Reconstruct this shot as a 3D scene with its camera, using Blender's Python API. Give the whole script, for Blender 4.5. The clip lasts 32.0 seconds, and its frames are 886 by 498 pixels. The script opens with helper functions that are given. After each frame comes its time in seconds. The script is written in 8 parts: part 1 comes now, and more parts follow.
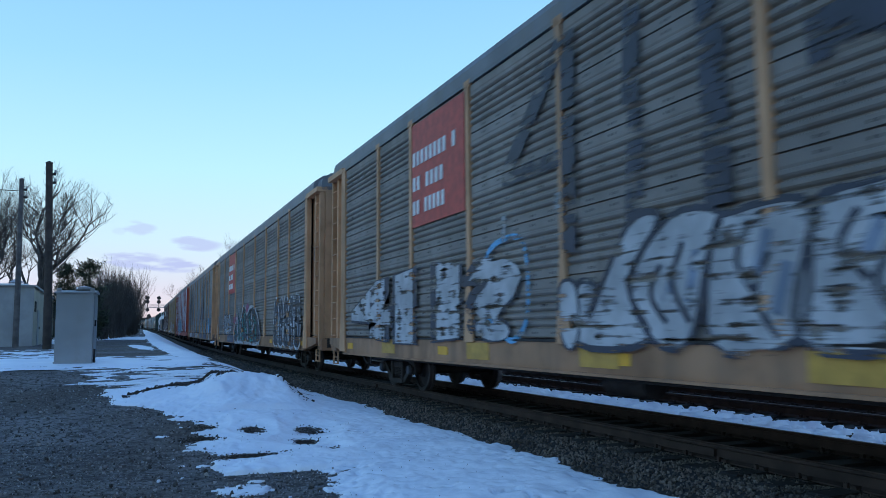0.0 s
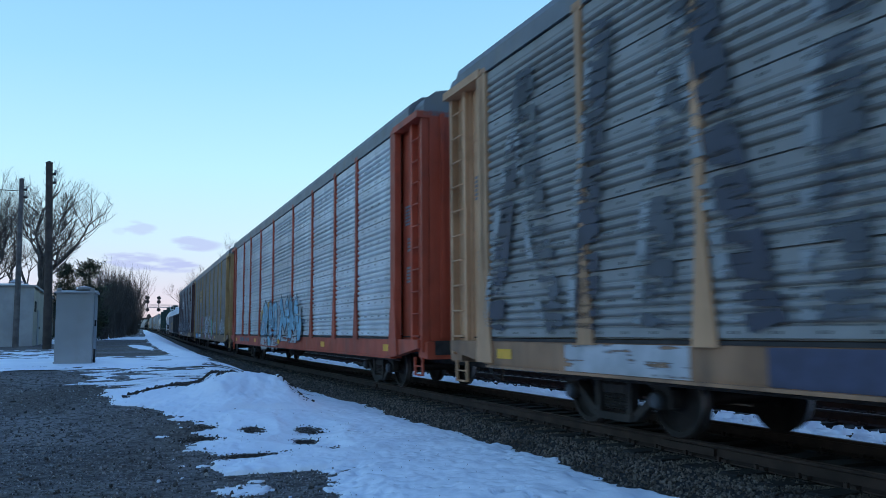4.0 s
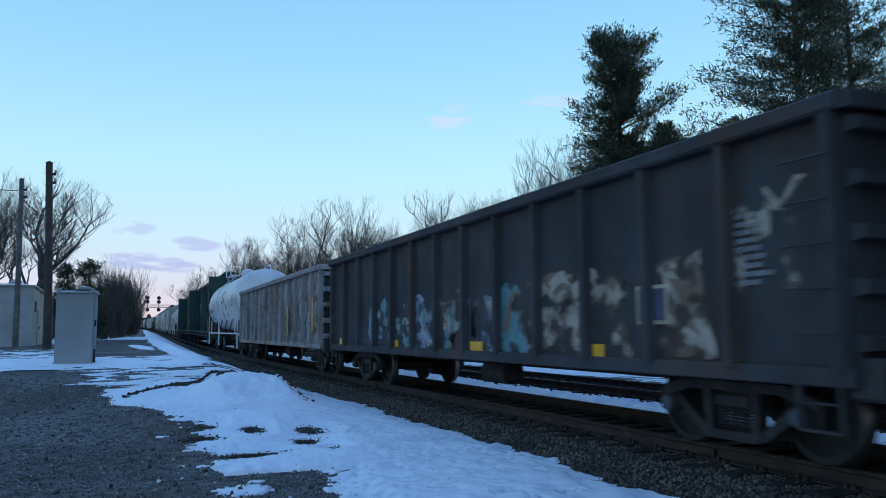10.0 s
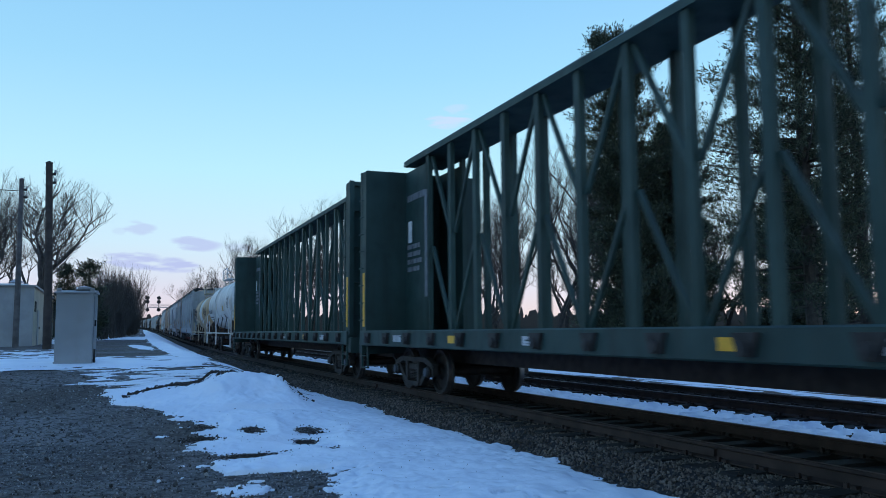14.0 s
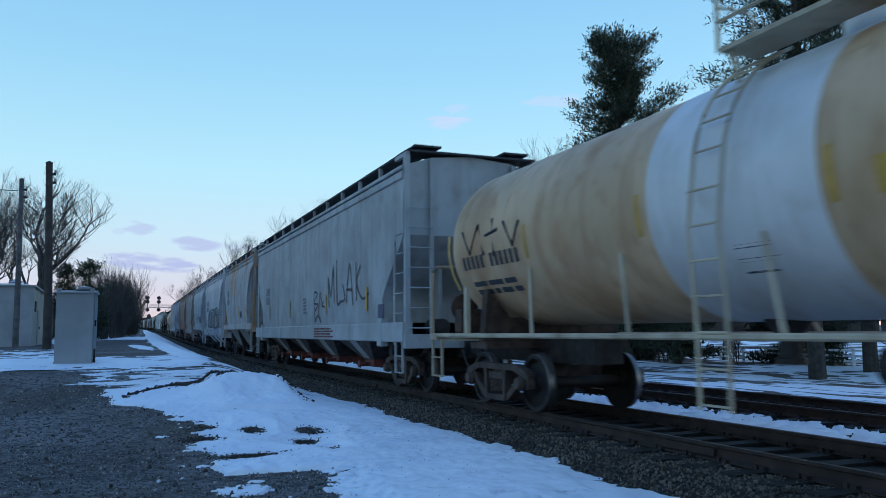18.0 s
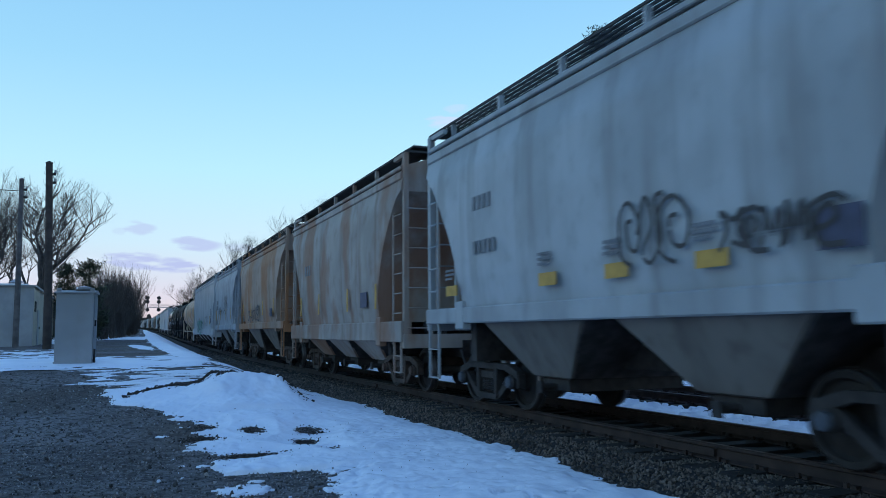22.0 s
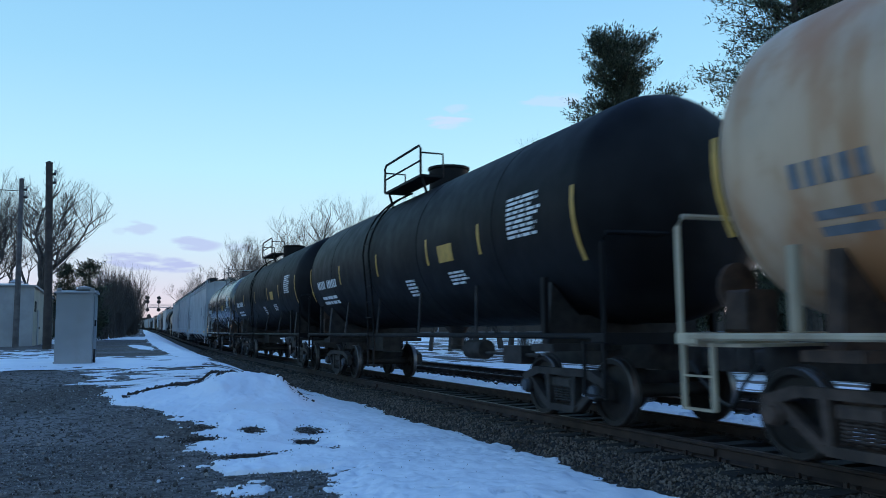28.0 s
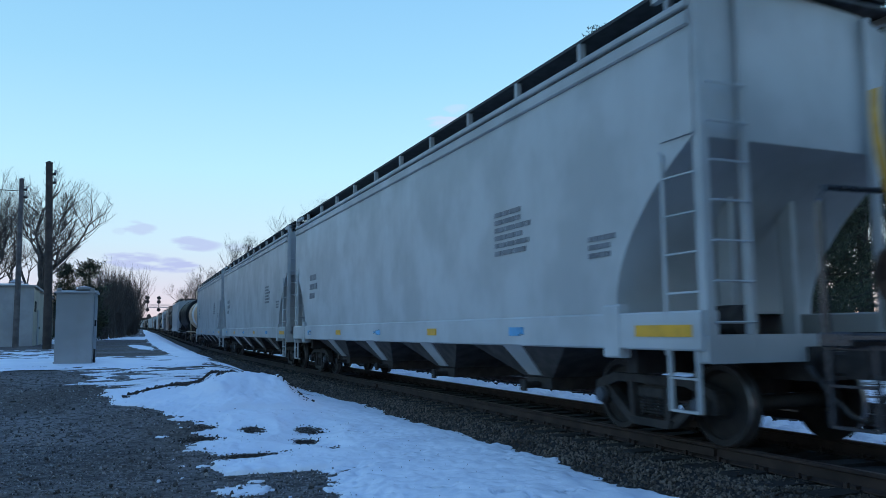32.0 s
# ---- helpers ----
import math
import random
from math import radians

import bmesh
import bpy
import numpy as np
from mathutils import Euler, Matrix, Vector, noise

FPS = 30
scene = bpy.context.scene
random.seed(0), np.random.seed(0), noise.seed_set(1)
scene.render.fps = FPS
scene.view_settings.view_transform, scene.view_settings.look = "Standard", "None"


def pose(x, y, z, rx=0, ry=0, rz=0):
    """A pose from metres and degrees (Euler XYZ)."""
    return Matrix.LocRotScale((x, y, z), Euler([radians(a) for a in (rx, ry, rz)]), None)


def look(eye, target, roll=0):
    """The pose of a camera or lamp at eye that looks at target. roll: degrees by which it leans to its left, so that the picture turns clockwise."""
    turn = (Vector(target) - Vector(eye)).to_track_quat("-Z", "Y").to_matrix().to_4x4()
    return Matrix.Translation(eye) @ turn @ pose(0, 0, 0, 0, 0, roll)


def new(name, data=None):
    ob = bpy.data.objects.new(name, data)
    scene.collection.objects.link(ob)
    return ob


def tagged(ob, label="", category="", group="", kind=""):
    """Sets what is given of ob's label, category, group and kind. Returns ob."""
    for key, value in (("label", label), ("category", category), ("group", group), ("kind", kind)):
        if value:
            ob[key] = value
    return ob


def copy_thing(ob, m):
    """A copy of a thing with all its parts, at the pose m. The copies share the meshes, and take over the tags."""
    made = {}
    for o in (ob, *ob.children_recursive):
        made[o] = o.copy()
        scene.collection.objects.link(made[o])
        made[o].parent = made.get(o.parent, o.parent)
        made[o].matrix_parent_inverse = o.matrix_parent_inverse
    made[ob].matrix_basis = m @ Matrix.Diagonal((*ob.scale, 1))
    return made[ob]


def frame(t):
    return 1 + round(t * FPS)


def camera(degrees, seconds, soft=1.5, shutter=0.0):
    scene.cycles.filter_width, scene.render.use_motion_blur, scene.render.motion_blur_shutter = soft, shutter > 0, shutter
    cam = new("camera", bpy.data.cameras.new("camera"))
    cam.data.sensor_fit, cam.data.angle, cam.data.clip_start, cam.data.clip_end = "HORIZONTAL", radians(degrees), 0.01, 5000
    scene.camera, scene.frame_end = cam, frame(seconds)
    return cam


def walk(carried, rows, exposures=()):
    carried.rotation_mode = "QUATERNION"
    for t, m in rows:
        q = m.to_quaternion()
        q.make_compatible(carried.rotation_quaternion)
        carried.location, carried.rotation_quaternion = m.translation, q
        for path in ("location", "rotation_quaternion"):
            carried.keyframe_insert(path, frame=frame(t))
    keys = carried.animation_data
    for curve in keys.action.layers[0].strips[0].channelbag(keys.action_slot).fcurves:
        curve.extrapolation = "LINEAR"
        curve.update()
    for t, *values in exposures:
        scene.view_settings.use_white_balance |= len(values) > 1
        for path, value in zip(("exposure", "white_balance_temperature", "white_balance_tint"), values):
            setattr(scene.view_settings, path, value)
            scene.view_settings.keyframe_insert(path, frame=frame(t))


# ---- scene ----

# ---- the line of the track, the camera and its place ----
DX, BEND, Y0, WB = 6.649, 0.04027, 29.73, 30.0      # near track: offset at the camera, turn, where it turns
V0, ACC = 16.351, -0.12124                          # the train's speed and how it slows
HALF_GAUGE = 0.755
TRACK2 = 4.05


def track_x(y):
    near = BEND * (math.sqrt((y - Y0) ** 2 + WB * WB) + y - Y0) / 2
    return DX + near - 0.03 * (math.sqrt((y - 300.0) ** 2 + 3600.0) + y - 300.0) / 2


def track_z(y):
    return 0.0100 * (math.sqrt((y - 48.0) ** 2 + 900.0) + y - 48.0) / 2 - 0.05


def travelled(t):
    return V0 * t + ACC * t * t / 2


EYE = Vector((0.0, 0.0, 1.2253))
YAW, PITCH = 0.40852, 0.10649
AIM = EYE + Vector((math.sin(YAW) * math.cos(PITCH), math.cos(YAW) * math.cos(PITCH), math.sin(PITCH)))
cam = camera(59.46, 32.0, soft=0.75, shutter=0.2)
STAND = look(EYE, AIM, -0.457)
walk(cam, [(0.0, STAND), (32.0, STAND)], exposures=[(0.0, 1.6, 6500, 10), (9.0, 1.6, 6500, 10), (11.0, 1.48, 6500, 10), (14.0, 1.53, 6500, 10), (18.0, 1.46, 6500, 10), (21.0, 1.53, 6500, 10), (32.0, 1.53, 6500, 10)])

# ---- dusk sky and the sun behind the trees ----
SUN_EL, SUN_AZ = radians(3.0), radians(75.0)
world = bpy.data.worlds.new("dusk")
scene.world = world
world.use_nodes = True
wn, wl = world.node_tree.nodes, world.node_tree.links
wn.clear()
sky = wn.new("ShaderNodeTexSky")
sky.sky_type = "NISHITA"
sky.sun_disc = False
sky.sun_elevation, sky.sun_rotation = SUN_EL, SUN_AZ
sky.altitude, sky.air_density, sky.dust_density, sky.ozone_density = 100, 1.0, 0.6, 2.5
w_out, w_bg = wn.new("ShaderNodeOutputWorld"), wn.new("ShaderNodeBackground")
w_bg.inputs["Strength"].default_value = 0.12


def sky_mix(fac, a, b):
    x = wn.new("ShaderNodeMix")
    x.data_type = "RGBA"
    for key, v in (("Factor", fac), ("A", a), ("B", b)):
        if isinstance(v, (tuple, float)):
            x.inputs[key].default_value = v
        else:
            wl.new(v, x.inputs[key])
    return x.outputs["Result"]


def sky_noise(scale, size, lo, hi):
    mp, nz, mr = wn.new("ShaderNodeMapping"), wn.new("ShaderNodeTexNoise"), wn.new("ShaderNodeMapRange")
    mp.inputs["Scale"].default_value = scale
    nz.inputs["Scale"].default_value, nz.inputs["Detail"].default_value = size, 6.0
    mr.interpolation_type = "SMOOTHSTEP"
    mr.inputs["From Min"].default_value, mr.inputs["From Max"].default_value = lo, hi
    wl.new(w_co.outputs["Generated"], mp.inputs["Vector"])
    wl.new(mp.outputs["Vector"], nz.inputs["Vector"])
    wl.new(nz.outputs["Fac"], mr.inputs["Value"])
    return mr.outputs["Result"]


def sky_spot(way, wide, high, soft):
    """A wisp of cloud round one direction, longer than it is high, broken by noise."""
    d = Vector(way).normalized()
    side_ = Vector((d.y, -d.x, 0)).normalized()
    mp = wn.new("ShaderNodeVectorMath")
    mp.operation = "SUBTRACT"
    mp.inputs[1].default_value = d
    wl.new(w_co.outputs["Generated"], mp.inputs[0])
    dots = []
    for axis, k in ((side_, wide), (Vector((0, 0, 1)), high)):
        v = wn.new("ShaderNodeVectorMath")
        v.operation = "DOT_PRODUCT"
        v.inputs[1].default_value = axis / k
        wl.new(mp.outputs[0], v.inputs[0])
        m2 = wn.new("ShaderNodeMath")
        m2.operation = "MULTIPLY"
        wl.new(v.outputs["Value"], m2.inputs[0])
        wl.new(v.outputs["Value"], m2.inputs[1])
        dots.append(m2.outputs[0])
    add = wn.new("ShaderNodeMath")
    add.operation = "ADD"
    wl.new(dots[0], add.inputs[0])
    wl.new(dots[1], add.inputs[1])
    add2 = wn.new("ShaderNodeMath")
    add2.operation = "MULTIPLY_ADD"
    wl.new(cloud_grain, add2.inputs[0])
    add2.inputs[1].default_value = 1.1
    wl.new(add.outputs[0], add2.inputs[2])
    mr = wn.new("ShaderNodeMapRange")
    mr.interpolation_type = "SMOOTHSTEP"
    mr.inputs["From Min"].default_value, mr.inputs["From Max"].default_value, mr.inputs["To Min"].default_value, mr.inputs["To Max"].default_value = 1.25, 0.45, 0.0, soft
    wl.new(add2.outputs[0], mr.inputs["Value"])
    return mr.outputs["Result"]


def bearing(px, py):
    """A direction from the eye, by shares of the view's width and height from its middle."""
    half = math.tan(radians(59.46) / 2)
    m3 = STAND.to_3x3()
    return m3 @ Vector((px * half, -py * half, -1.0))


w_co = wn.new("ShaderNodeTexCoord")
w_sep, w_grad = wn.new("ShaderNodeSeparateXYZ"), wn.new("ShaderNodeValToRGB")
wl.new(w_co.outputs["Generated"], w_sep.inputs["Vector"])
wl.new(w_sep.outputs["Z"], w_grad.inputs["Fac"])
SKY_K = 3.0
STOPS = [(0.0, (0.84, 0.71, 0.78)), (0.05, (0.79, 0.77, 0.96)), (0.11, (0.68, 0.90, 1.07)), (0.20, (0.55, 0.93, 1.12)), (0.32, (0.385, 0.78, 1.08)), (0.46, (0.275, 0.63, 1.03)), (0.66, (0.20, 0.46, 1.0)), (1.0, (0.13, 0.31, 0.86))]
ramp = w_grad.color_ramp
for k, (z_, c_) in enumerate(STOPS):
    e_ = ramp.elements[k] if k < 2 else ramp.elements.new(z_)
    if k < 2:
        e_.position = z_ if k == 0 else STOPS[1][0]
    e_.color = (*c_, 1)
for k, (z_, c_) in enumerate(STOPS):
    ramp.elements[k].position, ramp.elements[k].color = z_, (*c_, 1)
w_scale = wn.new("ShaderNodeVectorMath")
w_scale.operation = "SCALE"
w_scale.inputs["Scale"].default_value = SKY_K
wl.new(w_grad.outputs["Color"], w_scale.inputs[0])
dusk = sky_mix(0.82, sky.outputs["Color"], w_scale.outputs[0])
cloud_grain = sky_noise((1, 1, 5), 22.0, 0.35, 0.75)
LILAC, ROSE = (0.47 * SKY_K, 0.54 * SKY_K, 0.84 * SKY_K, 1), (0.80 * SKY_K, 0.70 * SKY_K, 0.98 * SKY_K, 1)
for px, py, wide, high, soft, tint in ((-0.705, 0.026, 0.038, 0.012, 0.85, LILAC), (-0.61, 0.038, 0.036, 0.011, 0.9, LILAC), (-0.556, -0.013, 0.032, 0.011, 0.75, LILAC), (-0.685, -0.047, 0.020, 0.010, 0.55, LILAC), (-0.73, -0.040, 0.010, 0.006, 0.25, LILAC),
                                       (0.015, -0.288, 0.036, 0.010, 0.40, ROSE), (0.035, -0.31, 0.022, 0.010, 0.22, ROSE), (0.245, -0.335, 0.040, 0.012, 0.25, ROSE), (-0.46, -0.003, 0.02, 0.006, 0.35, LILAC)):
    dusk = sky_mix(sky_spot(bearing(px, py), wide, high, soft), dusk, tint)
wl.new(dusk, w_bg.inputs["Color"])
wl.new(w_bg.outputs["Background"], w_out.inputs["Surface"])

sun = new("sun", bpy.data.lights.new("sun", "SUN"))
sun.data.energy, sun.data.angle, sun.data.color = 0.25, radians(12), (1.0, 0.86, 0.72)
SUN_DIR = Vector((math.sin(SUN_AZ) * math.cos(SUN_EL), math.cos(SUN_AZ) * math.cos(SUN_EL), math.sin(SUN_EL)))
sun.matrix_world = look(SUN_DIR * 200, (0, 0, 0))


# ---- materials ----
def material(name, rough=0.6, metal=0.0, spec=0.5):
    m = bpy.data.materials.new(name)
    m.use_nodes = True
    b = m.node_tree.nodes["Principled BSDF"]
    b.inputs["Roughness"].default_value = rough
    b.inputs["Metallic"].default_value = metal
    b.inputs["Specular IOR Level"].default_value = spec
    return m, m.node_tree.nodes, m.node_tree.links, b


def noise_node(n, l, scale, stretch=(1, 1, 1), detail=4.0, shift=None, coord="Object"):
    co, mp, nz = n.new("ShaderNodeTexCoord"), n.new("ShaderNodeMapping"), n.new("ShaderNodeTexNoise")
    mp.inputs["Scale"].default_value = stretch
    if shift is not None:
        mp.inputs["Location"].default_value = shift
    nz.inputs["Scale"].default_value, nz.inputs["Detail"].default_value = scale, detail
    l.new(co.outputs[coord], mp.inputs["Vector"])
    l.new(mp.outputs["Vector"], nz.inputs["Vector"])
    return nz.outputs["Fac"]


def ramp_node(n, l, fac, lo, hi, top=1.0):
    r = n.new("ShaderNodeMapRange")
    r.interpolation_type = "SMOOTHSTEP"
    r.inputs["From Min"].default_value, r.inputs["From Max"].default_value, r.inputs["To Max"].default_value = lo, hi, top
    l.new(fac, r.inputs["Value"])
    return r.outputs["Result"]


def mix_node(n, l, fac, a, b):
    x = n.new("ShaderNodeMix")
    x.data_type = "RGBA"
    if isinstance(fac, float):
        x.inputs["Factor"].default_value = fac
    else:
        l.new(fac, x.inputs["Factor"])
    for key, v in (("A", a), ("B", b)):
        if isinstance(v, tuple):
            x.inputs[key].default_value = (*v, 1)
        else:
            l.new(v, x.inputs[key])
    return x.outputs["Result"]


def bump_node(n, l, b, height, strength=0.3, distance=0.01):
    k = n.new("ShaderNodeBump")
    k.inputs["Strength"].default_value, k.inputs["Distance"].default_value = strength, distance
    l.new(height, k.inputs["Height"])
    l.new(k.outputs["Normal"], b.inputs["Normal"])


def paint(name, colour, grime=(0.09, 0.08, 0.07), grime_top=0.5, rust=(0.22, 0.10, 0.045), rust_top=0.0, rough=0.55, seed=0.0, spec=0.4, streak=0.6, rust_lo=0.56):
    """Weathered paint on steel: fading, dirt that runs down, patches of rust, a little relief."""
    m, n, l, b = material(name, rough, 0.0, spec)
    sh = (seed * 7.1, seed * 3.3, seed * 5.7)
    fade = noise_node(n, l, 0.8, (1, 1, 1), 3.0, sh)
    pale = tuple(min(1.0, c * 1.10 + 0.008) for c in colour)
    dark = tuple(c * 0.88 for c in colour)
    c = mix_node(n, l, ramp_node(n, l, fade, 0.35, 0.65), dark, pale)
    runs = noise_node(n, l, 1.6, (1, 1.5, 0.12), 5.0, sh)
    c = mix_node(n, l, ramp_node(n, l, runs, 0.47, 0.75, streak), c, grime)
    spots = noise_node(n, l, 3.5, (1, 1, 0.8), 6.0, sh)
    c = mix_node(n, l, ramp_node(n, l, spots, 0.5, 0.8, grime_top), c, grime)
    if rust_top:
        r1 = noise_node(n, l, 0.75, (1, 1, 0.45), 7.0, (sh[1], sh[2], sh[0]))
        c = mix_node(n, l, ramp_node(n, l, r1, rust_lo, rust_lo + 0.12, rust_top), c, rust)
    vary = n.new("ShaderNodeObjectInfo")
    hsv = n.new("ShaderNodeHueSaturation")
    val = n.new("ShaderNodeMapRange")
    val.inputs["To Min"].default_value, val.inputs["To Max"].default_value = 0.9, 1.1
    l.new(vary.outputs["Random"], val.inputs["Value"])
    l.new(val.outputs["Result"], hsv.inputs["Value"])
    l.new(c, hsv.inputs["Color"])
    l.new(hsv.outputs["Color"], b.inputs["Base Color"])
    fine = noise_node(n, l, 22.0, (1, 1, 1), 3.0)
    bump_node(n, l, b, fine, 0.15, 0.006)
    rr = n.new("ShaderNodeMapRange")
    rr.inputs["To Min"].default_value, rr.inputs["To Max"].default_value = rough - 0.12, min(1.0, rough + 0.18)
    l.new(spots, rr.inputs["Value"])
    l.new(rr.outputs["Result"], b.inputs["Roughness"])
    return m


def peeling(name, coat, bare, rough=0.7, seed=0.0):
    """Old paint flaking off rusty steel in ragged patches, with sharp edges."""
    m, n, l, b = material(name, rough, 0.0, 0.3)
    sh = (seed * 7.1, seed * 3.3, seed * 5.7)
    big = noise_node(n, l, 0.9, (1, 0.8, 1.0), 3.0, sh)
    flake = noise_node(n, l, 6.5, (1, 0.9, 0.55), 10.0, sh)
    tone = noise_node(n, l, 7.0, (1, 1, 1), 5.0, sh)
    add = n.new("ShaderNodeMath")
    add.operation = "MULTIPLY_ADD"
    l.new(big, add.inputs[0])
    add.inputs[1].default_value = 0.6
    l.new(flake, add.inputs[2])
    steel = mix_node(n, l, ramp_node(n, l, tone, 0.35, 0.65), tuple(k * 0.6 for k in bare), tuple(k * 1.5 for k in bare))
    skin = mix_node(n, l, ramp_node(n, l, tone, 0.3, 0.75), tuple(k * 0.75 for k in coat), coat)
    edge = ramp_node(n, l, add.outputs[0], 0.74, 0.90, 0.85)
    l.new(mix_node(n, l, edge, skin, steel), b.inputs["Base Color"])
    bump_node(n, l, b, edge, 0.4, 0.01)
    return m


def plain(name, colour, rough=0.6, metal=0.0, vary=0.2, scale=6.0, bump=0.1, coord="Object"):
    m, n, l, b = material(name, rough, metal)
    nz = noise_node(n, l, scale, (1, 1, 1), 5.0, None, coord)
    c = mix_node(n, l, ramp_node(n, l, nz, 0.3, 0.7), tuple(k * (1 - vary) for k in colour), tuple(min(1, k * (1 + vary)) for k in colour))
    l.new(c, b.inputs["Base Color"])
    bump_node(n, l, b, nz, bump, 0.01)
    return m


STEEL_DARK = plain("dark_running_gear", (0.028, 0.024, 0.023), 0.8, 0.0, 0.45)
WHEEL = plain("wheel_steel", (0.018, 0.015, 0.014), 0.7, 0.1, 0.35)
TREAD = plain("bright_tread", (0.20, 0.19, 0.19), 0.4, 0.8, 0.3)
BROWN_GEAR = plain("rusty_running_gear", (0.062, 0.042, 0.034), 0.8, 0.0, 0.45)
RAIL_RUST = plain("rail_rust", (0.034, 0.021, 0.017), 0.8, 0.1, 0.4, 4.0)
RAIL_TOP = plain("rail_head", (0.060, 0.050, 0.047), 0.5, 0.5, 0.3, 3.0)
TIE = plain("tarred_timber", (0.011, 0.009, 0.008), 0.85, 0.0, 0.35, 5.0, 0.4)
YELLOW = plain("yellow_reflector", (0.72, 0.36, 0.02), 0.45, 0.0, 0.1)
WHITE = plain("white_lettering", (0.72, 0.72, 0.72), 0.6, 0.0, 0.12)
BLACK = plain("black_lettering", (0.03, 0.03, 0.035), 0.6, 0.0, 0.2)
GREYINK = plain("faded_lettering", (0.17, 0.18, 0.20), 0.6, 0.0, 0.2)


def sprayed(name, colour, cover=0.75, rough=0.55, ribbed=True):
    """Spray paint worn thin: it catches on the ribs and leaves gaps where the sheet shows through."""
    m, n, l, b = material(name, rough)
    tone = noise_node(n, l, 2.2, (1, 1, 1), 5.0)
    c = mix_node(n, l, ramp_node(n, l, tone, 0.3, 0.7), tuple(k * 0.72 for k in colour), tuple(min(1, k * 1.15) for k in colour))
    l.new(c, b.inputs["Base Color"])
    lines = noise_node(n, l, 1.0, (1, 0.9, 17.0) if ribbed else (1, 1.6, 0.9), 3.0)
    spots = noise_node(n, l, 3.0, (1, 1, 1.4), 6.0)
    add = n.new("ShaderNodeMath")
    add.operation = "ADD"
    l.new(lines, add.inputs[0])
    l.new(spots, add.inputs[1])
    gap = ramp_node(n, l, add.outputs[0], 0.80 + 0.30 * cover, 0.96 + 0.34 * cover)
    clear, mixed = n.new("ShaderNodeBsdfTransparent"), n.new("ShaderNodeMixShader")
    l.new(gap, mixed.inputs["Fac"])
    l.new(b.outputs["BSDF"], mixed.inputs[1])
    l.new(clear.outputs["BSDF"], mixed.inputs[2])
    l.new(mixed.outputs["Shader"], n["Material Output"].inputs["Surface"])
    return m


SILVER = sprayed("silver_graffiti", (0.42, 0.43, 0.46), 0.70)
FAINT_INK = sprayed("faint_graffiti", (0.27, 0.29, 0.31), 0.30)
RED_INK = plain("red_panel", (0.46, 0.05, 0.04), 0.55, 0.0, 0.2)
BLUE_INK = sprayed("blue_graffiti", (0.10, 0.36, 0.62), 0.6)
SKY_INK = sprayed("pale_blue_graffiti", (0.22, 0.46, 0.62), 0.8)
TEAL_INK = sprayed("teal_graffiti", (0.03, 0.26, 0.24), 0.45)
DULL_TEAL = sprayed("dull_teal_graffiti", (0.07, 0.19, 0.21), 0.3, ribbed=False)
PINK_INK = sprayed("pink_graffiti", (0.44, 0.08, 0.20), 0.5)
GREEN_INK = sprayed("green_graffiti", (0.12, 0.42, 0.28), 0.55, ribbed=False)
NAVY_INK = plain("navy_panel", (0.04, 0.05, 0.10), 0.5, 0.0, 0.2)
INK_LINE = sprayed("dark_graffiti_edge", (0.032, 0.038, 0.062), 0.6)
CHALK = sprayed("white_graffiti", (0.56, 0.58, 0.62), 0.5)
CHALK_FLAT = sprayed("pale_grey_graffiti", (0.46, 0.48, 0.52), 0.7, ribbed=False)
SLATE_INK = sprayed("slate_graffiti", (0.20, 0.25, 0.34), 0.5, ribbed=False)
CREAM_INK = sprayed("cream_graffiti", (0.34, 0.28, 0.23), 0.25, ribbed=False)
SCRAWL = sprayed("black_scrawl", (0.03, 0.03, 0.035), 1.0)
MUD_INK = sprayed("brown_graffiti", (0.16, 0.10, 0.07), 0.3, ribbed=False)
DARK_GREY = sprayed("dark_grey_graffiti", (0.07, 0.08, 0.10), 0.42)
OCHRE = plain("ochre_strip", (0.50, 0.28, 0.05), 0.5, 0.0, 0.15)
HOSE = plain("rubber_hose", (0.02, 0.02, 0.02), 0.6)
# darkened to hold the shadow gap along the hopper roofs
GRATING = plain("shaded_galvanised_grating", (0.040, 0.042, 0.046), 0.7, 0.2, 0.3)

SNOW, sn, sl, sb = material("old_snow", 0.55, 0.0, 0.3)
_a = noise_node(sn, sl, 1.1, (1, 1, 1), 5.0)
_b = noise_node(sn, sl, 4.5, (1, 1, 1), 4.0)
_c = mix_node(sn, sl, ramp_node(sn, sl, _a, 0.3, 0.7), (0.76, 0.79, 0.84), (0.86, 0.88, 0.91))
_c = mix_node(sn, sl, ramp_node(sn, sl, _b, 0.60, 0.80, 0.35), _c, (0.50, 0.51, 0.53))
sl.new(_c, sb.inputs["Base Color"])
_s = sn.new("ShaderNodeMath")
_s.operation = "ADD"
sl.new(_a, _s.inputs[0])
sl.new(_b, _s.inputs[1])
bump_node(sn, sl, sb, _s.outputs[0], 0.40, 0.07)

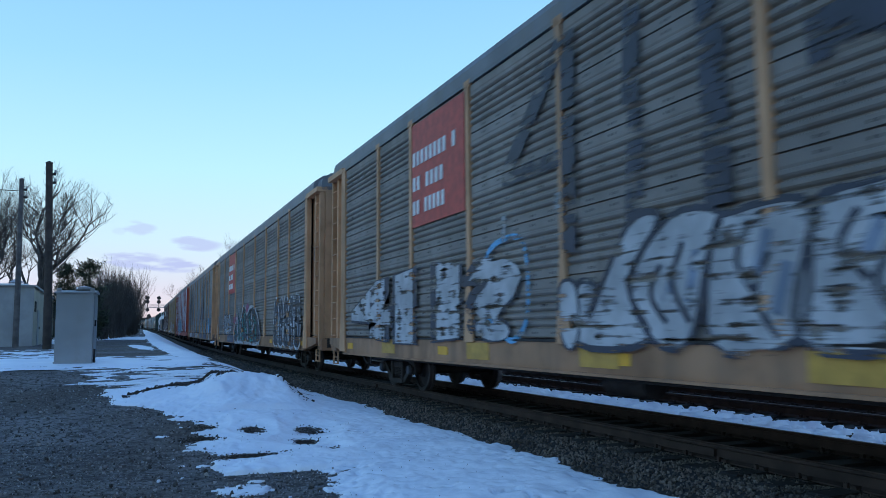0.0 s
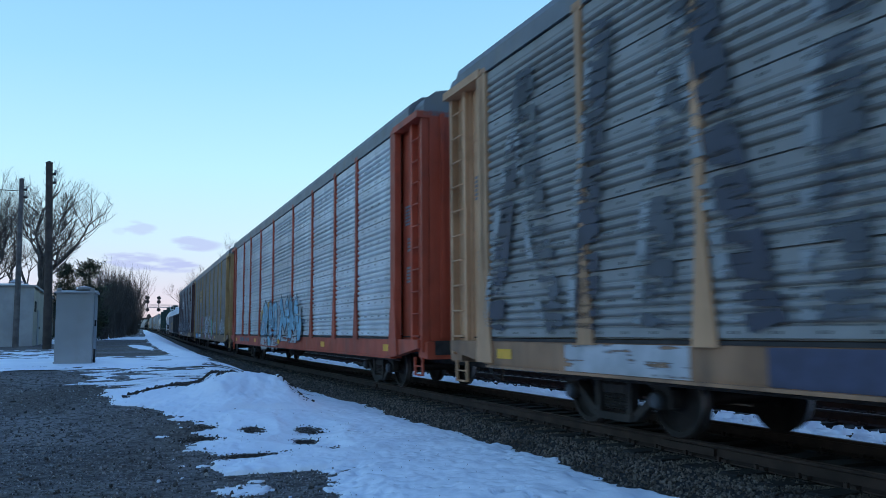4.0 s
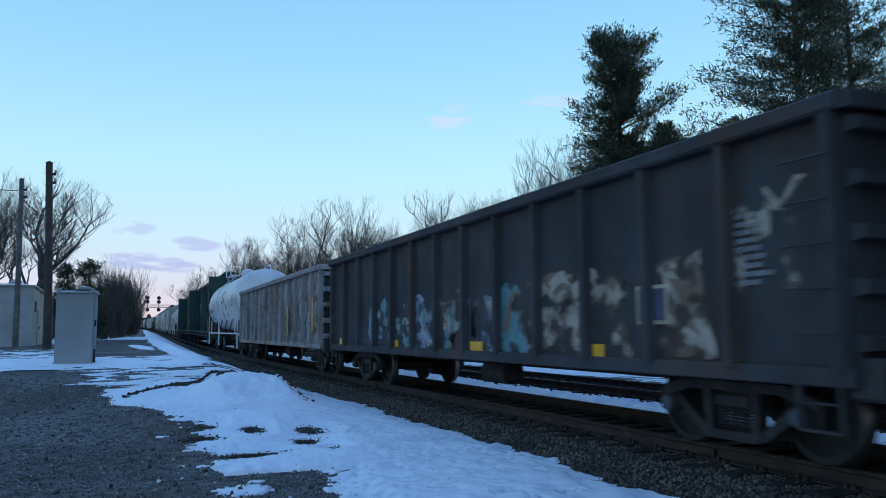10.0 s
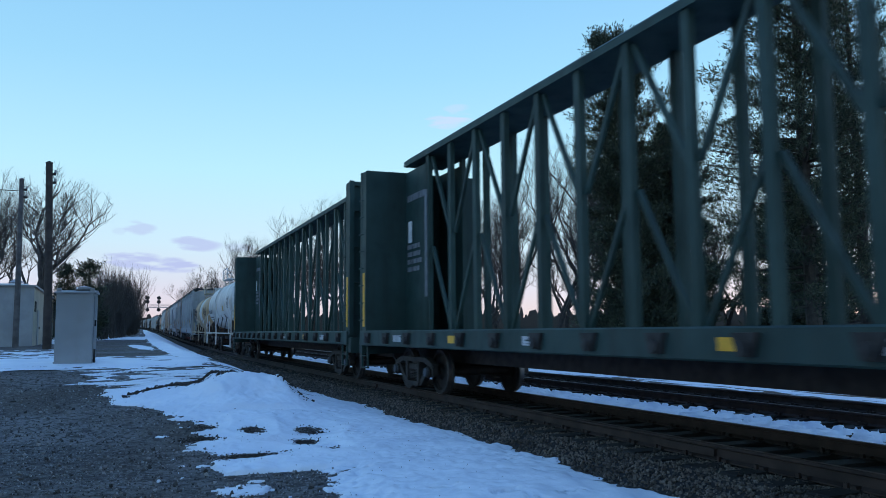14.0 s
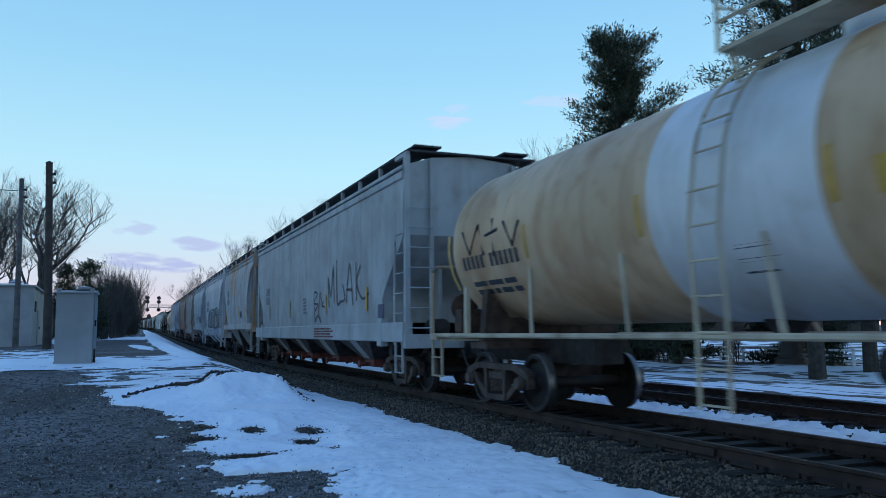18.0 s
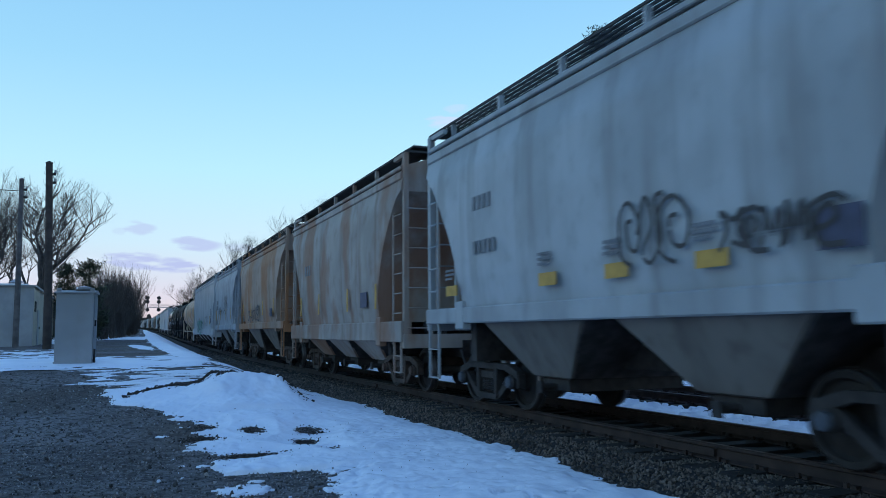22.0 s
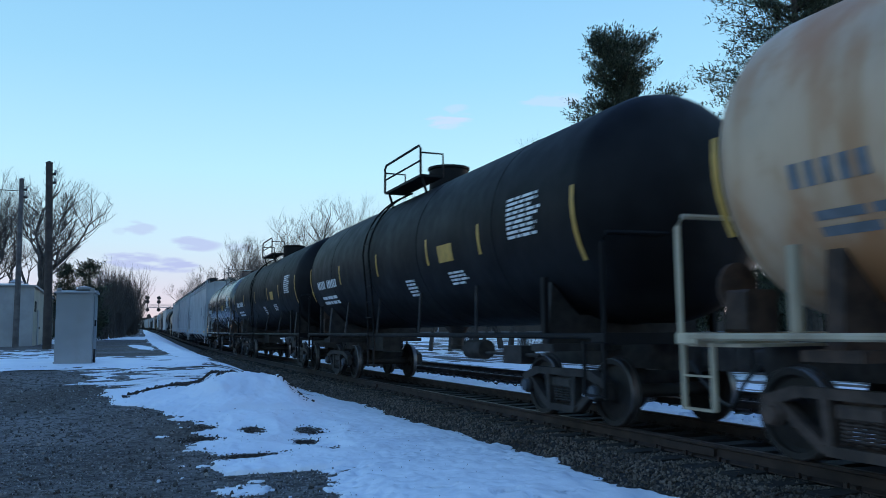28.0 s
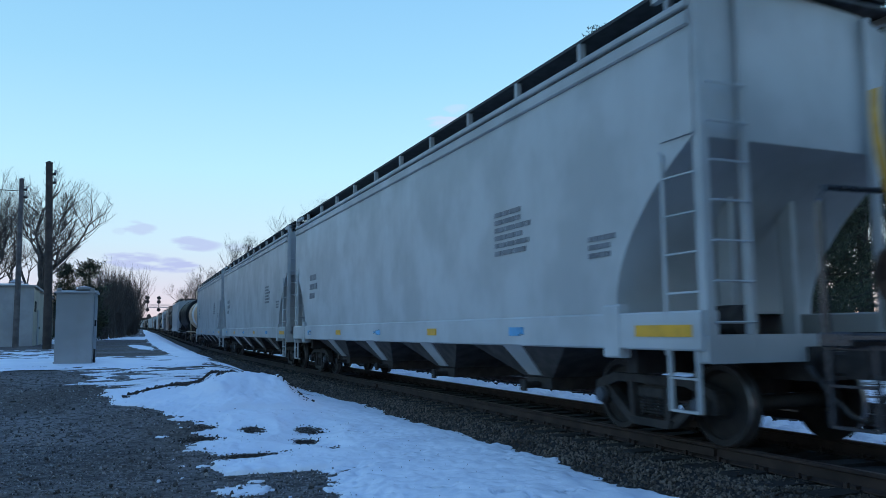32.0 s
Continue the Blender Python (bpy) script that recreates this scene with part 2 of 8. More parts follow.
GROUND, gn, gl, gb = material("gravel_lot", 0.9, 0.0, 0.25)
_a = noise_node(gn, gl, 0.5, (1, 1, 1), 6.0)
_b = noise_node(gn, gl, 30.0, (1, 1, 1), 4.0)
_d = noise_node(gn, gl, 6.0, (1, 1, 1), 6.0)
_c = mix_node(gn, gl, ramp_node(gn, gl, _a, 0.35, 0.65), (0.11, 0.10, 0.096), (0.23, 0.21, 0.20))
_c = mix_node(gn, gl, ramp_node(gn, gl, _b, 0.50, 0.62, 0.8), _c, (0.25, 0.245, 0.24))
_e = noise_node(gn, gl, 13.0, (1, 1, 1), 3.0)
_c = mix_node(gn, gl, ramp_node(gn, gl, _e, 0.52, 0.64, 0.75), _c, (0.040, 0.036, 0.034))
_c = mix_node(gn, gl, ramp_node(gn, gl, _d, 0.50, 0.66, 0.7), _c, (0.045, 0.041, 0.039))
_f = noise_node(gn, gl, 0.22, (1, 1, 1), 7.0)
_c = mix_node(gn, gl, ramp_node(gn, gl, _f, 0.42, 0.62, 0.55), _c, (0.105, 0.078, 0.055))
gl.new(_c, gb.inputs["Base Color"])
_s = gn.new("ShaderNodeMath")
_s.operation = "ADD"
gl.new(_b, _s.inputs[0])
gl.new(_e, _s.inputs[1])
bump_node(gn, gl, gb, _s.outputs[0], 1.0, 0.06)

BALLAST, bn, bl, bb = material("ballast_stone", 0.85, 0.0, 0.3)
_i = bn.new("ShaderNodeNewGeometry")
_r = bn.new("ShaderNodeValToRGB")
_r.color_ramp.elements[0].color, _r.color_ramp.elements[1].color = (0.024, 0.020, 0.017, 1), (0.20, 0.165, 0.135, 1)
bl.new(_i.outputs["Random Per Island"], _r.inputs["Fac"])
_n = noise_node(bn, bl, 18.0)
_c = mix_node(bn, bl, ramp_node(bn, bl, _n, 0.4, 0.7, 0.5), _r.outputs["Color"], (0.065, 0.048, 0.038))
_m = noise_node(bn, bl, 1.3, (1, 1, 1), 5.0)
bl.new(mix_node(bn, bl, ramp_node(bn, bl, _m, 0.50, 0.70, 0.6), _c, (0.030, 0.024, 0.020)), bb.inputs["Base Color"])
# oily dirt plus the shade beneath the train, both in the base colour
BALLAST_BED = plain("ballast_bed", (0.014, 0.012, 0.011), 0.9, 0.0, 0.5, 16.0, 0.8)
CLOD = plain("earth_clods", (0.045, 0.036, 0.030), 0.95, 0.0, 0.4, 20.0, 0.5)
BARK = plain("bark", (0.055, 0.045, 0.038), 0.9, 0.0, 0.3, 5.0, 0.4)
TWIG = plain("twigs", (0.062, 0.050, 0.042), 0.9, 0.0, 0.25)
POLE_WOOD = plain("creosoted_pole", (0.05, 0.038, 0.034), 0.85, 0.0, 0.3, 3.0, 0.4)
CABINET = paint("galvanised_cabinet", (0.26, 0.265, 0.275), (0.22, 0.2, 0.19), 0.3, rough=0.5, streak=0.35)
SHED = paint("shed_metal", (0.31, 0.32, 0.34), (0.25, 0.22, 0.19), 0.3, rough=0.5, streak=0.3)
SHED_SIDE = paint("shed_cream", (0.42, 0.38, 0.31), (0.25, 0.22, 0.19), 0.3, rough=0.5, streak=0.3)
SHED_PALE = paint("pale_hut_metal", (0.50, 0.50, 0.50), (0.3, 0.28, 0.26), 0.3, rough=0.5, streak=0.3)
OLD_POLE = plain("weathered_pole", (0.11, 0.10, 0.10), 0.9, 0.0, 0.3, 3.0, 0.4)
FENCE_WHITE = plain("fence_white", (0.78, 0.78, 0.78), 0.6, 0.0, 0.06)

LOT_STONE, ln, ll, lb = material("lot_gravel_stone", 0.9, 0.0, 0.25)
_i = ln.new("ShaderNodeNewGeometry")
_r = ln.new("ShaderNodeValToRGB")
_r.color_ramp.elements[0].color, _r.color_ramp.elements[1].color = (0.040, 0.037, 0.035, 1), (0.36, 0.34, 0.325, 1)
_r.color_ramp.elements.new(0.65).color = (0.17, 0.158, 0.15, 1)
ll.new(_i.outputs["Random Per Island"], _r.inputs["Fac"])
ll.new(_r.outputs["Color"], lb.inputs["Base Color"])

NEEDLE, nn, nl, nb = material("pine_needles", 0.7, 0.0, 0.2)
_i = nn.new("ShaderNodeNewGeometry")
_r = nn.new("ShaderNodeValToRGB")
_r.color_ramp.elements[0].color, _r.color_ramp.elements[1].color = (0.026, 0.036, 0.026, 1), (0.10, 0.112, 0.068, 1)
nl.new(_i.outputs["Random Per Island"], _r.inputs["Fac"])
nl.new(_r.outputs["Color"], nb.inputs["Base Color"])


# ---- mesh helpers ----
class Geo:
    """Collects points and faces for one mesh."""

    def __init__(self):
        self.v, self.f = [], []

    def put(self, pts, faces):
        k = len(self.v)
        self.v += [tuple(p) for p in pts]
        self.f += [tuple(i + k for i in q) for q in faces]
        return self

    def box(self, x0, x1, y0, y1, z0, z1, c=0.0):
        if c <= 0:
            return self.put([(x, y, z) for x in (x0, x1) for y in (y0, y1) for z in (z0, z1)],
                            [(0, 1, 3, 2), (4, 6, 7, 5), (0, 4, 5, 1), (2, 3, 7, 6), (0, 2, 6, 4), (1, 5, 7, 3)])
        prof = [(x0 + c, z0), (x1 - c, z0), (x1, z0 + c), (x1, z1 - c), (x1 - c, z1), (x0 + c, z1), (x0, z1 - c), (x0, z0 + c)]
        return self.prism("y", prof, y0, y1)

    def prism(self, axis, prof, a, b, caps=True):
        n = len(prof)
        place = {"x": lambda p, s: (s, p[0], p[1]), "y": lambda p, s: (p[0], s, p[1]), "z": lambda p, s: (p[0], p[1], s)}[axis]
        pts = [place(p, a) for p in prof] + [place(p, b) for p in prof]
        faces = [(i, (i + 1) % n, n + (i + 1) % n, n + i) for i in range(n)]
        if caps:
            faces += [tuple(range(n - 1, -1, -1)), tuple(range(n, 2 * n))]
        return self.put(pts, faces)

    def tube(self, path, r, n=6, r2=None):
        path = [Vector(p) for p in path]
        rings = []
        for i, p in enumerate(path):
            d = (path[min(i + 1, len(path) - 1)] - path[max(i - 1, 0)]).normalized()
            a = d.cross(Vector((0, 0, 1)) if abs(d.z) < 0.9 else Vector((1, 0, 0))).normalized()
            b = d.cross(a)
            k = r if r2 is None else r + (r2 - r) * i / (len(path) - 1)
            rings.append([p + k * (math.cos(2 * math.pi * j / n) * a + math.sin(2 * math.pi * j / n) * b) for j in range(n)])
        faces = []
        for i in range(len(path) - 1):
            faces += [(i * n + j, i * n + (j + 1) % n, (i + 1) * n + (j + 1) % n, (i + 1) * n + j) for j in range(n)]
        faces += [tuple(range(n - 1, -1, -1)), tuple(range((len(path) - 1) * n, len(path) * n))]
        return self.put([q for r_ in rings for q in r_], faces)

    def lathe(self, prof, centre, axis="y", n=24):
        """prof: (radius, place along the axis)."""
        pts = []
        for r, s in prof:
            for j in range(n):
                a = 2 * math.pi * j / n
                u, w = r * math.cos(a), r * math.sin(a)
                pts.append({"y": (centre[0] + u, centre[1] + s, centre[2] + w), "x": (centre[0] + s, centre[1] + u, centre[2] + w),
                            "z": (centre[0] + u, centre[1] + w, centre[2] + s)}[axis])
        m = len(prof)
        faces = [(i * n + j, i * n + (j + 1) % n, (i + 1) * n + (j + 1) % n, (i + 1) * n + j) for i in range(m - 1) for j in range(n)]
        faces += [tuple(range(n - 1, -1, -1)), tuple(range((m - 1) * n, m * n))]
        return self.put(pts, faces)

    def mesh(self, name, mat, smooth=False):
        me = bpy.data.meshes.new(name)
        me.from_pydata(self.v, [], self.f)
        me.materials.append(mat)
        bm = bmesh.new()
        bm.from_mesh(me)
        bmesh.ops.recalc_face_normals(bm, faces=bm.faces)
        bm.to_mesh(me)
        bm.free()
        if smooth:
            me.shade_smooth()
            me.set_sharp_from_angle(angle=radians(38))
        return me


def part(name, geo, mat, parent, label="", smooth=False):
    me = geo if isinstance(geo, bpy.types.Mesh) else geo.mesh(name, mat, smooth)
    ob = new(name, me)
    ob.parent = parent
    if label:
        tagged(ob, label)
    return ob


def thing(name, label, category, group="", kind=""):
    ob = new(name)
    ob.empty_display_size = 0.2
    return tagged(ob, label, category, group, kind)


def solid(name, geo, mat, label="", category="", group="", kind="", smooth=False):
    return tagged(new(name, geo.mesh(name, mat, smooth)), label, category, group, kind)

# ---- running gear, shared by all cars ----
WHEEL_R = 0.435


def wheelset_mesh():
    g = Geo()
    g.lathe([(0.075, -1.05), (0.075, -0.86), (0.10, -0.84), (0.085, 0.0), (0.10, 0.84), (0.075, 0.86), (0.075, 1.05)], (0, 0, 0), "x", 14)
    for s in (-1, 1):
        prof = [(0.10, 0.86), (0.13, 0.86), (0.16, 0.80), (0.33, 0.765), (0.365, 0.795), (0.365, 0.835), (0.425, 0.838), (WHEEL_R, 0.83), (WHEEL_R + 0.003, 0.745), (WHEEL_R + 0.028, 0.725),
                (WHEEL_R + 0.028, 0.705), (0.37, 0.70), (0.34, 0.73), (0.16, 0.765), (0.13, 0.70), (0.10, 0.70)]
        g.lathe([(r, s * x) for r, x in prof], (0, 0, 0), "x", 36)
    me = g.mesh("wheelset", WHEEL, True)
    me.materials.append(TREAD)
    for p in me.polygons:
        rs = [math.hypot(me.vertices[i].co.y, me.vertices[i].co.z) for i in p.vertices]
        if min(rs) > 0.42 and max(rs) < WHEEL_R + 0.01:
            p.material_index = 1
    return me


def side_frame_mesh(mat):
    g = Geo()
    x0, x1 = 0.93, 1.07
    # top chord dropping to the axle boxes, tension members down to the spring seat, columns
    g.prism("x", [(-1.08, 0.50), (-1.06, 0.60), (-0.70, 0.71), (0.70, 0.71), (1.06, 0.60), (1.08, 0.50), (0.98, 0.50), (0.62, 0.615), (-0.62, 0.615), (-0.98, 0.50)], x0, x1)
    g.prism("x", [(-0.34, 0.13), (0.34, 0.13), (0.40, 0.22), (-0.40, 0.22)], x0 - 0.02, x1 + 0.02)
    for s in (-1, 1):
        g.prism("x", [(s * 0.34, 0.13), (s * 0.44, 0.16), (s * 0.92, 0.50), (s * 0.82, 0.56), (s * 0.36, 0.23)], x0 + 0.01, x1 - 0.01)
        g.prism("x", [(s * 0.27, 0.20), (s * 0.35, 0.20), (s * 0.39, 0.63), (s * 0.29, 0.63)], x0 + 0.02, x1 + 0.01)
        g.prism("x", [(s * 1.01, 0.34), (s * 1.09, 0.36), (s * 1.09, 0.56), (s * 1.01, 0.56)], x0 + 0.01, x1 - 0.01)
        g.lathe([(0.02, -0.07), (0.105, -0.06), (0.115, 0.03), (0.09, 0.05), (0.03, 0.055)], (x1, s * 0.89, WHEEL_R), "x", 16)
    return g.mesh("side_frame", mat, True)


def spring_mesh(mat):
    g = Geo()
    for y in (-0.15, 0.0, 0.15):
        pts = [(1.0 + 0.055 * math.cos(a), y + 0.055 * math.sin(a), 0.25 + 0.20 * a / (12 * math.pi)) for a in [k * math.pi / 4 for k in range(49)]]
        g.tube(pts, 0.015, 5)
    g.box(0.94, 1.06, -0.23, 0.23, 0.45, 0.58, 0.02)
    return g.mesh("suspension", mat, True)


WHEELSET = wheelset_mesh()
GEAR = {}
for key, mt in (("dark", STEEL_DARK), ("brown", BROWN_GEAR)):
    bol = Geo().box(-1.0, 1.0, -0.2, 0.2, 0.46, 0.66, 0.04).box(-0.2, 0.2, -0.25, 0.25, 0.66, 0.72)
    for s in (-1, 1):
        bol.box(-0.75, 0.75, s * 0.42 - 0.04, s * 0.42 + 0.04, 0.36, 0.44)
    near_f, near_s = side_frame_mesh(mt), spring_mesh(mt)
    far_f, far_s = near_f.copy(), near_s.copy()
    for me_ in (near_f, near_s):
        me_.transform(Matrix.Scale(-1, 4, (1, 0, 0)))
        me_.flip_normals()
    GEAR[key] = (bol.mesh("truck_bolster", mt), near_f, far_f, near_s, far_s)

CAP_PAINT = {"dark": plain("blue_grey_cap", (0.050, 0.064, 0.085), 0.6, 0.1, 0.3), "brown": plain("rusty_cap", (0.080, 0.050, 0.038), 0.7, 0.1, 0.4)}
CAPS = {k: Geo().lathe([(0.02, -0.03), (0.085, -0.02), (0.095, 0.02), (0.02, 0.025)], (-1.135, 0, WHEEL_R), "x", 14).mesh("bearing_cap", m_, True) for k, m_ in CAP_PAINT.items()}
AXLES = {-1: [], 1: []}


def truck(car, y, style="dark"):
    bol, nf, ff, ns, fs = GEAR[style]
    t = part("truck", bol, None, car)
    t.location = (0, y, 0)
    for nm, me in (("side_frame", nf), ("side_frame", ff), ("suspension", ns), ("suspension", fs)):
        part(nm, me, None, t)
    for s in (-1, 1):
        w = part("wheelset", WHEELSET, None, t)
        w.location = (0, s * 0.89, WHEEL_R)
        AXLES[s].append(w)
        part("bearing_cap", CAPS[style], None, t).location.y = s * 0.89
    return t


def coupler(car, y_end, s):
    """Draft gear, knuckle, air hose and cut lever at one end; s: -1 leading end, 1 trailing."""
    g = Geo().box(-0.13, 0.13, min(y_end, y_end - s * 1.0), max(y_end, y_end - s * 1.0), 0.76, 1.0, 0.03)
    g.prism("z", [(-0.14, y_end - s * 0.02), (0.14, y_end - s * 0.02), (0.16, y_end - s * 0.26), (-0.16, y_end - s * 0.26)], 0.74, 1.02)
    part("coupler", g, STEEL_DARK, car)
    h = Geo().tube([(-0.32, y_end - s * 0.55, 0.85), (-0.34, y_end - s * 0.32, 0.62), (-0.28, y_end - s * 0.12, 0.40), (-0.22, y_end, 0.34)], 0.024, 6)
    part("air_hose", h, HOSE, car, smooth=True)


def ladder(car, x, y, z0, z1, w, axis, mat, step=0.38, name="ladder"):
    """Two stiles and rungs; axis: the way in which the rungs run."""
    g = Geo()
    for s in (-0.5, 0.5):
        p = (x, y + s * w) if axis == "y" else (x + s * w, y)
        g.box(p[0] - 0.022, p[0] + 0.022, p[1] - 0.022, p[1] + 0.022, z0, z1)
    z = z0 + 0.18
    while z < z1:
        a, b = ((x, y - w / 2, z), (x, y + w / 2, z)) if axis == "y" else ((x - w / 2, y, z), (x + w / 2, y, z))
        g.tube([a, b], 0.014, 5)
        z += step
    return part(name, g, mat, car)


def rungs(car, x, ya, yb, zs, mat):
    for z in zs:
        part("grab_iron", Geo().tube([(x + 0.05, ya, z), (x, ya, z), (x, yb, z), (x + 0.05, yb, z)], 0.013, 5), mat, car)


def stirrup(car, x, y, z0, z1, w, mat):
    g = Geo().box(x - 0.02, x + 0.02, y - w / 2 - 0.02, y - w / 2 + 0.02, z0, z1).box(x - 0.02, x + 0.02, y + w / 2 - 0.02, y + w / 2 + 0.02, z0, z1)
    g.box(x - 0.03, x + 0.03, y - w / 2, y + w / 2, z0 - 0.012, z0 + 0.012).box(x - 0.02, x + 0.02, y - w / 2, y + w / 2, (z0 + z1) / 2 - 0.01, (z0 + z1) / 2 + 0.01)
    return part("step", g, mat, car)


# ---- markings ----
def plate(car, name, y, z, w, h, mat, x=-1.53, label="", lean=0.0):
    return part(name, Geo().prism("x", [(y - w / 2 + lean, z - h / 2), (y + w / 2 + lean, z - h / 2), (y + w / 2 - lean, z + h / 2), (y - w / 2 - lean, z + h / 2)], x - 0.008, x + 0.004), mat, car, label)


def stencil(car, y, z, w, h, mat, x=-1.53, lines=3, seed=1, blocks=False, surface=None, tall=0.84):
    """A block of lettering too small to read, as bars; blocks: large characters as upright blocks."""
    rnd = random.Random(seed)
    g = Geo()
    cells = []
    lh = h / lines
    for i in range(lines):
        zt = z + h / 2 - i * lh
        if blocks:
            n = max(2, int(w / (lh * tall * 0.74)))
            gap = rnd.randint(2, max(2, n - 2)) if n > 5 else -1
            for k in range(n):
                if k == gap:
                    continue
                u0 = -w / 2 + w * k / n
                cells.append((u0, u0 + w / n * 0.62, zt - lh * tall, zt))
        else:
            u = -w / 2
            end = w / 2 * rnd.uniform(0.3, 1.0)
            while u < end:
                k = rnd.uniform(0.10, 0.34) * w
                cells.append((u, min(end, u + k), zt - lh * 0.6, zt))
                u += k + 0.04 * w
    for u0, u1, za, zb in cells:
        if surface:
            surface(g, y - u1, y - u0, za, zb)
        else:
            g.prism("x", [(y - u1, za), (y - u0, za), (y - u0, zb), (y - u1, zb)], x - 0.006, x + 0.003)
    return tagged(part("stencil_block", g, mat, car), kind="stuff")


def letters_mesh(text, width, height, fat, mat, place, shear=0.0, space=0.86):
    cu = bpy.data.curves.new("letters", "FONT")
    cu.body, cu.size, cu.offset, cu.shear, cu.resolution_u, cu.space_character = text, 1.0, fat, shear, 3, space
    ob = bpy.data.objects.new("letters", cu)
    me = bpy.data.meshes.new_from_object(ob)
    bpy.data.objects.remove(ob)
    xs, ys = [v.co.x for v in me.vertices], [v.co.y for v in me.vertices]
    x0, x1, y0, y1 = min(xs), max(xs), min(ys), max(ys)
    for v in me.vertices:
        u, w = (v.co.x - x0) / (x1 - x0) - 0.5, (v.co.y - y0) / (y1 - y0) - 0.5
        wob = 0.05 * math.sin(9.0 * u + 2.0 * w) * height
        v.co = place(u * width, w * height + wob)
    me.materials.clear()
    me.materials.append(mat)
    return me


def graffiti(car, text, y, z, width, height, fill, line, x=-1.58, fat=0.05, name="graffiti", shear=0.1, place=None):
    """Sprayed letters: a dark outline under a paler fill."""
    for i, (mt, f, dx) in enumerate(((line, fat + 0.045, 0.0), (fill, fat, 0.004))):
        if mt is None:
            continue
        k = width + (f - fat) * height * 0.8, height * (1 + (f - fat) * 1.2)
        fn = place(dx) if place else (lambda u, w, dx=dx: Vector((x - dx, y - u, z + w)))
        part(name, letters_mesh(text, k[0], k[1], f, mt, fn, shear), None, car)


STROKES = [
    [(0.0, 0.0), (0.22, 0.7), (0.1, 1.0), (0.45, 0.35), (0.62, 0.95), (0.8, 0.1), (1.0, 0.55)],
    [(0.95, 0.85), (0.6, 1.0), (0.05, 0.75), (0.3, 0.35), (0.75, 0.55), (0.55, 0.8), (0.25, 0.6), (0.4, 0.05), (1.0, 0.0)],
    [(0.5, 0.0), (0.05, 0.2), (0.1, 0.8), (0.55, 1.0), (0.95, 0.65), (0.8, 0.25), (0.45, 0.3), (0.4, 0.65), (0.65, 0.7)],
    [(0.0, 0.9), (0.2, 0.1), (0.35, 0.75), (0.5, 0.0), (0.68, 1.0), (0.85, 0.3), (1.0, 0.8)],
    [(0.0, 0.45), (0.3, 1.0), (0.6, 0.6), (0.2, 0.2), (0.5, 0.0), (0.9, 0.35), (0.7, 0.95), (1.0, 1.0)],
    [(1.0, 1.0), (0.5, 0.85), (0.0, 0.95), (0.4, 0.5), (0.05, 0.1), (0.5, 0.2), (1.0, 0.0), (0.75, 0.5)],
    [(0.0, 0.05), (0.3, 0.55), (0.1, 0.95), (0.55, 0.75), (0.9, 1.0), (0.7, 0.45), (1.0, 0.1), (0.45, 0.25)]]


def ribbon(g, pts, width, place, n=4):
    """A sprayed stroke through the points, rounded, as a flat band."""
    path = []
    for i in range(len(pts) - 1):
        p0, p1, p2, p3 = (Vector(pts[max(0, min(len(pts) - 1, i + k))]) for k in (-1, 0, 1, 2))
        for k in range(n):
            t = k / n
            path.append(0.5 * ((2 * p1) + (p2 - p0) * t + (2 * p0 - 5 * p1 + 4 * p2 - p3) * t * t + (3 * p1 - p0 - 3 * p2 + p3) * t ** 3))
    path.append(Vector(pts[-1]))
    out = []
    for i, p in enumerate(path):
        d = path[min(i + 1, len(path) - 1)] - path[max(i - 1, 0)]
        d = d.normalized() if d.length > 1e-6 else Vector((1, 0))
        q = Vector((-d.y, d.x)) * width / 2
        out += [place(*(p + q)), place(*(p - q))]
    g.put(out, [(2 * i, 2 * i + 1, 2 * i + 3, 2 * i + 2) for i in range(len(path) - 1)])


def spray(car, y0, y1, z0, z1, n, fill, line, x=-1.60, seed=1, stroke=0.2, body=None, place=None, shapes=None, name="graffiti_shape"):
    """Sprayed shapes side by side, unreadable: an optional solid body, an edge colour and a stroke colour. y0 is the rear end."""
    r_ = random.Random(seed)
    w = (y0 - y1) / n
    hgt = z1 - z0

    def put(lift):
        return place(lift) if place else (lambda u, v: Vector((x - lift, y0 - u, z0 + v)))
    for k in range(n):
        tpl = STROKES[shapes[k % len(shapes)] if shapes else r_.randrange(len(STROKES))]
        sx, dy, sh = w * r_.uniform(1.15, 1.6), hgt * r_.uniform(-0.05, 0.06), r_.uniform(-0.12, 0.18) * hgt
        pts = [(k * w + 0.04 * w + a * sx + (b - 0.5) * sh, dy + b * hgt * r_.uniform(0.97, 1.03)) for a, b in tpl]
        if body:
            g = Geo()
            m = 14
            ring = [(k * w + w / 2 + 0.60 * sx * math.copysign(abs(math.cos(a)) ** 0.6, math.cos(a)), hgt / 2 + dy + 0.56 * hgt * math.copysign(abs(math.sin(a)) ** 0.6, math.sin(a))) for a in [2 * math.pi * j / m for j in range(m)]]
            g.put([put(0.0 + 0.0006 * k)(*q) for q in ring], [tuple(range(m))])
            part(name, g, body, car)
        if line:
            g = Geo()
            ribbon(g, pts, stroke * 1.55, put(0.005 + 0.0006 * k))
            part(name, g, line, car)
        g = Geo()
        ribbon(g, pts, stroke, put(0.009 + 0.0006 * k))
        part(name, g, fill, car)


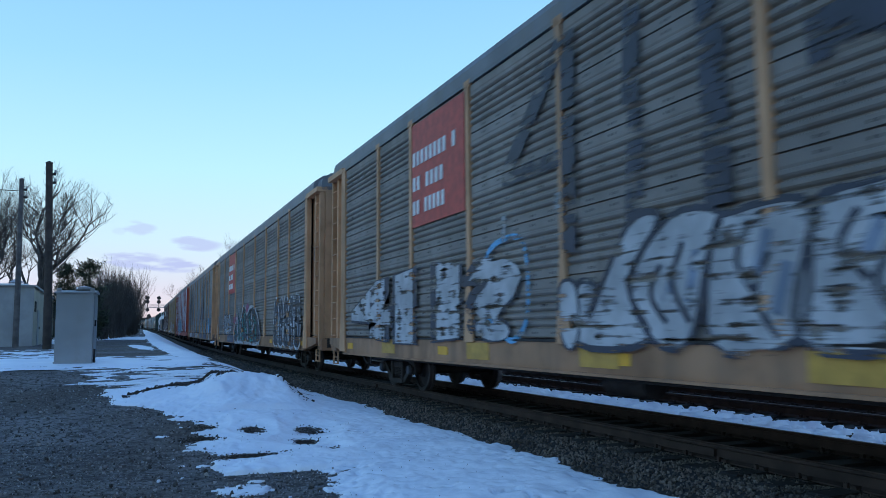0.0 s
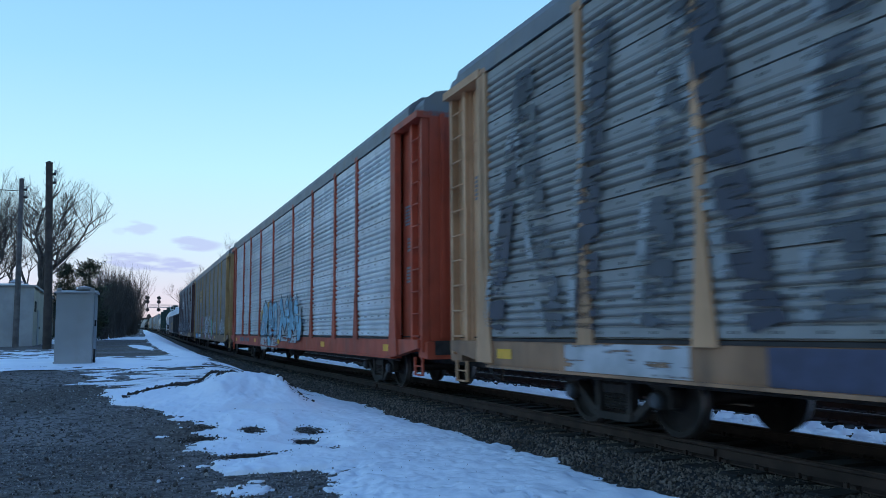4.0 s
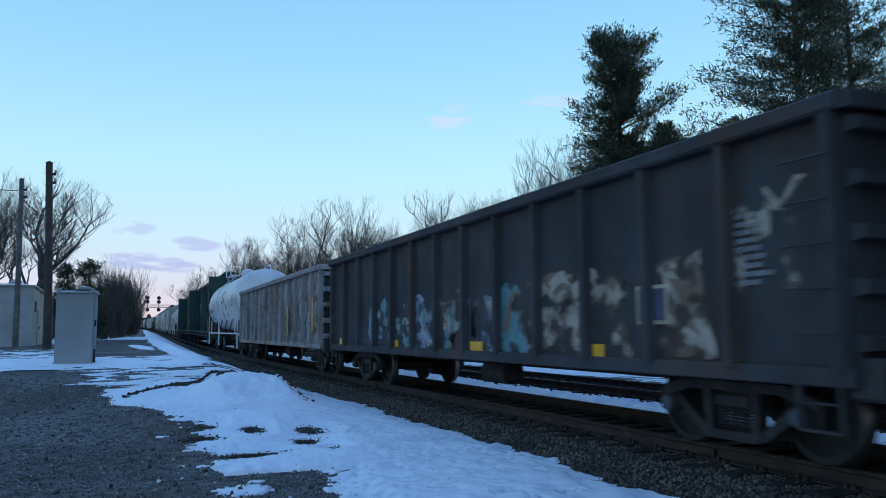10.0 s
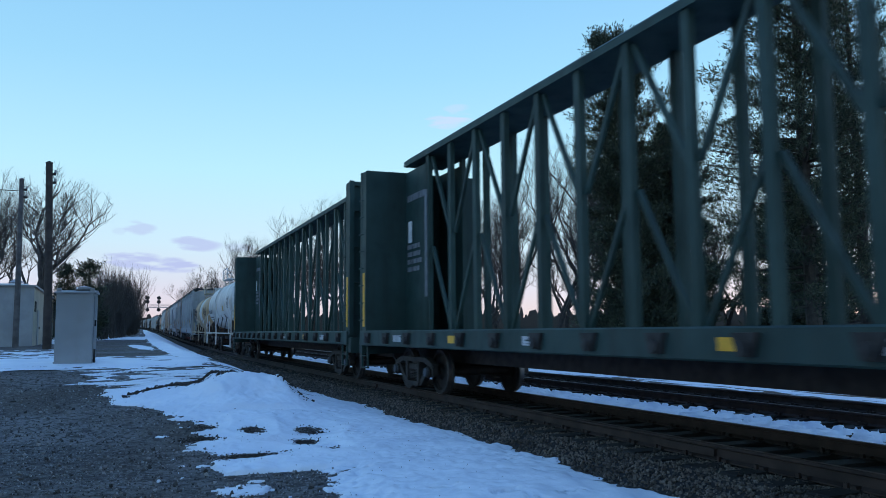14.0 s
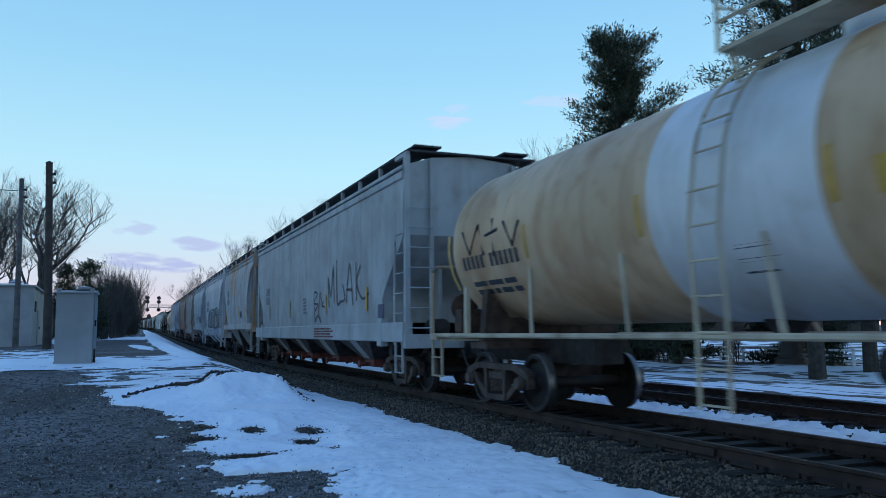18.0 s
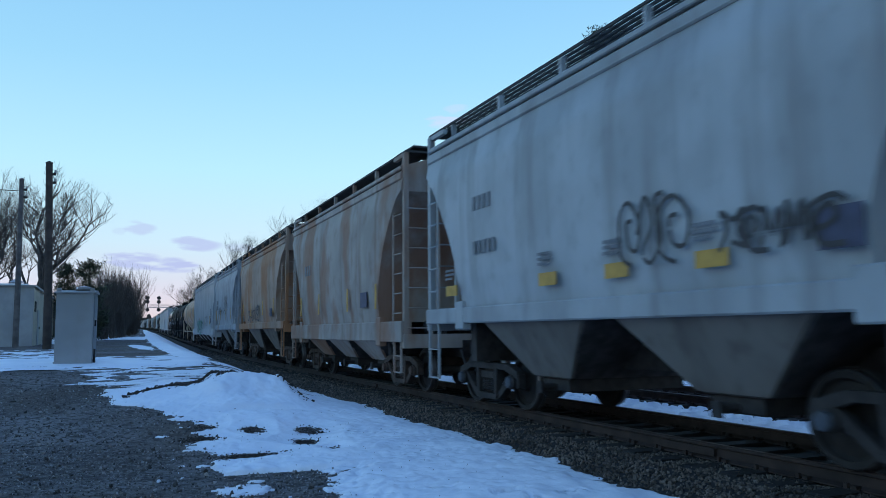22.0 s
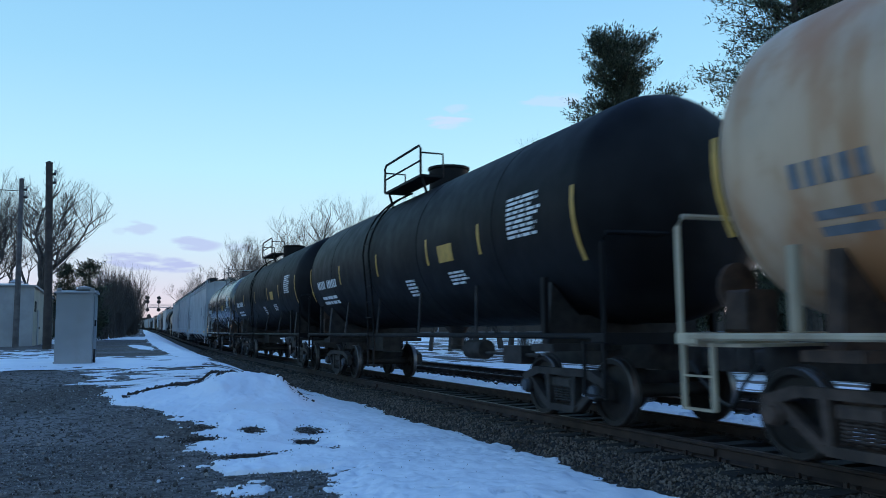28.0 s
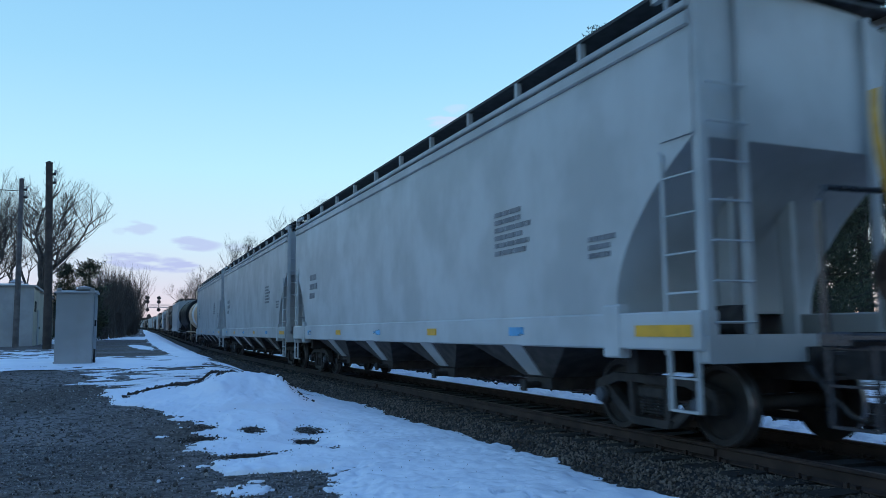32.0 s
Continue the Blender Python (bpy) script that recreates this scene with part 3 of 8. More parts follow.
def sprayed_loop(car, pts, fill, line, width, x=-1.61, lift=0.0, name="graffiti_shape"):
    """One closed sprayed shape with rounded corners: a fill and an edge stroke. pts: (y, z) round its outline."""
    n, path = len(pts), []
    for i in range(n):
        p0, p1, p2, p3 = (Vector(pts[(i + k) % n]) for k in (-1, 0, 1, 2))
        for k in range(4):
            t = k / 4
            path.append(0.5 * ((2 * p1) + (p2 - p0) * t + (2 * p0 - 5 * p1 + 4 * p2 - p3) * t * t + (3 * p1 - p0 - 3 * p2 + p3) * t ** 3))
    if fill:
        part(name, Geo().put([(x - lift, p.x, p.y) for p in path], [tuple(range(len(path)))]), fill, car)
    if line:
        g = Geo()
        ribbon(g, [tuple(p) for p in path] + [tuple(path[0]), tuple(path[1])], width, lambda u, v: Vector((x - lift - 0.005, u, v)), 1)
        part(name, g, line, car)


def sprayed_line(car, pts, mat, width, x=-1.61, lift=0.008, name="graffiti_stroke"):
    g = Geo()
    ribbon(g, pts, width, lambda u, v: Vector((x - lift, u, v)))
    part(name, g, mat, car)


# ---- bi-level and tri-level autoracks ----
RACK_POSTS = [2.1, 4.85, 6.9, 9.55, 12.4]
RACK_MESHES = {}


def corrugated(w, z0, z1, x, bands, mat, key):
    """One tall side screen: ribbed sheets with flat perforated bands between them."""
    if key in RACK_MESHES:
        return RACK_MESHES[key]
    prof = []
    cuts = [z0] + [z0 + (z1 - z0) * b for b in bands] + [z1]
    for za, zb in zip(cuts[:-1], cuts[1:]):
        # a lapped joint, a flat strip, four or five round ribs, a flat strip
        prof += [(x + 0.035, za + 0.002), (x + 0.035, za + 0.016), (x, za + 0.020), (x, za + 0.12)]
        n = max(4, round((zb - za - 0.26) / 0.112))
        pitch = (zb - za - 0.26) / n
        for k in range(n):
            zr = za + 0.13 + pitch * k
            prof += [(x + 0.042, zr + pitch * 0.05), (x + 0.042, zr + pitch * 0.18), (x + 0.014, zr + pitch * 0.36), (x, zr + pitch * 0.54), (x, zr + pitch * 0.86), (x + 0.008, zr + pitch * 0.93)]
        prof += [(x, zb - 0.11), (x, zb - 0.002)]
    g = Geo()
    a, b = -w / 2, w / 2
    n = len(prof)
    g.put([(px, a, pz) for px, pz in prof] + [(px, b, pz) for px, pz in prof], [(i, i + 1, n + i + 1, n + i) for i in range(n - 1)])
    g.box(x + 0.066, x + 0.08, a, b, z0, z1)
    # hole rows in the flat bands: small dark slots sunk in the sheet
    RACK_MESHES[key] = g.mesh("side_panel", mat)
    return RACK_MESHES[key]


def slots_mesh(w, z0, z1, x, bands, key):
    if key in RACK_MESHES:
        return RACK_MESHES[key]
    g = Geo()
    for b in (0.0,) + tuple(bands):
        z = z0 + (z1 - z0) * b
        for dz, shift in ((0.055, 0.0), (-0.075, 0.0), (0.42, 0.25)):
            if z + dz < z0:
                continue
            y = -w / 2 + 0.18 + shift
            while y < w / 2 - 0.15:
                for dy in (0.0, 0.085):
                    g.box(x - 0.004, x + 0.01, y + dy, y + dy + 0.032, z + dz, z + dz + 0.03)
                y += 0.50
    RACK_MESHES[key] = g.mesh("vent_strip", STEEL_DARK)
    return RACK_MESHES[key]


def autorack(L, frame_mat, panel_mat, sill_mat, roof_mat, label, style="dark", flare=False, key="a", high=0.0):
    car = thing("autorack", label, "freight car", "cars of the train")
    h = L / 2
    W = 1.56
    # deck, side sills and lower flange
    part("underframe", Geo().box(-1.30, 1.30, -h + 0.5, h - 0.5, 0.80, 1.06).box(-0.3, 0.3, -h + 0.4, h - 0.4, 0.55, 0.80), STEEL_DARK, car)
    for s in (-1, 1):
        g = Geo()
        x0, x1 = sorted((s * 1.40, s * W))
        prof = [(-h + 0.75, 0.92), (-h + 0.75, 1.08), (h - 0.75, 1.08), (h - 0.75, 0.92), (h - 2.2, 0.72), (-h + 2.2, 0.72)]
        g.prism("x", prof, x0, x1)
        x0, x1 = sorted((s * 1.36, s * (W + 0.05)))
        g.box(x0, x1, -h + 2.2, h - 2.2, 0.69, 0.725)
        part("side_sill", g, sill_mat, car)
        # dark strip standing in for the shadow gap between sill and screens
        x0, x1 = sorted((s * (W - 0.12), s * (W + 0.012)))
        part("door_track", Geo().box(x0, x1, -h + 2.15, h - 2.15, 1.082, 1.122), STEEL_DARK, car)
    # posts and screens
    edges = [-h + p for p in RACK_POSTS] + [h - p for p in reversed(RACK_POSTS)]
    z0, z1 = 1.13, 5.24 + high
    bands = (0.19, 0.39, 0.59, 0.80)
    for s in (-1, 1):
        for y in edges:
            g = Geo()
            x0, x1 = sorted((s * 1.46, s * (W + 0.035)))
            g.box(x0, x1, y - 0.062, y + 0.062, 1.06, z1 + 0.08, 0.015)
            if flare:
                g.prism("x", [(y - 0.17, 1.06), (y + 0.17, 1.06), (y + 0.062, 2.15), (y - 0.062, 2.15)], s * (W + 0.008), s * (W + 0.045))
            g.box(x0, sorted((s * 1.46, s * (W + 0.06)))[1], y - 0.11, y + 0.11, z1 - 0.02, z1 + 0.10)
            if y in (edges[0], edges[-1]):
                g.box(x0, x1, y - 0.15, y + 0.15, 1.06, z1 + 0.08, 0.015)
                g.prism("x", [(y - 0.26, 0.76), (y + 0.26, 0.76), (y + 0.15, 1.7), (y - 0.15, 1.7)], s * (W + 0.008), s * (W + 0.048))
            part("side_post", g, frame_mat, car)
        for a, b in zip(edges[:-1], edges[1:]):
            w = round(b - a - 0.13, 2)
            me = corrugated(w, z0, z1, -W + 0.005, bands, panel_mat, (key, w, high))
            p = part("side_panel", me, None, car)
            tagged(part("vent_strip", slots_mesh(w, z0, z1, -W + 0.008, bands, ("slot", w, high)), None, p), kind="stuff")
            p.location.y = (a + b) / 2
            if s > 0:
                p.rotation_euler.z = math.pi
    # rail over the screens, roof with shallow ribs
    roof = Geo()
    prof = [(-W - 0.02, z1 + 0.07), (-W - 0.02, z1 + 0.17), (-W + 0.02, z1 + 0.28), (-1.30, z1 + 0.45), (-0.7, z1 + 0.56), (0, z1 + 0.60), (0.7, z1 + 0.56), (1.30, z1 + 0.45), (W - 0.02, z1 + 0.28), (W + 0.02, z1 + 0.17), (W + 0.02, z1 + 0.07)]
    prof = [(px, pz + (0.11 if i_ not in (0, 10) else 0.0)) for i_, (px, pz) in enumerate(prof)]
    roof.prism("y", prof, -h + 1.15, h - 1.15)
    part("roof", roof, roof_mat, car)
    ribs = Geo()
    y = -h + 2.2
    while y < h - 2.0:
        for (xa, za), (xb, zb) in zip(prof[3:8], prof[4:9]):
            ribs.put([(xa, y - 0.03, za + 0.001), (xb, y - 0.03, zb + 0.001), (xb, y + 0.03, zb + 0.001), (xa, y + 0.03, za + 0.001), (xa, y - 0.03, za + 0.03), (xb, y - 0.03, zb + 0.03), (xb, y + 0.03, zb + 0.03), (xa, y + 0.03, za + 0.03)],
                     [(0, 1, 5, 4), (3, 7, 6, 2), (4, 5, 6, 7), (0, 4, 7, 3), (1, 2, 6, 5)])
        y += 1.2
    tagged(part("roof_ribs", ribs, roof_mat, car), kind="stuff")
    for s in (-1, 1):
        g = Geo()
        x0, x1 = sorted((s * (W - 0.02), s * (W + 0.03)))
        part("roof_rail", g.box(x0, x1, -h + 1.0, h - 1.0, z1 + 0.02, z1 + 0.09), roof_mat, car)
    # ends: recessed bay with door leaf, corner posts, ladders
    for e in (-1, 1):
        ye = e * (h - 0.62)
        yi = e * (h - 2.1)
        lo, hi = sorted((ye, ye - e * 0.10))
        part("end_door", Geo().box(-1.35, 1.35, lo, hi, 1.06, z1 + 0.15).box(-0.05, 0.05, lo - 0.02, hi + 0.02, 1.06, z1 + 0.15), frame_mat, car)
        g = Geo()
        for k in range(6):
            x = -1.1 + k * 0.44
            g.box(x - 0.04, x + 0.04, min(ye, ye + e * 0.05), max(ye, ye + e * 0.05), 1.10, z1 + 0.1)
        tagged(part("door_ribs", g, frame_mat, car), kind="stuff")
        cap = Geo()
        cap.prism("y", [(p[0] * 0.93, p[1] - 0.02) for p in prof], *sorted((ye, e * (h - 1.15))))
        part("roof_end_cap", cap, roof_mat, car)
        for s in (-1, 1):
            lo, hi = sorted((ye - e * 0.12, yi))
            x0, x1 = sorted((s * 1.30, s * 1.38))
            bay = part("end_bay_panel", Geo().box(x0, x1, lo, hi, 1.0, z1 + 0.1), frame_mat, car)
            if s < 0:
                yc = e * (h - 1.66)
                stencil(bay, yc, 3.55, 0.46, 0.42, GREYINK, -1.386, 6, 61)
                stencil(bay, yc - 0.05, 2.35, 0.40, 0.34, GREYINK, -1.386, 5, 62)
                stencil(bay, yc - 0.04, 2.95, 0.26, 0.30, GREYINK, -1.386, 4, 63)
                for z_ in (1.12, 2.0, 4.35):
                    part("panel_seam", Geo().box(-1.392, -1.378, lo + 0.02, hi - 0.02, z_, z_ + 0.025), STEEL_DARK if z_ < 1.5 else frame_mat, bay)
                part("door_rod", Geo().tube([(-1.40, ye - e * 0.70, 1.0), (-1.40, ye - e * 0.70, z1)], 0.025, 6), frame_mat, bay)
            for yy in (ye - e * 0.08, ye - e * 0.62):
                x0, x1 = sorted((s * 1.36, s * 1.50))
                part("corner_post", Geo().box(x0, x1, yy - 0.05, yy + 0.05, 0.85, z1 + 0.12, 0.012), frame_mat, car)
            x0, x1 = sorted((s * 1.30, s * (W + 0.05)))
            part("end_header", Geo().box(x0, x1, *sorted((ye, yi + e * 0.05)), z1 + 0.0, z1 + 0.13), frame_mat, car)
            for i, z in enumerate([1.15 + 0.42 * k for k in range(10)]):
                part("ladder_rung", Geo().tube([(s * 1.44, ye - e * 0.13, z), (s * 1.52, ye - e * 0.13, z), (s * 1.52, ye - e * 0.56, z), (s * 1.44, ye - e * 0.56, z)], 0.014, 5), frame_mat, car)
        part("end_sill", Geo().box(-1.45, 1.45, *sorted((ye + e * 0.1, ye - e * 0.35)), 0.72, 1.05, 0.03), sill_mat, car)
        coupler(car, e * h, e)
        stirrup(car, -1.45, ye - e * 0.35, 0.42, 0.75, 0.4, frame_mat)
    for y in (-0.335 * L, 0.335 * L):
        truck(car, y, style)
    for y in (-h + 2.6, -h + 8.2, 0.6, h - 8.4, h - 2.7):
        plate(car, "reflector", y, 0.90, 0.42, 0.14, YELLOW, -W, "yellow reflective plate")
    part("brake_reservoir", Geo().lathe([(0.03, -0.5), (0.2, -0.45), (0.2, 0.45), (0.03, 0.5)], (-0.7, 1.5, 0.58), "y", 14), STEEL_DARK, car, smooth=True)
    g = Geo().tube([(-1.1, -h + 3, 0.62), (-1.1, h - 3, 0.62)], 0.02, 5)
    part("brake_pipe", g, STEEL_DARK, car)
    return car


# ---- gondolas ----
def gondola(L, mat, label, style="dark", ribs=14, stake_mat=None):
    car = thing("gondola", label, "freight car", "cars of the train")
    h, W, zb, zt = L / 2 - 0.55, 1.44, 0.86, 3.02
    for s in (-1, 1):
        x0, x1 = sorted((s * (W - 0.03), s * W))
        part("side_sheet", Geo().box(x0, x1, -h, h, zb, zt), mat, car)
        x0, x1 = sorted((s * (W - 0.06), s * (W + 0.14)))
        part("top_chord", Geo().box(x0, x1, -h - 0.04, h + 0.04, zt - 0.04, zt + 0.12, 0.025), stake_mat or mat, car)
        x0, x1 = sorted((s * (W - 0.02), s * (W + 0.07)))
        part("bottom_chord", Geo().box(x0, x1, -h, h, zb - 0.10, zb + 0.06, 0.015), mat, car)
        for k in range(ribs):
            y = -h + 0.12 + (2 * h - 0.24) * k / (ribs - 1)
            g = Geo().prism("z", [(s * W, y - 0.09), (s * (W + 0.11), y - 0.055), (s * (W + 0.11), y + 0.055), (s * W, y + 0.09)], zb + 0.02, zt - 0.04)
            part("side_stake", g, stake_mat or mat, car)
    part("floor", Geo().box(-W, W, -h, h, zb - 0.06, zb + 0.04), STEEL_DARK, car)
    part("centre_sill", Geo().box(-0.28, 0.28, -h - 0.1, h + 0.1, 0.62, zb - 0.06), STEEL_DARK, car)
    for e in (-1, 1):
        part("end_sheet", Geo().box(-W, W, *sorted((e * h, e * (h - 0.04))), zb, zt), STEEL_DARK if stake_mat else mat, car)
        for k in range(5):
            z = zb + 0.25 + k * 0.44
            part("end_stake", Geo().prism("x", [(e * h, z - 0.07), (e * (h + 0.12), z - 0.05), (e * (h + 0.12), z + 0.05), (e * h, z + 0.08)], -W, W), mat, car)
        part("end_chord", Geo().box(-W - 0.1, W + 0.1, *sorted((e * (h - 0.02), e * (h + 0.14))), zt - 0.04, zt + 0.10), mat, car)
        part("end_sill", Geo().box(-W, W, *sorted((e * (h - 0.1), e * (h + 0.22))), 0.66, 1.0, 0.03), STEEL_DARK, car)
        rungs(car, -W - 0.14, e * (h - 0.12), e * (h - 0.56), [1.2 + 0.36 * k for k in range(5)], mat)
        stirrup(car, -W - 0.05, e * (h - 0.34), 0.40, 0.85, 0.42, STEEL_DARK)
        coupler(car, e * L / 2, e)
        truck(car, e * (L / 2 - 2.35), style)
    part("brake_reservoir", Geo().lathe([(0.03, -0.45), (0.2, -0.4), (0.2, 0.4), (0.03, 0.45)], (-0.75, -0.5, 0.55), "y", 14), STEEL_DARK, car, smooth=True)
    return car


# ---- tank cars ----
SADDLE = plain("rusty_saddle", (0.058, 0.034, 0.024), 0.8, 0.0, 0.5, 5.0, 0.3)
def tank_car(L, R, mat, label, style="dark", rail_mat=None, zc=2.86, ends="white", ladder_at=0.0, dome="wide", band_mat=None, wide_band=None, ink=None, dark_brace=True, inset=0.78, head=0.52, deck=0.0):
    rail_mat = rail_mat or mat
    ink = ink or GREYINK
    car = thing("tank_car", label, "freight car", "cars of the train")
    h = L / 2 - inset
    prof = []
    hd = R * head
    for k in range(9):
        a = math.pi / 2 * k / 8
        prof.append((max(0.02, R * math.sin(a)), -h - (-hd) - hd * math.cos(a)))
    prof += [(R, -h * 0.45), (R, 0.0), (R, h * 0.45)]
    prof += [(r, -s) for r, s in reversed(prof[:9])]
    part("tank", Geo().lathe(prof, (0, 0, zc), "y", 56), mat, car, smooth=True)
    for y in (-h * 0.62, -h * 0.2, h * 0.2, h * 0.62):
        part("weld_seam", Geo().lathe([(R - 0.01, -0.03), (R + 0.006, -0.02), (R + 0.006, 0.02), (R - 0.01, 0.03)], (0, y, zc), "y", 56), mat, car, smooth=True)
    if wide_band:
        part("painted_band", Geo().lathe([(R - 0.01, -1.15), (R + 0.008, -1.14), (R + 0.008, 1.14), (R - 0.01, 1.15)], (0, ladder_at + 0.95, zc), "y", 56), wide_band, car, smooth=True)

    def skin(lift=0.006):
        def patch(g, ya, yb, za, zb, lift=lift):
            n = 5
            pts = []
            for k in range(n + 1):
                z = za + (zb - za) * k / n
                d = max(-1.0, min(1.0, (z - zc) / R))
                x = -(R + lift) * math.sqrt(max(0.0, 1 - d * d))
                pts += [(x, ya, zc + (R + lift) * d), (x, yb, zc + (R + lift) * d)]
            g.put(pts, [(2 * k, 2 * k + 1, 2 * k + 3, 2 * k + 2) for k in range(n)])
        return patch
    car_skin = skin()
    # underframe ends, bolsters, saddles
    for e in (-1, 1):
        yb = e * (L / 2 - 2.35)
        part("stub_sill", Geo().box(-0.26, 0.26, *sorted((e * (L / 2 - 0.55), e * (L / 2 - 4.0))), 0.72, 1.10), STEEL_DARK, car)
        g = Geo().prism("y", [(-1.30, 1.02), (1.30, 1.02), (1.22, 1.9), (0.8, 1.45), (-0.8, 1.45), (-1.22, 1.9)], yb - 0.09, yb + 0.09)
        g.prism("y", [(-1.35, 0.95), (1.35, 0.95), (1.35, 1.05), (-1.35, 1.05)], yb - 0.3, yb + 0.3)
        part("saddle", g, SADDLE if style == "brown" else STEEL_DARK, car, "rusty saddle plate" if style == "brown" else "")
        ye = e * (L / 2 - 0.62)
        g = Geo().box(-1.50, 1.50, *sorted((ye, ye - e * 0.30)), 1.08, 1.20, 0.015).box(-1.35, 1.35, *sorted((ye, ye - e * 0.75)), 1.06, 1.09)
        part("end_platform", g, rail_mat, car)
        for s in (-1, 1):
            x = s * 1.47
            pts = [(x, ye - e * 0.06, 0.42), (x, ye - e * 0.06, 2.25), (x, ye - e * 0.10, 2.36), (x, ye - e * 0.20, 2.40)]
            g = Geo().tube([(x, ye - e * 0.05, 1.1), (x, ye - e * 0.05, 2.28), (s * 1.40, ye - e * 0.05, 2.40), (s * 0.45, ye - e * 0.05, 2.42)], 0.03, 7)
            part("end_handrail", g, rail_mat, car, smooth=True)
            stirrup(car, x, ye - e * 0.28, 0.45, 1.1, 0.42, rail_mat)
            # upright bracket that carries the placard
            part("placard_bracket", Geo().box(*sorted((s * 1.40, s * 1.47)), yb + e * 0.25 - 0.05, yb + e * 0.25 + 0.05, 1.15, 1.95), rail_mat, car)
        coupler(car, e * L / 2, e)
        truck(car, yb, style)
    part("hand_brake", Geo().box(-1.15, -0.75, L / 2 - 1.25, L / 2 - 0.95, 1.2, 1.62, 0.03).lathe([(0.04, -0.05), (0.26, -0.03), (0.26, 0.0), (0.04, 0.02)], (-0.95, L / 2 - 0.92, 1.65), "y", 16), SADDLE, car, "rusty hand brake housing")
    for s in (-1, 1):
        g = Geo().tube([(s * 1.47, -L / 2 + 0.8, 1.16), (s * 1.47, L / 2 - 0.8, 1.16)], 0.036, 7)
        part("side_handrail", g, rail_mat, car, smooth=True)
        for k in range(4):
            y = -h * 0.5 + h * k / 3
            d = math.sqrt(max(0.0, R * R - 1.25 * 1.25))
            part("rail_bracket", Geo().tube([(s * 1.47, y - 0.22, 1.16), (s * 1.26, y + 0.18, zc - d + 0.02)], 0.026, 6), STEEL_DARK if dark_brace else rail_mat, car)
    # top platform with railing, dome, valves
    zt = zc + R
    y0, y1 = ladder_at + deck - 1.15, ladder_at + deck + 1.15
    for s in (-1, 1):
        part("platform_grating", Geo().box(*sorted((s * 0.62, s * 1.12)), y0, y1, zt + 0.0, zt + 0.05), rail_mat, car)
        for y in (y0 + 0.1, y1 - 0.1):
            part("platform_leg", Geo().tube([(s * 1.05, y, zt + 0.0), (s * 0.95, y, zt - 0.32)], 0.028, 6), rail_mat, car)
        g = Geo().tube([(s * 1.12, y0, zt + 0.02), (s * 1.12, y0, zt + 0.58), (s * 1.12, y0 + 0.1, zt + 0.66), (s * 1.12, y1 - 0.1, zt + 0.66), (s * 1.12, y1, zt + 0.58), (s * 1.12, y1, zt + 0.02)], 0.026, 6)
        g.tube([(s * 1.12, y0, zt + 0.33), (s * 1.12, y1, zt + 0.33)], 0.02, 6)
        part("platform_railing", g, rail_mat, car, smooth=True)
    for y in (y0, y1):
        part("platform_end_rail", Geo().tube([(-1.12, y, zt + 0.5), (-0.62, y, zt + 0.5), (-0.62, y, zt + 0.02)], 0.02, 6), rail_mat, car)
    if dome == "wide":
        part("manway_housing", Geo().lathe([(0.42, -0.1), (0.44, 0.0), (0.44, 0.40), (0.47, 0.42), (0.47, 0.47), (0.1, 0.52)], (0, ladder_at, zt), "z", 26), band_mat or mat, car, smooth=True)
    else:
        part("manway_housing", Geo().lathe([(0.36, -0.1), (0.38, 0.0), (0.38, 0.26), (0.33, 0.38), (0.18, 0.46), (0.05, 0.48)], (0, ladder_at, zt), "z", 26), mat, car, smooth=True)
        part("valve", Geo().lathe([(0.09, -0.05), (0.09, 0.22), (0.13, 0.24), (0.13, 0.30), (0.03, 0.33)], (-0.1, ladder_at + 0.75, zt), "z", 14), STEEL_DARK, car, smooth=True)
    # side ladder bowed round the tank
    for s in (-1,):
        for dy in (-0.21, 0.21):
            g = Geo()
            pts = []
            for k in range(9):
                a = radians(4 + 66 * k / 8)
                pts.append((-(R + 0.10) * math.cos(a), ladder_at + 1.0 + dy, zc + (R + 0.10) * math.sin(a)))
            g.tube([(-1.50, ladder_at + 1.0 + dy, 0.45), (-1.50, ladder_at + 1.0 + dy, 1.3)] + [(-1.56, ladder_at + 1.0 + dy, 2.2)] + pts, 0.022, 6)
            part("ladder_stile", g, rail_mat, car, smooth=True)

        for z in (0.5, 0.85, 1.2, 1.55, 1.9, 2.25, 2.6):
            x = -1.50 - (0.05 if z > 1.3 else 0.0)
            part("ladder_rung", Geo().tube([(x, ladder_at + 0.79, z), (x, ladder_at + 1.21, z)], 0.014, 5), rail_mat, car)
        for k in range(5):
            a = radians(12 + 13 * k)
            x, z = -(R + 0.10) * math.cos(a), zc + (R + 0.10) * math.sin(a)
            part("ladder_rung", Geo().tube([(x, ladder_at + 0.79, z), (x, ladder_at + 1.21, z)], 0.014, 5), rail_mat, car)
    part("bottom_outlet", Geo().lathe([(0.28, 0.0), (0.2, -0.12), (0.12, -0.2), (0.12, -0.42), (0.16, -0.44), (0.16, -0.5)], (0, 0, zc - R + 0.03), "z", 16), STEEL_DARK, car, smooth=True)
    part("brake_reservoir", Geo().lathe([(0.03, -0.4), (0.17, -0.36), (0.17, 0.36), (0.03, 0.4)], (-0.6, -h * 0.30, 0.90), "y", 14), STEEL_DARK, car, smooth=True)
    part("brake_rigging", Geo().tube([(-0.9, -L / 2 + 3.2, 0.86), (-0.9, -L / 2 + 5.0, 0.86)], 0.03, 6).box(-1.0, -0.75, -L / 2 + 3.6, -L / 2 + 4.2, 0.72, 1.0), STEEL_DARK, car)
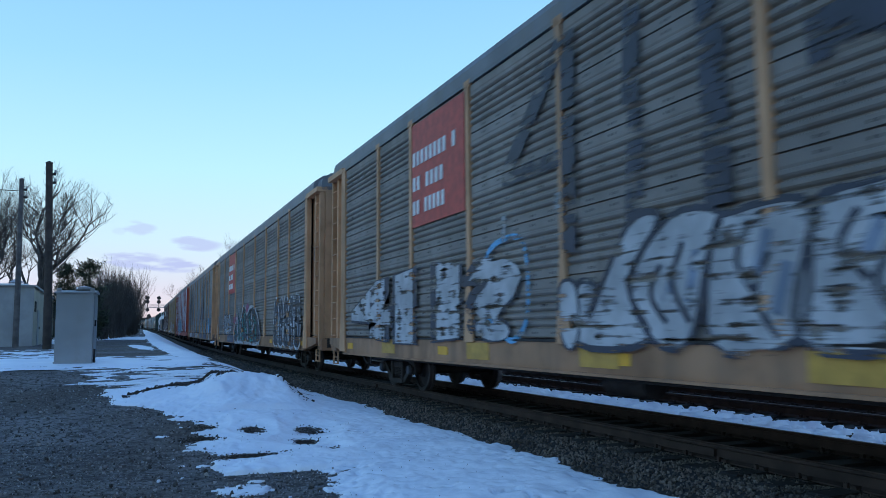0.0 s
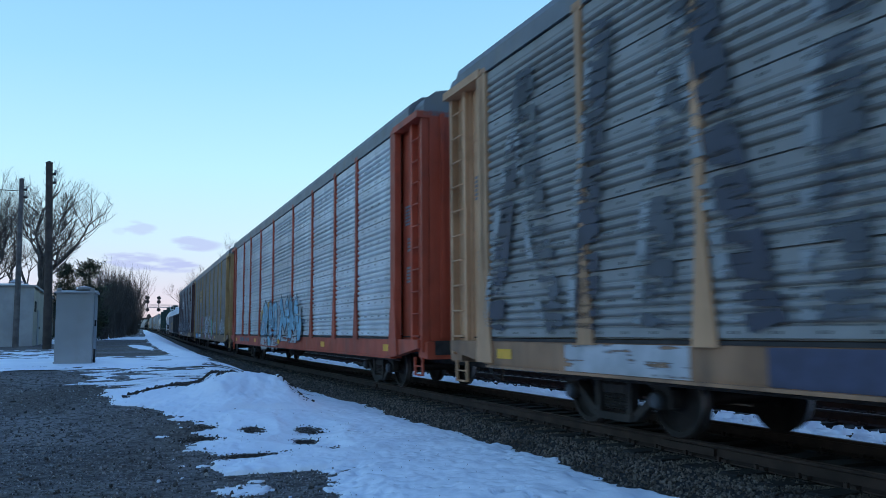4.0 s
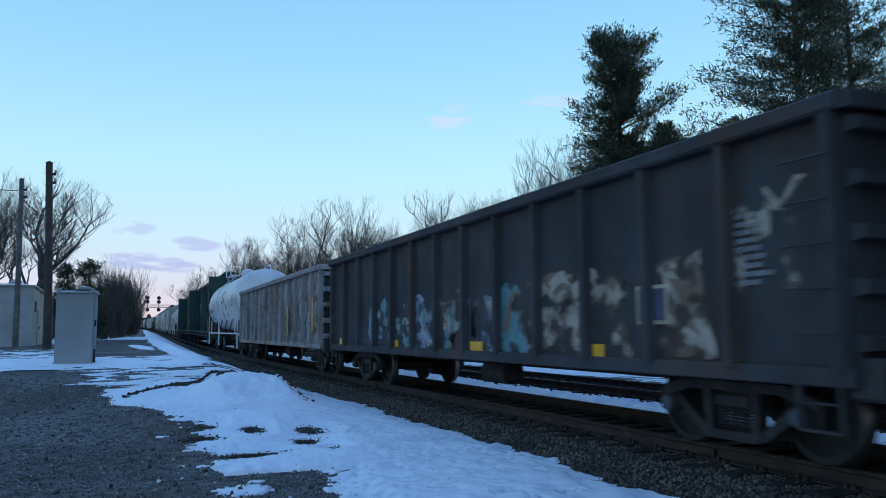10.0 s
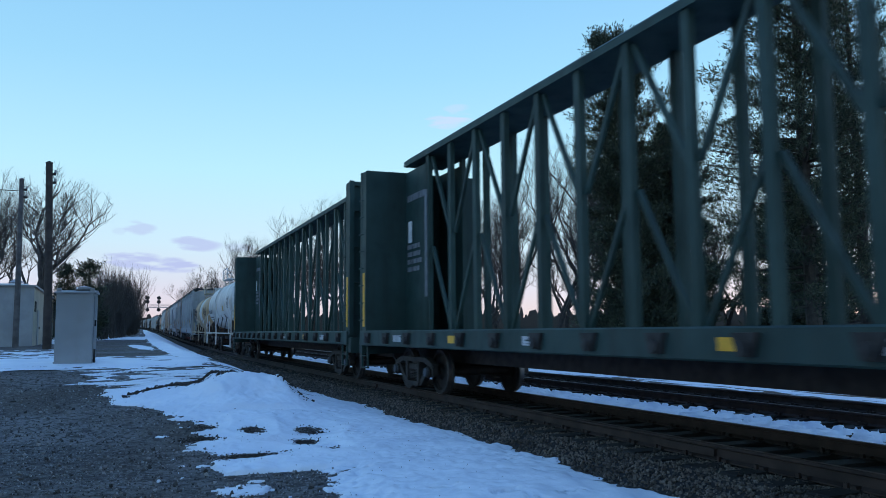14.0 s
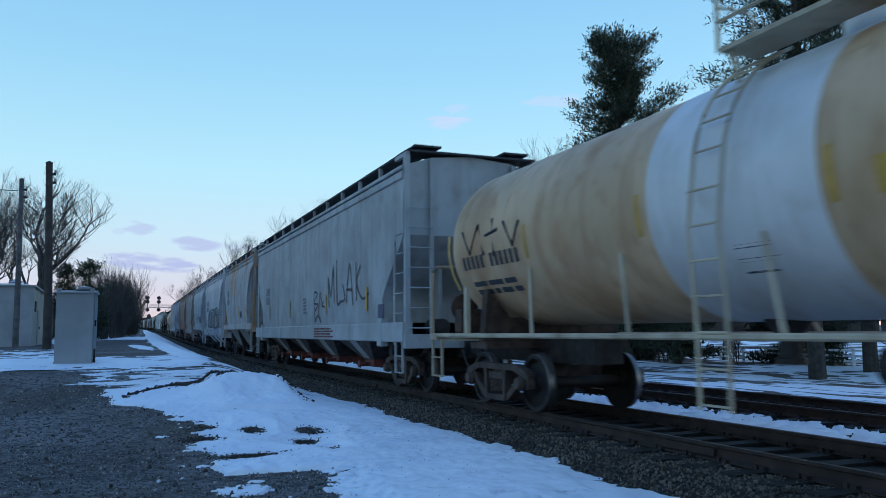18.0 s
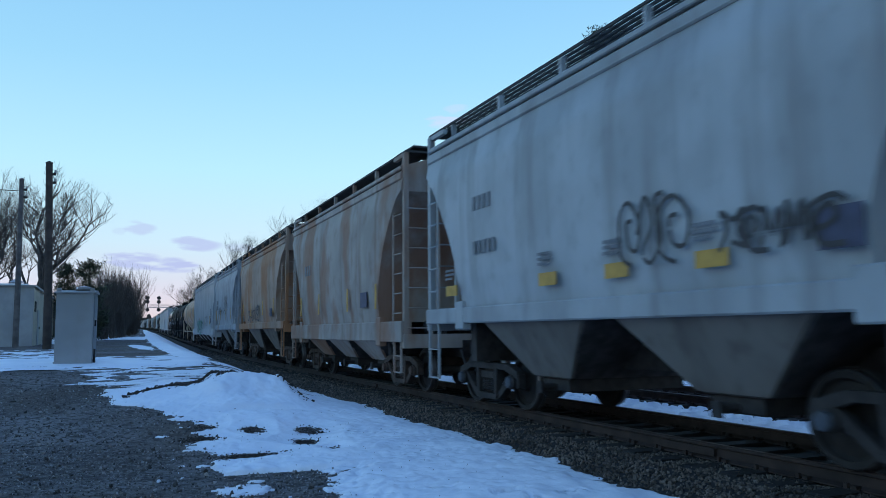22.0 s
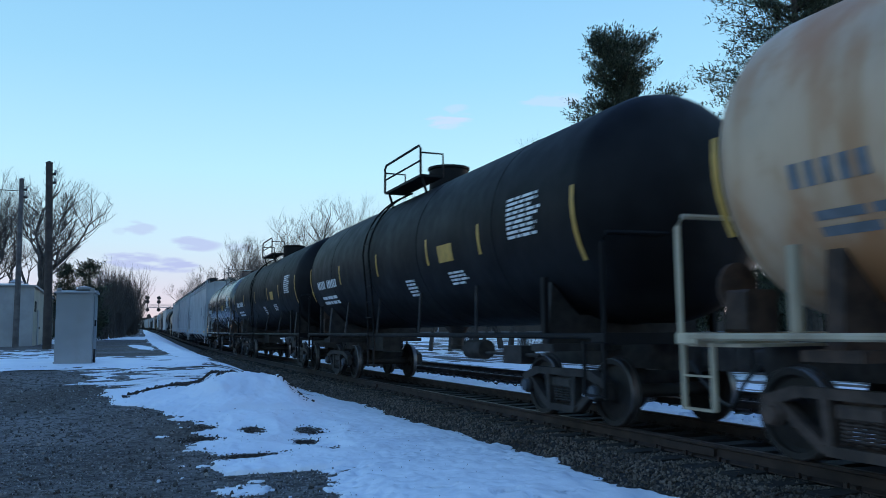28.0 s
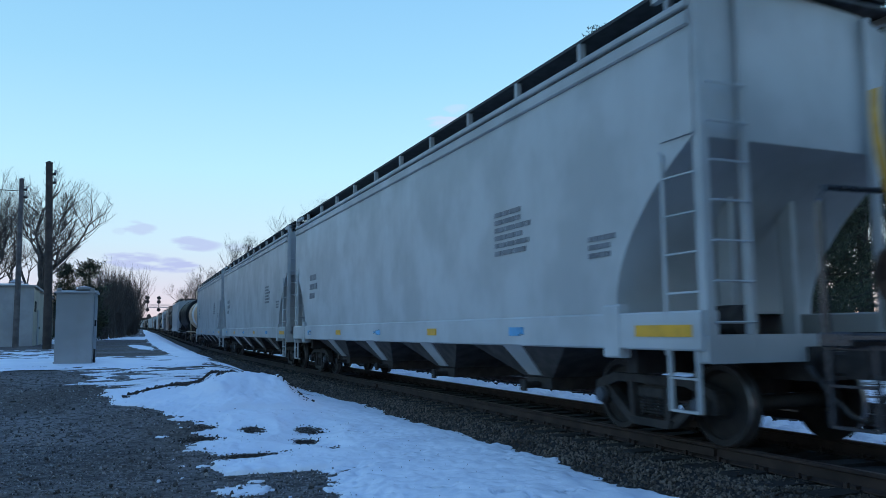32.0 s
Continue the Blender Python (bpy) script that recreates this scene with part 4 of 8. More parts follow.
    # upright reflective strips, lettering panels
    for y in (-h * 0.92, -h * 0.56, -h * 0.27, h * 0.12, h * 0.52, h * 0.93):
        g = Geo()
        za, zb = (zc - 0.75, zc + 0.20) if abs(y) > h * 0.8 else (zc - 0.42, zc + 0.06)
        car_skin(g, y - 0.045, y + 0.045, za, zb)
        part("reflective_strip", g, OCHRE, car)
    stencil(car, h * 0.70, zc - 0.36, 2.0, 0.25, ink, lines=1, seed=3, blocks=True, surface=car_skin)
    stencil(car, h * 0.70, zc - 0.78, 1.7, 0.26, ink, lines=2, seed=5, surface=car_skin)
    stencil(car, -h * 0.76, zc - 0.02, 1.1, 0.62, ink, lines=9, seed=9, surface=car_skin)
    stencil(car, -h * 0.42, zc - 0.72, 0.8, 0.24, ink, lines=4, seed=11, surface=car_skin)
    stencil(car, -h * 0.12, zc - 0.78, 0.6, 0.34, ink, lines=5, seed=12, surface=car_skin)
    g = Geo()
    car_skin(g, -h * 0.38 - 0.32, -h * 0.38 + 0.32, zc - 0.42, zc - 0.12)
    part("notice_plate", g, OCHRE, car, "yellow notice panel")
    return car, car_skin, zc, R, h


# ---- centre-beam flat cars ----
def centerbeam(L, mat, label):
    car = thing("centerbeam_car", label, "freight car", "cars of the train")
    h = L / 2 - 0.55
    zt = 5.32
    part("deck", Geo().box(-1.42, 1.42, -h, h, 1.02, 1.20), mat, car)
    part("centre_sill", Geo().box(-0.35, 0.35, -h - 0.1, h + 0.1, 0.60, 1.02), STEEL_DARK, car)
    for s in (-1, 1):
        x0, x1 = sorted((s * 1.40, s * 1.50))
        part("side_sill", Geo().box(x0, x1, -h, h, 0.92, 1.26, 0.02), mat, car)
        n = 17
        for k in range(n):
            y = -h + 0.7 + (2 * h - 1.4) * k / (n - 1)
            g = Geo().prism("x", [(y - 0.15, 1.20), (y + 0.15, 1.20), (y + 0.08, 0.98), (y - 0.08, 0.98)], s * 1.50, s * 1.57)
            g.lathe([(0.02, -0.05), (0.075, -0.04), (0.075, 0.04), (0.02, 0.05)], (s * 1.56, y, 1.06), "x", 10)
            part("winch", g, STEEL_DARK, car)
    for e in (-1, 1):
        lo, hi = sorted((e * h, e * (h - 0.30)))
        g = Geo().box(-1.45, 1.45, lo, hi, 1.15, 5.02, 0.03)
        part("bulkhead", g, mat, car)
        for x in (-1.40, -0.7, 0.0, 0.7, 1.40):
            part("bulkhead_rib", Geo().box(x - 0.06, x + 0.06, *sorted((e * h, e * (h + 0.10))), 1.15, 5.02), mat, car)
        for z in (1.6, 2.5, 3.4, 4.3, 4.95):
            part("bulkhead_bar", Geo().box(-1.42, 1.42, *sorted((e * h, e * (h + 0.08))), z - 0.05, z + 0.05), mat, car)
        part("corner_gusset", Geo().prism("x", [(e * (h - 0.3), 1.2), (e * (h - 1.7), 1.2), (e * (h - 1.7), 5.0), (e * (h - 0.3), 5.0)], -0.46, -0.40), mat, car)
        part("corner_gusset", Geo().prism("x", [(e * (h - 0.3), 1.2), (e * (h - 1.7), 1.2), (e * (h - 1.7), 5.0), (e * (h - 0.3), 5.0)], 0.40, 0.46), mat, car)
        part("end_sill", Geo().box(-1.45, 1.45, *sorted((e * (h - 0.1), e * (h + 0.2))), 0.72, 1.1, 0.03), mat, car)
        rungs(car, -1.54, e * (h - 0.06), e * (h - 0.26), [1.5 + 0.4 * k for k in range(8)], mat)
        stirrup(car, -1.46, e * (h - 0.3), 0.42, 0.95, 0.42, mat)
        part("yellow_strip", Geo().box(-1.458, -1.44, *sorted((e * (h - 0.08), e * (h - 0.22))), 1.35, 2.6), YELLOW, car, "yellow safety strip")
        coupler(car, e * L / 2, e)
        truck(car, e * (L / 2 - 2.9))
        # cargo instructions on the bulkhead's inner gusset
        plate(car, "notice_plate", e * (h - 0.62), 3.55, 0.22, 0.5, WHITE, -0.465)
        stencil(car, e * (h - 1.0), 2.9, 1.1, 0.7, GREYINK, -0.465, 4, 21)
        stencil(car, e * (h - 1.0), 4.3, 1.1, 0.25, GREYINK, -0.465, 1, 22)
        plate(car, "white_ladder_mark", e * (h - 1.62), 3.2, 0.14, 2.4, GREYINK, -0.465)
    # central truss: top chord, posts in pairs, diagonals
    g = Geo().prism("y", [(-0.50, zt - 0.16), (-0.50, zt - 0.04), (-0.34, zt + 0.08), (0.34, zt + 0.08), (0.50, zt - 0.04), (0.50, zt - 0.16)], -h + 0.3, h - 0.3)
    part("top_chord", g, mat, car)
    n = 16
    step = (2 * h - 3.4) / (n - 1)
    for k in range(n):
        y = -h + 1.7 + step * k
        for s in (-1, 1):
            part("truss_post", Geo().prism("z", [(s * 0.46, y - 0.075), (s * 0.36, y - 0.075), (s * 0.36, y + 0.075), (s * 0.46, y + 0.075)], 1.2, zt - 0.15), mat, car)
        if k < n - 1:
            up = k % 2 == 0
            a, b = ((y + 0.1, 1.25), (y + step - 0.1, 3.1)) if up else ((y + 0.1, 3.1), (y + step - 0.1, 1.25))
            c, d = ((y + 0.1, 3.25), (y + step - 0.1, zt - 0.2)) if up else ((y + 0.1, zt - 0.2), (y + step - 0.1, 3.25))
            for (ya, za), (yb, zb) in ((a, b), (c, d)):
                part("truss_diagonal", Geo().prism("x", [(ya - 0.045, za), (ya + 0.045, za), (yb + 0.045, zb), (yb - 0.045, zb)], -0.40, -0.34), mat, car)
    for y in (-h * 0.55, -h * 0.1, h * 0.5):
        plate(car, "reflector", y, 1.09, 0.42, 0.13, YELLOW, -1.50, "yellow reflective plate")
    for k in range(4):
        plate(car, "white_plate", -h + 2.6 + k * (2 * h - 5.2) / 3, 1.09, 0.45, 0.13, SILVER, -1.50)
    return car


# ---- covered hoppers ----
# the shade under the hoppers is put into this dark slope colour
HOP_SHADE = plain("shaded_slope_sheet", (0.060, 0.054, 0.052), 0.8, 0.0, 0.4, 4.0, 0.2)


def hopper(L, mat, label, bays=3, zt=4.62, sill=(1.02, 1.42), style="dark", bulge=0.0, gate_mat=None, cut=2.6, post_mat=None, ink=None, walk_mat=None, grated=False, short=False, curved=True, bay_mat=None, strips=True):
    post_mat, ink, gate_mat, walk_mat = post_mat or mat, ink or GREYINK, gate_mat or STEEL_DARK, walk_mat or GRATING
    car = thing("covered_hopper", label, "freight car", "cars of the train")
    h = L / 2 - 0.62
    W = 1.52
    s0, s1 = sill
    # cross-section from the sill up one side, over the roof
    zk = zt - 0.55 if short else 3.15
    side = [(W - 0.02, s1), (W + bulge * 0.6, s1 + 0.5), (W + bulge, (s1 + zt) / 2), (W + bulge * 0.8, zt - 0.7), (W - 0.02, zt - 0.25), (W - 0.03, zt - 0.12), (W - 0.12, zt), (0.9, zt + 0.16), (0.0, zt + 0.24)]
    zs = []
    for (xa, za), (xb, zb) in zip(side[:-1], side[1:]):
        steps = 6 if zb - za > 0.3 else 1
        zs += [(xa + (xb - xa) * k / steps, za + (zb - za) * k / steps) for k in range(steps)]
    zs.append(side[-1])

    def y_end(z):
        if z >= zk:
            return h - 0.10
        t = (zk - z) / (zk - s1)
        return h - 0.10 - cut * (math.sin(t * math.pi / 2) ** 0.8 if curved else min(1.0, t * 1.5))
    g = Geo()
    pts, n = [], len(zs)
    for sx in (-1, 1):
        for e in (-1, 1):
            pts += [(sx * x, e * y_end(z), z) for x, z in zs]
    faces = []
    for sx in (0, 1):
        a, b = sx * 2 * n, sx * 2 * n + n
        faces += [(a + i, a + i + 1, b + i + 1, b + i) for i in range(n - 1)]
    for e in (0, 1):
        a, b = e * n, 2 * n + e * n
        faces += [(a + i, a + i + 1, b + i + 1, b + i) for i in range(n - 1)]
    g.put(pts, faces)
    part("hopper_body", g, mat, car, smooth=True)
    # stiff ribs at the top edge and upright seams
    for s in (-1, 1):
        x0, x1 = sorted((s * (W - 0.06), s * (W + 0.025)))
        part("top_rail", Geo().box(x0, x1, -h + 0.12, h - 0.12, zt - 0.30, zt - 0.14, 0.02).box(x0, x1 - 0.0, -h + 0.12, h - 0.12, zt - 0.10, zt - 0.02, 0.015), mat, car)
        x0, x1 = sorted((s * (W - 0.18), s * (W + 0.04)))
        part("side_sill", Geo().box(x0, x1, -h + 0.05, h - 0.05, s0, s1, 0.02), mat, car)
    part("centre_sill", Geo().box(-0.25, 0.25, -h - 0.05, h + 0.05, 0.70, 1.05), STEEL_DARK, car)
    # discharge bays: slopes in the shade colour, side sheets in bay or car paint
    n_b = bays
    bw = 2 * (L / 2 - (2.45 if short else 3.1)) / n_b
    for k in range(n_b):
        yc = bw * (k + 0.5 - n_b / 2)
        a, b = yc - bw * 0.42, yc + bw * 0.42
        q = Geo()
        top = s0 + 0.02
        q.put([(-W + 0.10, a, top), (W - 0.10, a, top), (W - 0.10, b, top), (-W + 0.10, b, top), (-1.0, yc - 0.42, 0.56), (1.0, yc - 0.42, 0.56), (1.0, yc + 0.42, 0.56), (-1.0, yc + 0.42, 0.56)],
              [(0, 1, 2, 3), (4, 7, 6, 5), (0, 4, 5, 1), (1, 5, 6, 2), (2, 6, 7, 3), (3, 7, 4, 0)])
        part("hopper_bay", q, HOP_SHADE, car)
        lip = 0.30 if not short else bw * 0.40
        for sx in (-1, 1):
            part("bay_side", Geo().put([(sx * (W - 0.08), yc - lip, top), (sx * (W - 0.08), yc + lip, top), (sx * 1.05, yc + min(0.5, lip * 0.62), 0.58), (sx * 1.05, yc - min(0.5, lip * 0.62), 0.58), (sx * (W - 0.14), yc - lip, top), (sx * (W - 0.14), yc + lip, top), (sx * 0.99, yc + min(0.5, lip * 0.62), 0.58), (sx * 0.99, yc - min(0.5, lip * 0.62), 0.58)],
                                       [(0, 1, 2, 3), (4, 7, 6, 5), (0, 4, 5, 1), (1, 5, 6, 2), (2, 6, 7, 3), (3, 7, 4, 0)]), bay_mat or mat, car)
        part("outlet_gate", Geo().box(-0.98, 0.98, yc - 0.36, yc + 0.36, 0.38, 0.56, 0.02), gate_mat, car)
        part("gate_crank", Geo().tube([(-0.98, yc, 0.44), (-1.22, yc, 0.44)], 0.05, 8).box(-1.26, -1.22, yc - 0.07, yc + 0.07, 0.36, 0.52), gate_mat, car)
    # ends: frame, posts, ladders, platforms
    for e in (-1, 1):
        ye = e * h
        part("end_sill", Geo().box(-W, W, *sorted((ye, ye - e * 0.2)), s0 - 0.12, s0 + 0.16, 0.02), post_mat, car)
        part("end_floor", Geo().box(-W + 0.05, W - 0.05, *sorted((ye - e * 0.2, ye - e * 1.9)), s0 + 0.02, s0 + 0.06), STEEL_DARK, car)
        for x in (-0.46, 0.46):
            part("slope_stay", Geo().box(x - 0.04, x + 0.04, *sorted((ye - e * 0.75, ye - e * 0.95)), s0, zk + 0.1), mat, car)
        for s in (-1, 1):
            part("corner_post", Geo().box(*sorted((s * (W - 0.02), s * (W - 0.12))), *sorted((ye - e * 0.02, ye - e * 0.14)), s0 - 0.1, zt + 0.22), post_mat, car)
            part("post_arm", Geo().prism("x", [(ye - e * 0.02, zt + 0.16), (ye - e * 0.02, zt + 0.24), (ye - e * 0.72, zt + 0.24), (ye - e * 0.72, zt + 0.16)], s * (W - 0.12), s * (W - 0.04)), post_mat, car)
        q = Geo().tube([(-W - 0.02, ye - e * 0.58, s0 - 0.05), (-W - 0.02, ye - e * 0.58, zk - 0.1), (-W + 0.04, ye - e * 0.70, zk + 0.05)], 0.024, 6)
        part("ladder_stile", q, post_mat, car, smooth=True)
        for k in range(7):
            z = s0 + 0.18 + 0.40 * k
            if z < zk + 0.25:
                part("ladder_rung", Geo().tube([(-W - 0.015, ye - e * 0.1, z), (-W - 0.015, ye - e * 0.58, z)], 0.014, 5), post_mat, car)
            part("end_rung", Geo().tube([(-W + 0.08, ye + e * 0.03, z + 0.1), (-W + 0.58, ye + e * 0.03, z + 0.1)], 0.014, 5), post_mat, car)
        for x in (-W + 0.585, W - 0.585):
            part("end_post", Geo().box(x - 0.035, x + 0.035, *sorted((ye, ye - e * 0.08)), s0, zt + 0.1), post_mat, car)
        stirrup(car, -W, ye - e * 0.36, 0.42, s0 + 0.05, 0.42, post_mat)
        part("crosswalk", Geo().box(-W + 0.05, W - 0.05, *sorted((ye, ye - e * 0.62)), zt + 0.24, zt + 0.28), walk_mat, car)
        part("bolster_web", Geo().box(-1.3, 1.3, e * (L / 2 - 2.15) - 0.1, e * (L / 2 - 2.15) + 0.1, 0.74, s0 + 0.05), STEEL_DARK, car)
        part("jacking_pad", Geo().box(-W - 0.05, -W + 0.1, e * (L / 2 - 2.15) - 0.15, e * (L / 2 - 2.15) + 0.15, s0 - 0.1, s1 + 0.10, 0.02), mat, car)
        coupler(car, e * L / 2, e)
        truck(car, e * (L / 2 - 2.15), style)
    part("brake_cylinder", Geo().lathe([(0.02, -0.35), (0.18, -0.3), (0.18, 0.3), (0.02, 0.35)], (-0.5, -h + 0.85, s0 + 0.30), "y", 14), STEEL_DARK, car, smooth=True)
    # roof: hatches and running boards on posts
    for s in (-1, 1):
        x0, x1 = sorted((s * 0.72, s * 1.30))
        if grated:
            q = Geo()
            for k in range(7):
                x = x0 + (x1 - x0) * k / 6
                q.box(x - 0.018, x + 0.018, -h, h, zt + 0.35, zt + 0.385)
            y = -h
            while y < h:
                q.box(x0, x1, y, y + 0.03, zt + 0.355, zt + 0.38)
                y += 0.30
        else:
            q = Geo().box(x0, x1, -h, h, zt + 0.35, zt + 0.39)
        part("running_board", q, walk_mat, car)
        m = max(4, int(2 * h / 1.6))
        for k in range(m):
            y = -h + 0.7 + (2 * h - 1.4) * k / (m - 1)
            part("board_bracket", Geo().box(*sorted((s * 1.22, s * 1.30)), y - 0.035, y + 0.035, zt - 0.02, zt + 0.355), post_mat, car)
    # trough takes the boards' dark colour, continuing the painted shadow gap
    part("hatch_trough", Geo().prism("y", [(-0.42, zt + 0.15), (-0.36, zt + 0.38), (0.36, zt + 0.38), (0.42, zt + 0.15)], -h + 0.4, h - 0.4), walk_mat, car)
    # strips and lettering
    x = -W - bulge - 0.02
    for y in (-h * 0.72, -h * 0.30, h * 0.24, h * 0.66) if strips else ():
        plate(car, "reflective_strip", y, s1 + 0.55, 0.10, 0.55, OCHRE, x - 0.01)
    return car, W + bulge, s1, zt, h


# ---- the ground, snow and track ----
def smooth(a, b, t):
    t = max(0.0, min(1.0, (t - a) / (b - a)))
    return t * t * (3 - 2 * t)


def interp(pts, y):
    for (ya, xa), (yb, xb) in zip(pts[:-1], pts[1:]):
        if y <= yb:
            return xa + (xb - xa) * max(0.0, (y - ya) / (yb - ya))
    return pts[-1][1]


def ground_z(x, y):
    q = track_x(min(y, 900.0)) - x
    base = track_z(min(y, 900.0))
    if q > 0:
        lot = -0.45 + 0.97 * smooth(9.0, 24.0, y)
        t = smooth(1.9, 4.6, q)
        return base + (-0.34) * (1 - t) + lot * t
    t = smooth(TRACK2 + 2.0, TRACK2 + 22.0, -q)
    return base - 0.36 - 0.85 * t


def spaced(stops):
    out = []
    for a, b, n in stops:
        out += [a + (b - a) * k / n for k in range(n)]
    return out + [stops[-1][1]]


def sheet(name, ys, offs, height, mat, keep=None, follow=True):
    g = Geo()
    pts, ok = [], []
    for y in ys:
        cx = track_x(max(-600.0, min(y, 900.0))) if follow else 0.0
        for o in offs:
            z, k = height(cx + o, y)
            pts.append((cx + o, y, z))
            ok.append(k)
    n = len(offs)
    faces = []
    for i in range(len(ys) - 1):
        for j in range(n - 1):
            q = (i * n + j, i * n + j + 1, (i + 1) * n + j + 1, (i + 1) * n + j)
            if ok[q[0]] or ok[q[1]] or ok[q[2]] or ok[q[3]]:
                faces.append(q)
    me = bpy.data.meshes.new(name)
    used = sorted({i for f in faces for i in f})
    back = {i: k for k, i in enumerate(used)}
    me.from_pydata([pts[i] for i in used], [], [tuple(back[i] for i in f) for f in faces])
    me.materials.append(mat)
    me.shade_smooth()
    return new(name, me)


def rough_ground(x, y):
    z = ground_z(x, y)
    if -4 < y < 40 and abs(x) < 12:
        z += 0.018 * noise.noise((x * 1.3, y * 1.3, 0.0)) + 0.010 * noise.noise((x * 4.0, y * 4.0, 3.0))
    return z, True


OFFS = spaced([(-1800, -300, 6), (-300, -60, 10), (-60, -14, 23), (-14, 0, 70), (0, 14, 14), (14, 60, 16), (60, 300, 8), (300, 1800, 6)])
YS = spaced([(-600, -40, 14), (-40, 3, 16), (3, 26, 110), (26, 90, 48), (90, 400, 30), (400, 1800, 12)])
tagged(sheet("ground", YS, OFFS, rough_ground, GROUND), "dark gravel and frozen earth beside the railway", "ground", kind="structure")

LOT_EDGE = [(-10, 3.6), (2.0, 2.7), (7.7, 2.25), (8.4, 2.2), (9.0, 2.46), (9.55, 2.5), (9.68, 1.35), (10.6, 1.32), (10.95, 1.42), (11.3, 1.3), (11.76, 1.12), (12.2, 1.45), (12.65, 1.3), (13.0, 1.6), (13.4, 1.5), (13.95, 1.03), (14.8, 0.86),
            (15.3, 0.55), (15.45, 0.2), (16.0, 0.12), (16.5, 0.02), (17.1, 0.05), (17.9, -0.15), (18.02, -0.95), (18.15, -0.45), (19.0, -0.4), (19.7, -0.45), (20.3, -0.8), (20.8, -2.25), (21.2, -8.0)]
BARE = ((2.19, 12.71, 0.17, 0.3), (3.02, 12.37, 0.2, 0.34), (2.75, 11.53, 0.19, 0.23), (2.98, 10.79, 0.1, 0.14), (1.7, 10.8, 0.5, 0.15), (1.42, 13.1, 0.25, 0.19), (1.3, 12.2, 0.31, 0.19), (2.62, 14.24, 0.4, 0.09))
ISLES = ((1.42, 8.66, 0.30, 0.30), (0.81, 12.51, 0.12, 0.07), (0.93, 10.38, 0.06, 0.06), (1.17, 10.29, 0.10, 0.06), (1.17, 11.4, 0.14, 0.06), (1.62, 9.1, 0.10, 0.06), (1.2, 13.15, 0.12, 0.05), (0.6, 9.6, 0.04, 0.05))


def snow_near(x, y):
    q = track_x(y) - x
    n1 = noise.noise((x * 1.1, y * 1.1, 5.0))
    n2 = noise.noise((x * 4.2, y * 4.2, 9.0))
    n3 = noise.noise((x * 11.0, y * 11.0, 2.0))
    n4 = noise.noise((x * 24.0, y * 24.0, 7.0))
    rag = 0.06 * n1 + 0.13 * n2 + 0.10 * n3 + 0.06 * n4
    left = x - interp(LOT_EDGE, y) + rag
    right = q - 1.80 + 0.10 * n1 + 0.13 * n2 + 0.06 * n3
    d = min(left, right, y + 11.0 + 2.0 * n1)
    thin = 1.0
    for bx, by, rx, ry in BARE:
        thin = min(thin, smooth(0.8, 9.0, ((x - bx) / rx) ** 2 + ((y - by) / ry) ** 2))
    thin *= 1 - smooth(16.6, 17.6, y)
    t = 0.07 * thin * smooth(-0.02, 0.7, d) + 0.008 if d > 0 else -0.10
    # the ploughed mound and its shoulder along the track
    a = 0.34 * math.exp(-(max(0.0, abs(x - 2.62) - 0.55) / 0.45) ** 2 - ((y - 15.75) / 0.85) ** 2)
    a += 0.13 * math.exp(-((x - 1.3) / 0.5) ** 2 - ((y - 17.0) / 1.2) ** 2)
    a -= 0.07 * math.exp(-((x - 2.62) / 0.36) ** 2 - ((y - 14.25) / 0.07) ** 2)
    a *= 1.0 + 0.25 * n1 + 0.10 * n2
    if d > -0.05:
        t += a + (0.045 * n1 + 0.022 * n2 + 0.014 * n3) * (0.1 + 0.9 * thin) + 0.004 * n4
    # wind-bared streaks behind and left of the mound
    bare_ = noise.noise((x * 0.9, y * 3.4, 40.0)) + 0.5 * noise.noise((x * 3.0, y * 8.0, 44.0)) + 0.3 * n4
    bare_ -= 0.72 - 0.66 * smooth(16.6, 17.6, y) * (1 - smooth(2.6, 4.2, x)) - 0.15 * (1 - smooth(0.0, 0.4, left))
    if bare_ > 0:
        t = min(t, 0.04 - bare_ * 1.6)
    # spots worn through to the gravel
    for bx, by, rx, ry in BARE:
        e = ((x - bx) / rx) ** 2 + ((y - by) / ry) ** 2 + 0.9 * n3 + 0.7 * n4
        if e < 1.0:
            t = min(t, -0.12 + 0.15 * smooth(0.7, 1.0, e))
    # islands of snow on the gravel
    if d <= 0:
        for bx, by, rx, ry in ISLES:
            if ((x - bx) / rx) ** 2 + ((y - by) / ry) ** 2 + 0.8 * n3 + 0.7 * n4 < 0.9:
                t = 0.02
        if left > -0.45 and right > 0 and n2 * 0.6 + n3 * 0.9 + n4 * 0.7 > 0.75:
            t = 0.012
    return ground_z(x, y) + t, t > 0


XS_NEAR = spaced([(-3.0, 0.0, 60), (0.0, 5.6, 170)])
tagged(sheet("snow_bank", spaced([(-14.0, 2.0, 60), (2.0, 7.0, 70), (7.0, 20.0, 420), (20.0, 22.4, 40)]), XS_NEAR, snow_near, SNOW, follow=False), "old blue-white snow ploughed into a low mound by the track", "snow", kind="stuff")

# dark clods ploughed up on the crest of the mound and scattered over the snow
clods = Geo()
dirt = random.Random(17)
CLOD_F = [(0, 2, 4), (2, 1, 4), (1, 3, 4), (3, 0, 4), (2, 0, 5), (1, 2, 5), (3, 1, 5), (0, 3, 5)]


